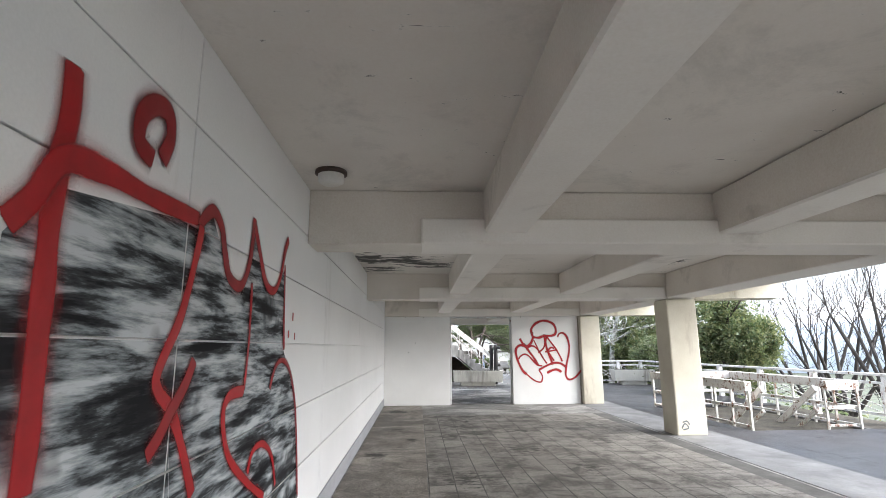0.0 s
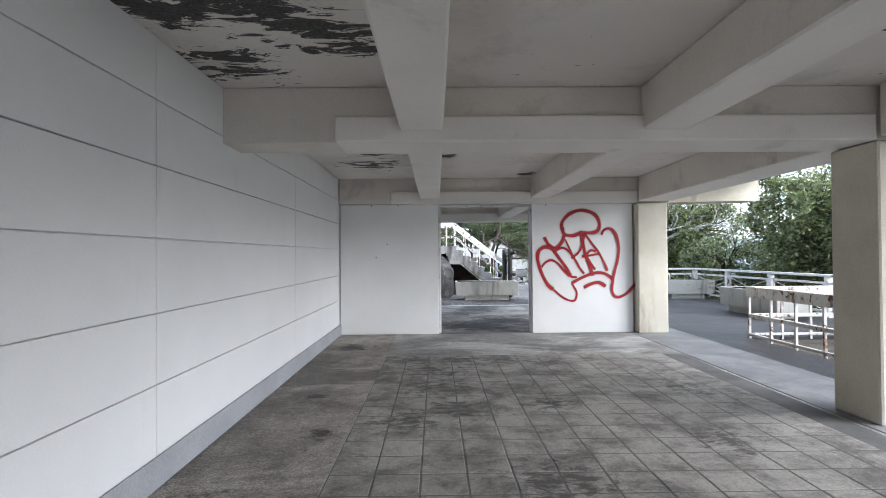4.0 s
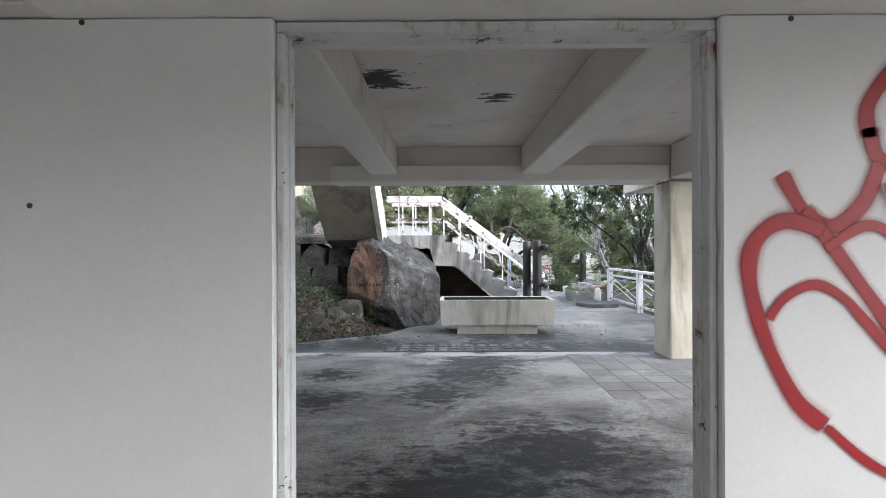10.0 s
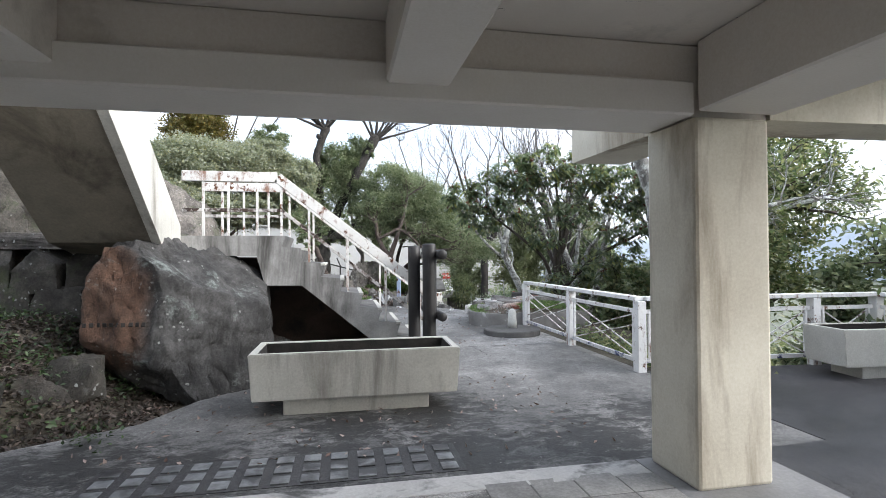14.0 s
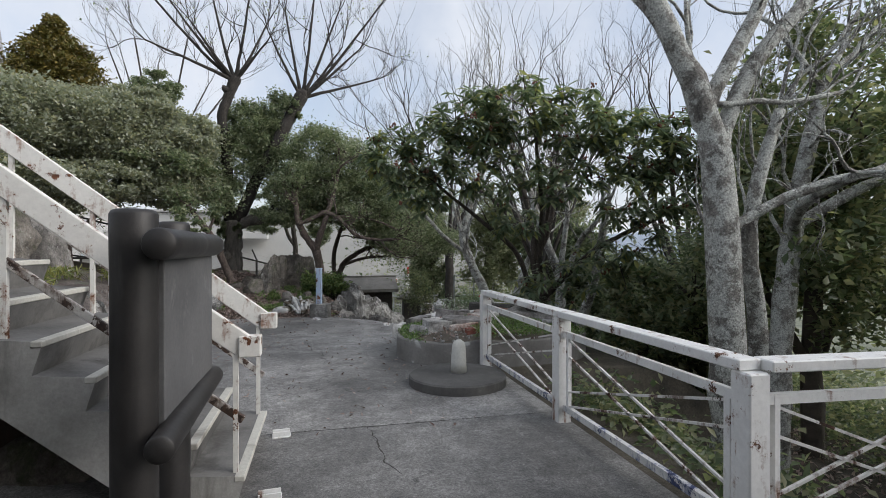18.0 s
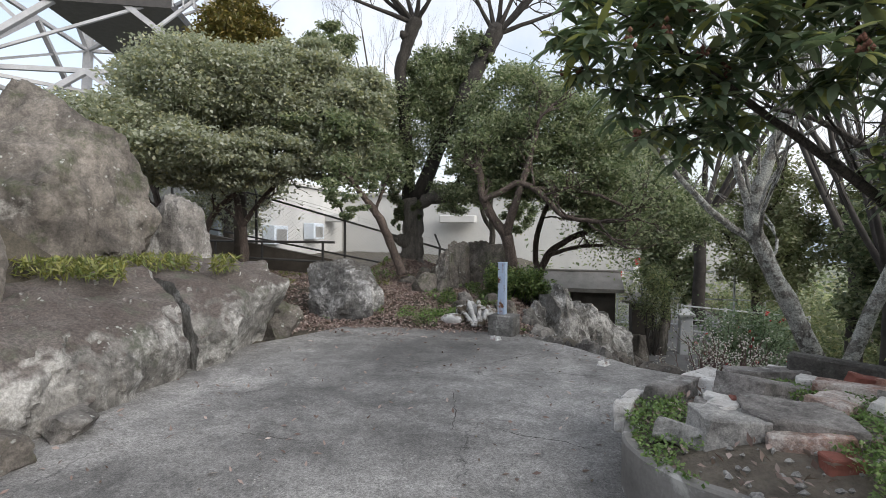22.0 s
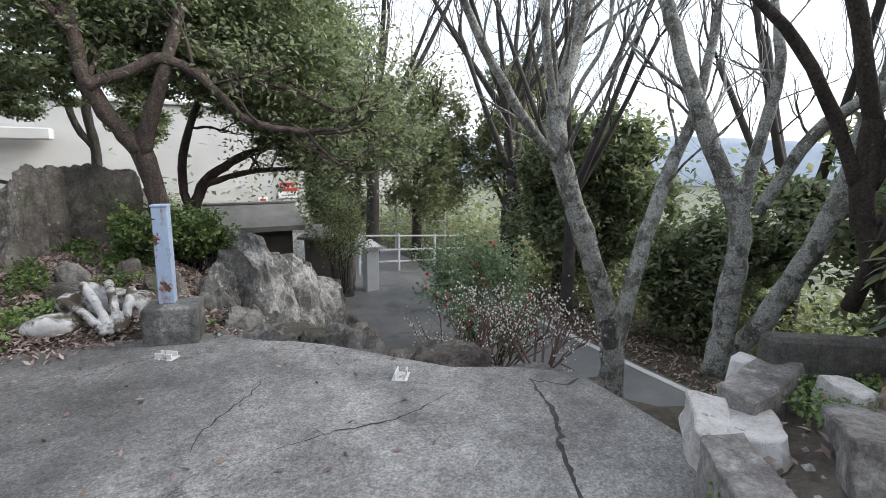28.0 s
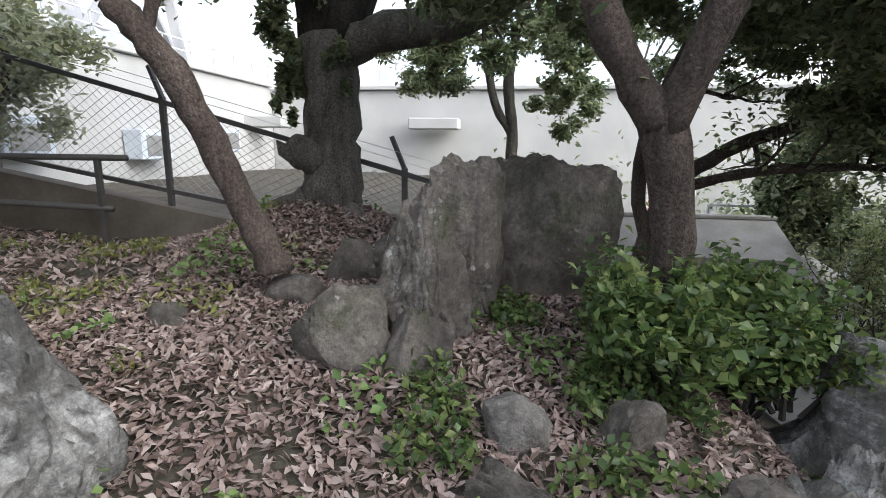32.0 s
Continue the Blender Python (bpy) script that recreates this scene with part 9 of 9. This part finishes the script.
M_RUB = rock_look("rubble_concrete", (0.3, 0.294, 0.285), (0.5, 0.492, 0.48), (0.66, 0.65, 0.635), 0.56, None, None, 0.3)
M_RUBW = rock_look("rubble_white", (0.6, 0.58, 0.56), (0.76, 0.745, 0.73), (0.84, 0.83, 0.82), 0.5, None, None, 0.15)
M_BRICK = mottled("red_brick", (0.16, 0.055, 0.042), (0.27, 0.1, 0.075), 6, 60, 0.9, 0.5, 0.006, (0.4, 0.34, 0.3), (0.62, 0.7), 9)
M_RUBD = rock_look("dark_flat_rubble", (0.21, 0.195, 0.187), (0.37, 0.352, 0.338), (0.55, 0.54, 0.525), 0.58, None, None, 0.35)
M_RUBP = rock_look("pinkish_rubble", (0.34, 0.25, 0.21), (0.55, 0.46, 0.41), (0.72, 0.68, 0.65), 0.5, None, (0.3, 0.12, 0.08), 0.25)
CON, WHI, BRI = "broken block of grey concrete in the bed", "broken lump of white-faced masonry in the bed", "broken red brick among the rubble"
DRK, PNK = "dark broken slab with a flat top in the bed", "broken lump of brick and plaster in the bed"
# x, y, height of the foot, half length, half width, thickness, turn, tilt along and across
BLOCKS = [
    (M_RUBD, DRK, 5.86, 26.81, 0.36, 0.28, 0.22, 0.13, -9, 2, 3), (M_RUB, CON, 5.50, 26.72, 0.35, 0.11, 0.18, 0.13, 99, 3, -4),
    (M_RUBW, WHI, 5.54, 26.92, 0.35, 0.18, 0.09, 0.12, 57, -4, 2), (M_RUB, CON, 5.31, 26.79, 0.29, 0.18, 0.15, 0.06, 60, 6, 22),
    (M_RUBD, CON, 5.45, 27.05, 0.31, 0.23, 0.05, 0.10, 78, 12, 0), (M_RUBD, DRK, 5.98, 27.39, 0.35, 0.34, 0.14, 0.13, 33, -3, 12),
    (M_RUBD, "curved grey fragment of the bed's kerb", 5.40, 27.53, 0.25, 0.26, 0.08, 0.16, 51, 2, 0), (M_RUBW, WHI, 5.78, 27.72, 0.34, 0.20, 0.10, 0.06, 39, -6, 5),
    (M_RUBW, WHI, 5.66, 27.82, 0.31, 0.17, 0.07, 0.10, 39, 3, -5), (M_RUBP, PNK, 6.23, 27.09, 0.37, 0.23, 0.11, 0.12, 42, 3, 4),
    (M_RUBP, BRI, 6.47, 27.32, 0.39, 0.25, 0.09, 0.12, -30, 2, 0), (M_RUBW, WHI, 6.39, 26.98, 0.41, 0.09, 0.05, 0.12, 45, 8, 0),
]
BLOCKS_2 = [
    (M_RUBD, DRK, 6.79, 27.08, 0.37, 0.36, 0.16, 0.14, 27, 3, 5), (M_RUBD, DRK, 6.12, 27.86, 0.33, 0.31, 0.10, 0.12, 15, -4, 0),
    (M_BRICK, BRI, 6.60, 27.51, 0.42, 0.12, 0.06, 0.10, 6, 8, 12), (M_RUBP, PNK, 6.72, 27.43, 0.41, 0.12, 0.05, 0.11, 15, -12, 10),
    (M_RUBD, DRK, 6.86, 27.38, 0.41, 0.20, 0.08, 0.11, 27, 4, -14), (M_RUBP, PNK, 5.85, 26.62, 0.29, 0.20, 0.09, 0.14, -8, 0, -6),
    (M_BRICK, BRI, 5.72, 27.04, 0.37, 0.13, 0.05, 0.09, -3, 0, 6), (M_RUBW, WHI, 5.60, 27.16, 0.35, 0.12, 0.05, 0.09, -36, 5, 0),
    (M_BRICK, "squared red brick standing in the bed", 5.9, 26.42, 0.2, 0.085, 0.055, 0.19, 10, -6, 3), (M_RUBW, WHI, 5.45, 26.56, 0.22, 0.1, 0.05, 0.03, -20, 4, 8),
    (M_RUBW, WHI, 6.31, 28.03, 0.33, 0.11, 0.07, 0.10, 20, 0, 8), (M_RUBW, WHI, 6.28, 27.62, 0.39, 0.11, 0.06, 0.08, 60, 6, 0),
    (M_RUB, CON, 7.08, 26.76, 0.35, 0.20, 0.14, 0.06, -30, 3, -4), (M_RUBD, DRK, 7.25, 26.94, 0.35, 0.22, 0.13, 0.12, -50, 0, 6),
    (M_BRICK, BRI, 6.17, 26.38, 0.31, 0.08, 0.05, 0.06, 30, 4, 4), (M_RUBP, PNK, 6.28, 26.68, 0.34, 0.11, 0.07, 0.06, -20, 4, 8),
    (M_RUBW, WHI, 5.02, 27.17, 0.23, 0.09, 0.05, 0.14, 70, 0, 4), (M_RUBW, WHI, 5.12, 27.43, 0.22, 0.09, 0.05, 0.12, 55, 0, -4),
]
for k, (mat, lab, x, y, z, sx, sy, h, turn, ta, tb) in enumerate(BLOCKS + BLOCKS_2):
    broken_block("brick" if mat == M_BRICK else "rubble_stone", 200 + k, (x, y, z), (sx, sy), h, turn, (ta, tb), mat, lab)
rng_g = np.random.default_rng(78)
gv, gf = [], []
for k in range(900):
    x, y, r = rng_g.uniform(5.05, 8.4), rng_g.uniform(25.9, 28.6), rng_g.uniform(0.006, 0.026)
    if not in_bed(np.array([x]), np.array([y]))[0]:
        continue
    o = len(gv)
    for d in ((1, 0, 0), (-0.2, 1, 0.1), (-1, -0.2, 0), (0, -1, 0.2), (0.1, 0, 0.8), (0, 0, -0.8)):
        gv.append((x + d[0] * r * rng_g.uniform(0.6, 1.4), y + d[1] * r * rng_g.uniform(0.6, 1.4), float(bed_height(x, y)) + d[2] * r))
    gf += [tuple(o + i for i in q) for q in ((0, 1, 4), (1, 2, 4), (2, 3, 4), (3, 0, 4), (1, 0, 5), (2, 1, 5), (3, 2, 5), (0, 3, 5))]
tagged(mesh_object("gravel", gv, gf, M_RUB), "small stone chips over the soil of the bed", "gravel", "", "stuff")
M_KERB_OLD = rock_look("weathered_dark_kerb", (0.07, 0.065, 0.06), (0.19, 0.182, 0.172), (0.28, 0.275, 0.26), 0.58, None, None, 0.5)
back_kerb = part("kerb_wall", beam_bm((6.32, 27.98, 0.4), (7.75, 27.05, 0.35), 0.12, 0.34, 0.02), M_KERB_OLD)
tagged(back_kerb, "low grey concrete kerb wall behind the bed", "kerb", "", "structure")


# ---- leaf litter and creeping plants ----
def scatter(name, seed, n, x0, x1, y0, y1, length, width, mat, label, category, keep=None, lift=0.012, floor_z=None, droop=0.0, thick=0.02):
    rng = np.random.default_rng(seed)
    x, y = rng.uniform(x0, x1, n), rng.uniform(y0, y1, n)
    if keep is not None:
        k = keep(x, y)
        x, y = x[k], y[k]
    tree_g = ground_zs(x, y) if floor_z is None else (floor_z(x, y) if callable(floor_z) else np.full(len(x), floor_z))
    c = np.c_[x, y, tree_g + lift + rng.uniform(0, thick, len(x))]
    rng2 = np.random.default_rng(seed + 1)
    ob = leaf_mesh(name, c, length, width, mat, None, rng2, droop, 0.2)
    return tagged(ob, label, category, "", "stuff")


from_gx, from_gy = gx, gy


def ground_zs(x, y):
    i = np.clip(np.searchsorted(from_gx, x) - 1, 0, nx - 2)
    j = np.clip(np.searchsorted(from_gy, y) - 1, 0, ny - 2)
    u = (x - from_gx[i]) / (from_gx[i + 1] - from_gx[i])
    w = (y - from_gy[j]) / (from_gy[j + 1] - from_gy[j])
    return (1 - w) * ((1 - u) * GZ[j, i] + u * GZ[j, i + 1]) + w * ((1 - u) * GZ[j + 1, i] + u * GZ[j + 1, i + 1])


def patchy(scale, level, seed):
    return lambda x, y: np.array([noise.noise((a * scale, b * scale, seed)) > level for a, b in zip(x, y)])


scatter("leaf_litter", 301, 34000, 0.7, 4.4, 31.0, 34.7, 0.06, 0.023, L_LITTER, "thick brown fallen leaves over the mound", "leaf litter")
scatter("leaf_litter", 302, 8000, -3.0, 0.9, 30.5, 34.6, 0.08, 0.032, L_LITTER, "brown fallen leaves beside the ramp", "leaf litter")
scatter("leaf_litter", 303, 15000, -3.5, 0.6, 20.0, 22.8, 0.065, 0.028, L_LITTER_SHADED, "fallen leaves on the bank beside the stair", "leaf litter", lambda x, y: x < -1.2 + (y - 20.0) * 1.4)
scatter("leaf_litter", 304, 3500, 9.3, 12.5, 26.0, 38.0, 0.09, 0.035, L_LITTER, "fallen leaves on the bank by the road", "leaf litter")
scatter("creeping_plants", 311, 6000, 1.0, 4.4, 31.2, 34.6, 0.05, 0.035, L_IVY, "patches of low green plants on the mound", "ground cover", patchy(1.6, 0.2, 4.0), 0.03, None, -0.3, 0.07)
scatter("creeping_plants", 312, 1500, 2.2, 3.3, 31.22, 31.75, 0.035, 0.022, L_IVY, "bright green weeds beside the sculpture", "ground cover", patchy(2.4, 0.05, 2.0), 0.02, None, -0.3, 0.08)
scatter("creeping_plants", 313, 2600, -3.2, 0.5, 20.0, 22.8, 0.05, 0.03, L_IVY_SHADED, "low green plants on the bank", "ground cover", patchy(1.5, 0.2, 7.0), 0.03, None, -0.3, 0.07)
scatter("yellow_grass", 321, 4200, -1.6, 1.7, 32.2, 34.5, 0.06, 0.022, L_YELLOW, "yellow-green weeds between the fallen leaves", "grass", patchy(2.2, 0.12, 5.0), 0.02, None, -0.5, 0.07)
scatter("creeping_plants", 322, 5200, 2.75, 3.95, 31.9, 33.4, 0.045, 0.03, L_IVY2, "low green plants at the foot of the rocks", "ground cover", patchy(2.3, 0.02, 8.0), 0.02, None, -0.4, 0.1)
scatter("yellow_grass", 314, 4500, -1.6, 0.7, 27.9, 29.6, 0.13, 0.02, L_YELLOW, "yellow-green grass tufts on the flat boulder", "grass", patchy(1.2, -0.1, 3.0), 0.95, 0.0, -0.5, 0.2)
scatter("creeping_plants", 315, 46000, 5.0, 8.5, 25.9, 28.7, 0.026, 0.018, L_IVY, "creeping green plants over the bed", "ground cover", lambda x, y: in_bed(x, y) & patchy(1.5, -0.16, 9.0)(x, y), 0.0, bed_height, -0.3, 0.06)
scatter("leaf_litter", 323, 900, 5.0, 8.4, 26.1, 28.6, 0.07, 0.028, L_LITTER, "dry fallen leaves between the rubble of the bed", "fallen leaves", in_bed, 0.01, bed_height, 0.0, 0.03)
scatter("leaf_litter", 316, 420, 0.9, 5.4, 24.0, 31.0, 0.06, 0.02, L_LITTER, "scattered fallen leaves on the terrace", "fallen leaves", None, 0.006, -0.012, 0.0, 0.004)
scatter("leaf_litter", 317, 240, 0.2, 4.5, 19.8, 22.2, 0.06, 0.022, L_LITTER, "scattered fallen leaves round the planter", "fallen leaves", None, 0.006, -0.012, 0.0, 0.004)
scatter("leaf_litter", 318, 500, 0.9, 3.6, 30.5, 31.25, 0.07, 0.026, L_LITTER, "fallen leaves along the terrace edge", "fallen leaves", patchy(2.0, 0.0, 1.0), 0.006, -0.012, 0.0, 0.01)
def thicket(name, seed, n, x0, x1, y0, y1, size, high, mat, label, keep=None, clumps=160):
    """Low tangled growth: leaf clumps that follow the slope."""
    rng = np.random.default_rng(seed)
    cx, cy = rng.uniform(x0, x1, clumps), rng.uniform(y0, y1, clumps)
    if keep is not None:
        k = keep(cx, cy)
        cx, cy = cx[k], cy[k]
    ch = high * rng.uniform(0.3, 1.0, len(cx))
    pick = rng.integers(0, len(cx), n)
    spread = high * 0.55
    x, y = cx[pick] + rng.normal(0, spread, n), cy[pick] + rng.normal(0, spread, n)
    g = ground_zs(x, y)
    z = g + 0.03 + np.abs(rng.normal(0, 0.5, n)) * ch[pick]
    ok = np.ones(n, bool) if keep is None else keep(x, y)
    ob = leaf_mesh(name, np.c_[x, y, z][ok], size, size * 0.5, mat, None, rng, 0.1)
    return tagged(ob, label, "undergrowth", "", "stuff")


on_bank = lambda x, y: (x < -1.0 + (y - 20.0) * 0.75) & (y > 20.3)
thicket("undergrowth", 408, 5200, -3.6, 0.4, 20.3, 23.0, 0.055, 0.2, L_IVY_SHADED, "low ivy and weeds on the bank, its shade in their colour", on_bank, 130)
off_road = lambda x, y: (x > 10.6) | (y < 23.5)
scatter("leaf_litter", 320, 3500, 9.5, 11.5, 24.0, 38.0, 0.09, 0.035, L_LITTER, "fallen leaves beyond the road line", "leaf litter")
thicket("undergrowth", 401, 42000, 9.4, 15.5, 21.5, 44.0, 0.11, 1.0, L_DARK, "dark tangled undergrowth on the slope below the terrace", off_road, 240)
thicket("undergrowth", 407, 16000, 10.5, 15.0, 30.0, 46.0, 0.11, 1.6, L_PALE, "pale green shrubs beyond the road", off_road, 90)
thicket("undergrowth", 402, 2500, 6.3, 7.4, 22.2, 25.2, 0.09, 0.45, L_DARK, "low undergrowth outside the railing", lambda x, y: (x > 6.25) & (y < 25.4), 40)
thicket("undergrowth", 403, 14000, 9.7, 16.0, -2.0, 21.0, 0.12, 0.6, L_GREEN, "undergrowth below the terrace railing", lambda x, y: x > 9.7, 160)
thicket("undergrowth", 404, 9000, 4.9, 7.2, 38.5, 46.0, 0.09, 0.8, L_GREEN, "shrubs along the lower path", None, 60)
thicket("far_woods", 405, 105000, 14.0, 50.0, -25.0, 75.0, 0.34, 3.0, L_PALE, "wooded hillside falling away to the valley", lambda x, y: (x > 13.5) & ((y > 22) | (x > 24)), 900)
thicket("far_woods", 406, 16000, 6.0, 26.0, 44.0, 70.0, 0.3, 3.5, L_GREEN, "woods beyond the lower path", lambda x, y: (x > 11.0) | (y > 47), 120)
# far hills, the blue of distance haze put into their base colour
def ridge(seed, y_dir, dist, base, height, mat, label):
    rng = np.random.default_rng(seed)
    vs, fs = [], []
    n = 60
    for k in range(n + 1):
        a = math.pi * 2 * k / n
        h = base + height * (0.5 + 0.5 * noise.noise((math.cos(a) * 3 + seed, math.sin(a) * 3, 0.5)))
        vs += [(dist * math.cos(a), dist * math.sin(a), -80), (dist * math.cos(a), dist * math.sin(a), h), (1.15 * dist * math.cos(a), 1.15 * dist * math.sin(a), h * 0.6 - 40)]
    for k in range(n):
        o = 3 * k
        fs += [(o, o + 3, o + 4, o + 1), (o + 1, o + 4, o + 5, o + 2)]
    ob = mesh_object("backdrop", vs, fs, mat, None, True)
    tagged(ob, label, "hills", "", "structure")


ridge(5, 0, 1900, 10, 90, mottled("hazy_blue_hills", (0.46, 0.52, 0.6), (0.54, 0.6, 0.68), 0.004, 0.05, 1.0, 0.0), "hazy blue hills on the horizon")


# ---- stairwell with its guard rails beyond the columns ----
well = thing("stairwell_guard", (0, 0, 0), 0, "cream steel guard rails round a stairwell, rusted", "railing")
def guard(a, b, step=0.55, first=0, last=0):
    a, b = Vector(a), Vector(b)
    for z, w, h in ((0.76, 0.13, 0.17), (0.36, 0.07, 0.06), (0.04, 0.05, 0.04)):
        part("rail", beam_bm(a + Vector((0, 0, z)), b + Vector((0, 0, z)), w, h, 0.006), M_CREAM_STEEL, well)
    n = max(1, round((b - a).length / step))
    for k in range(first, n + 1 - last):
        q = a.lerp(b, k / n)
        part("post", beam_bm(q + Vector((0, 0, -0.05)), q + Vector((0, 0, 0.7)), 0.036, 0.036), M_CREAM_STEEL, well)
guard((6.12, 9.7, 0), (6.12, 13.6, 0))
guard((8.2, 9.7, 0), (8.2, 13.6, 0))
guard((6.19, 13.6, 0), (8.13, 13.6, 0), 0.55, 1, 1)
guard((7.6, 9.74, 0), (8.13, 9.74, 0), 0.55, 0, 1)
for x in (6.5, 7.55):
    part("sloping_rail", beam_bm((x, 9.9, 0.7), (x, 12.6, -1.2), 0.05, 0.12, 0.004), M_CREAM_STEEL, well)
    part("sloping_rail", beam_bm((x, 9.9, 0.3), (x, 12.6, -1.6), 0.05, 0.06, 0.004), M_CREAM_STEEL, well)
lower = thing("stair_down", (0, 0, 0), 0, "concrete steps leading down from the terrace", "stair", "", "structure")
for k in range(10):
    part("step", box_bm(6.1, 8.2, 9.62 + 0.28 * k, 9.9 + 0.28 * k, -2.6, -0.19 * (k + 1), 0.006), M_STEP, lower)
for x0, x1 in ((5.95, 6.05), (8.3, 8.4)):
    tagged(part("well_wall", box_bm(x0, x1, 9.6, 13.6, -2.6, -0.02), M_STEP), "concrete side wall of the stairwell", "wall", "", "structure")
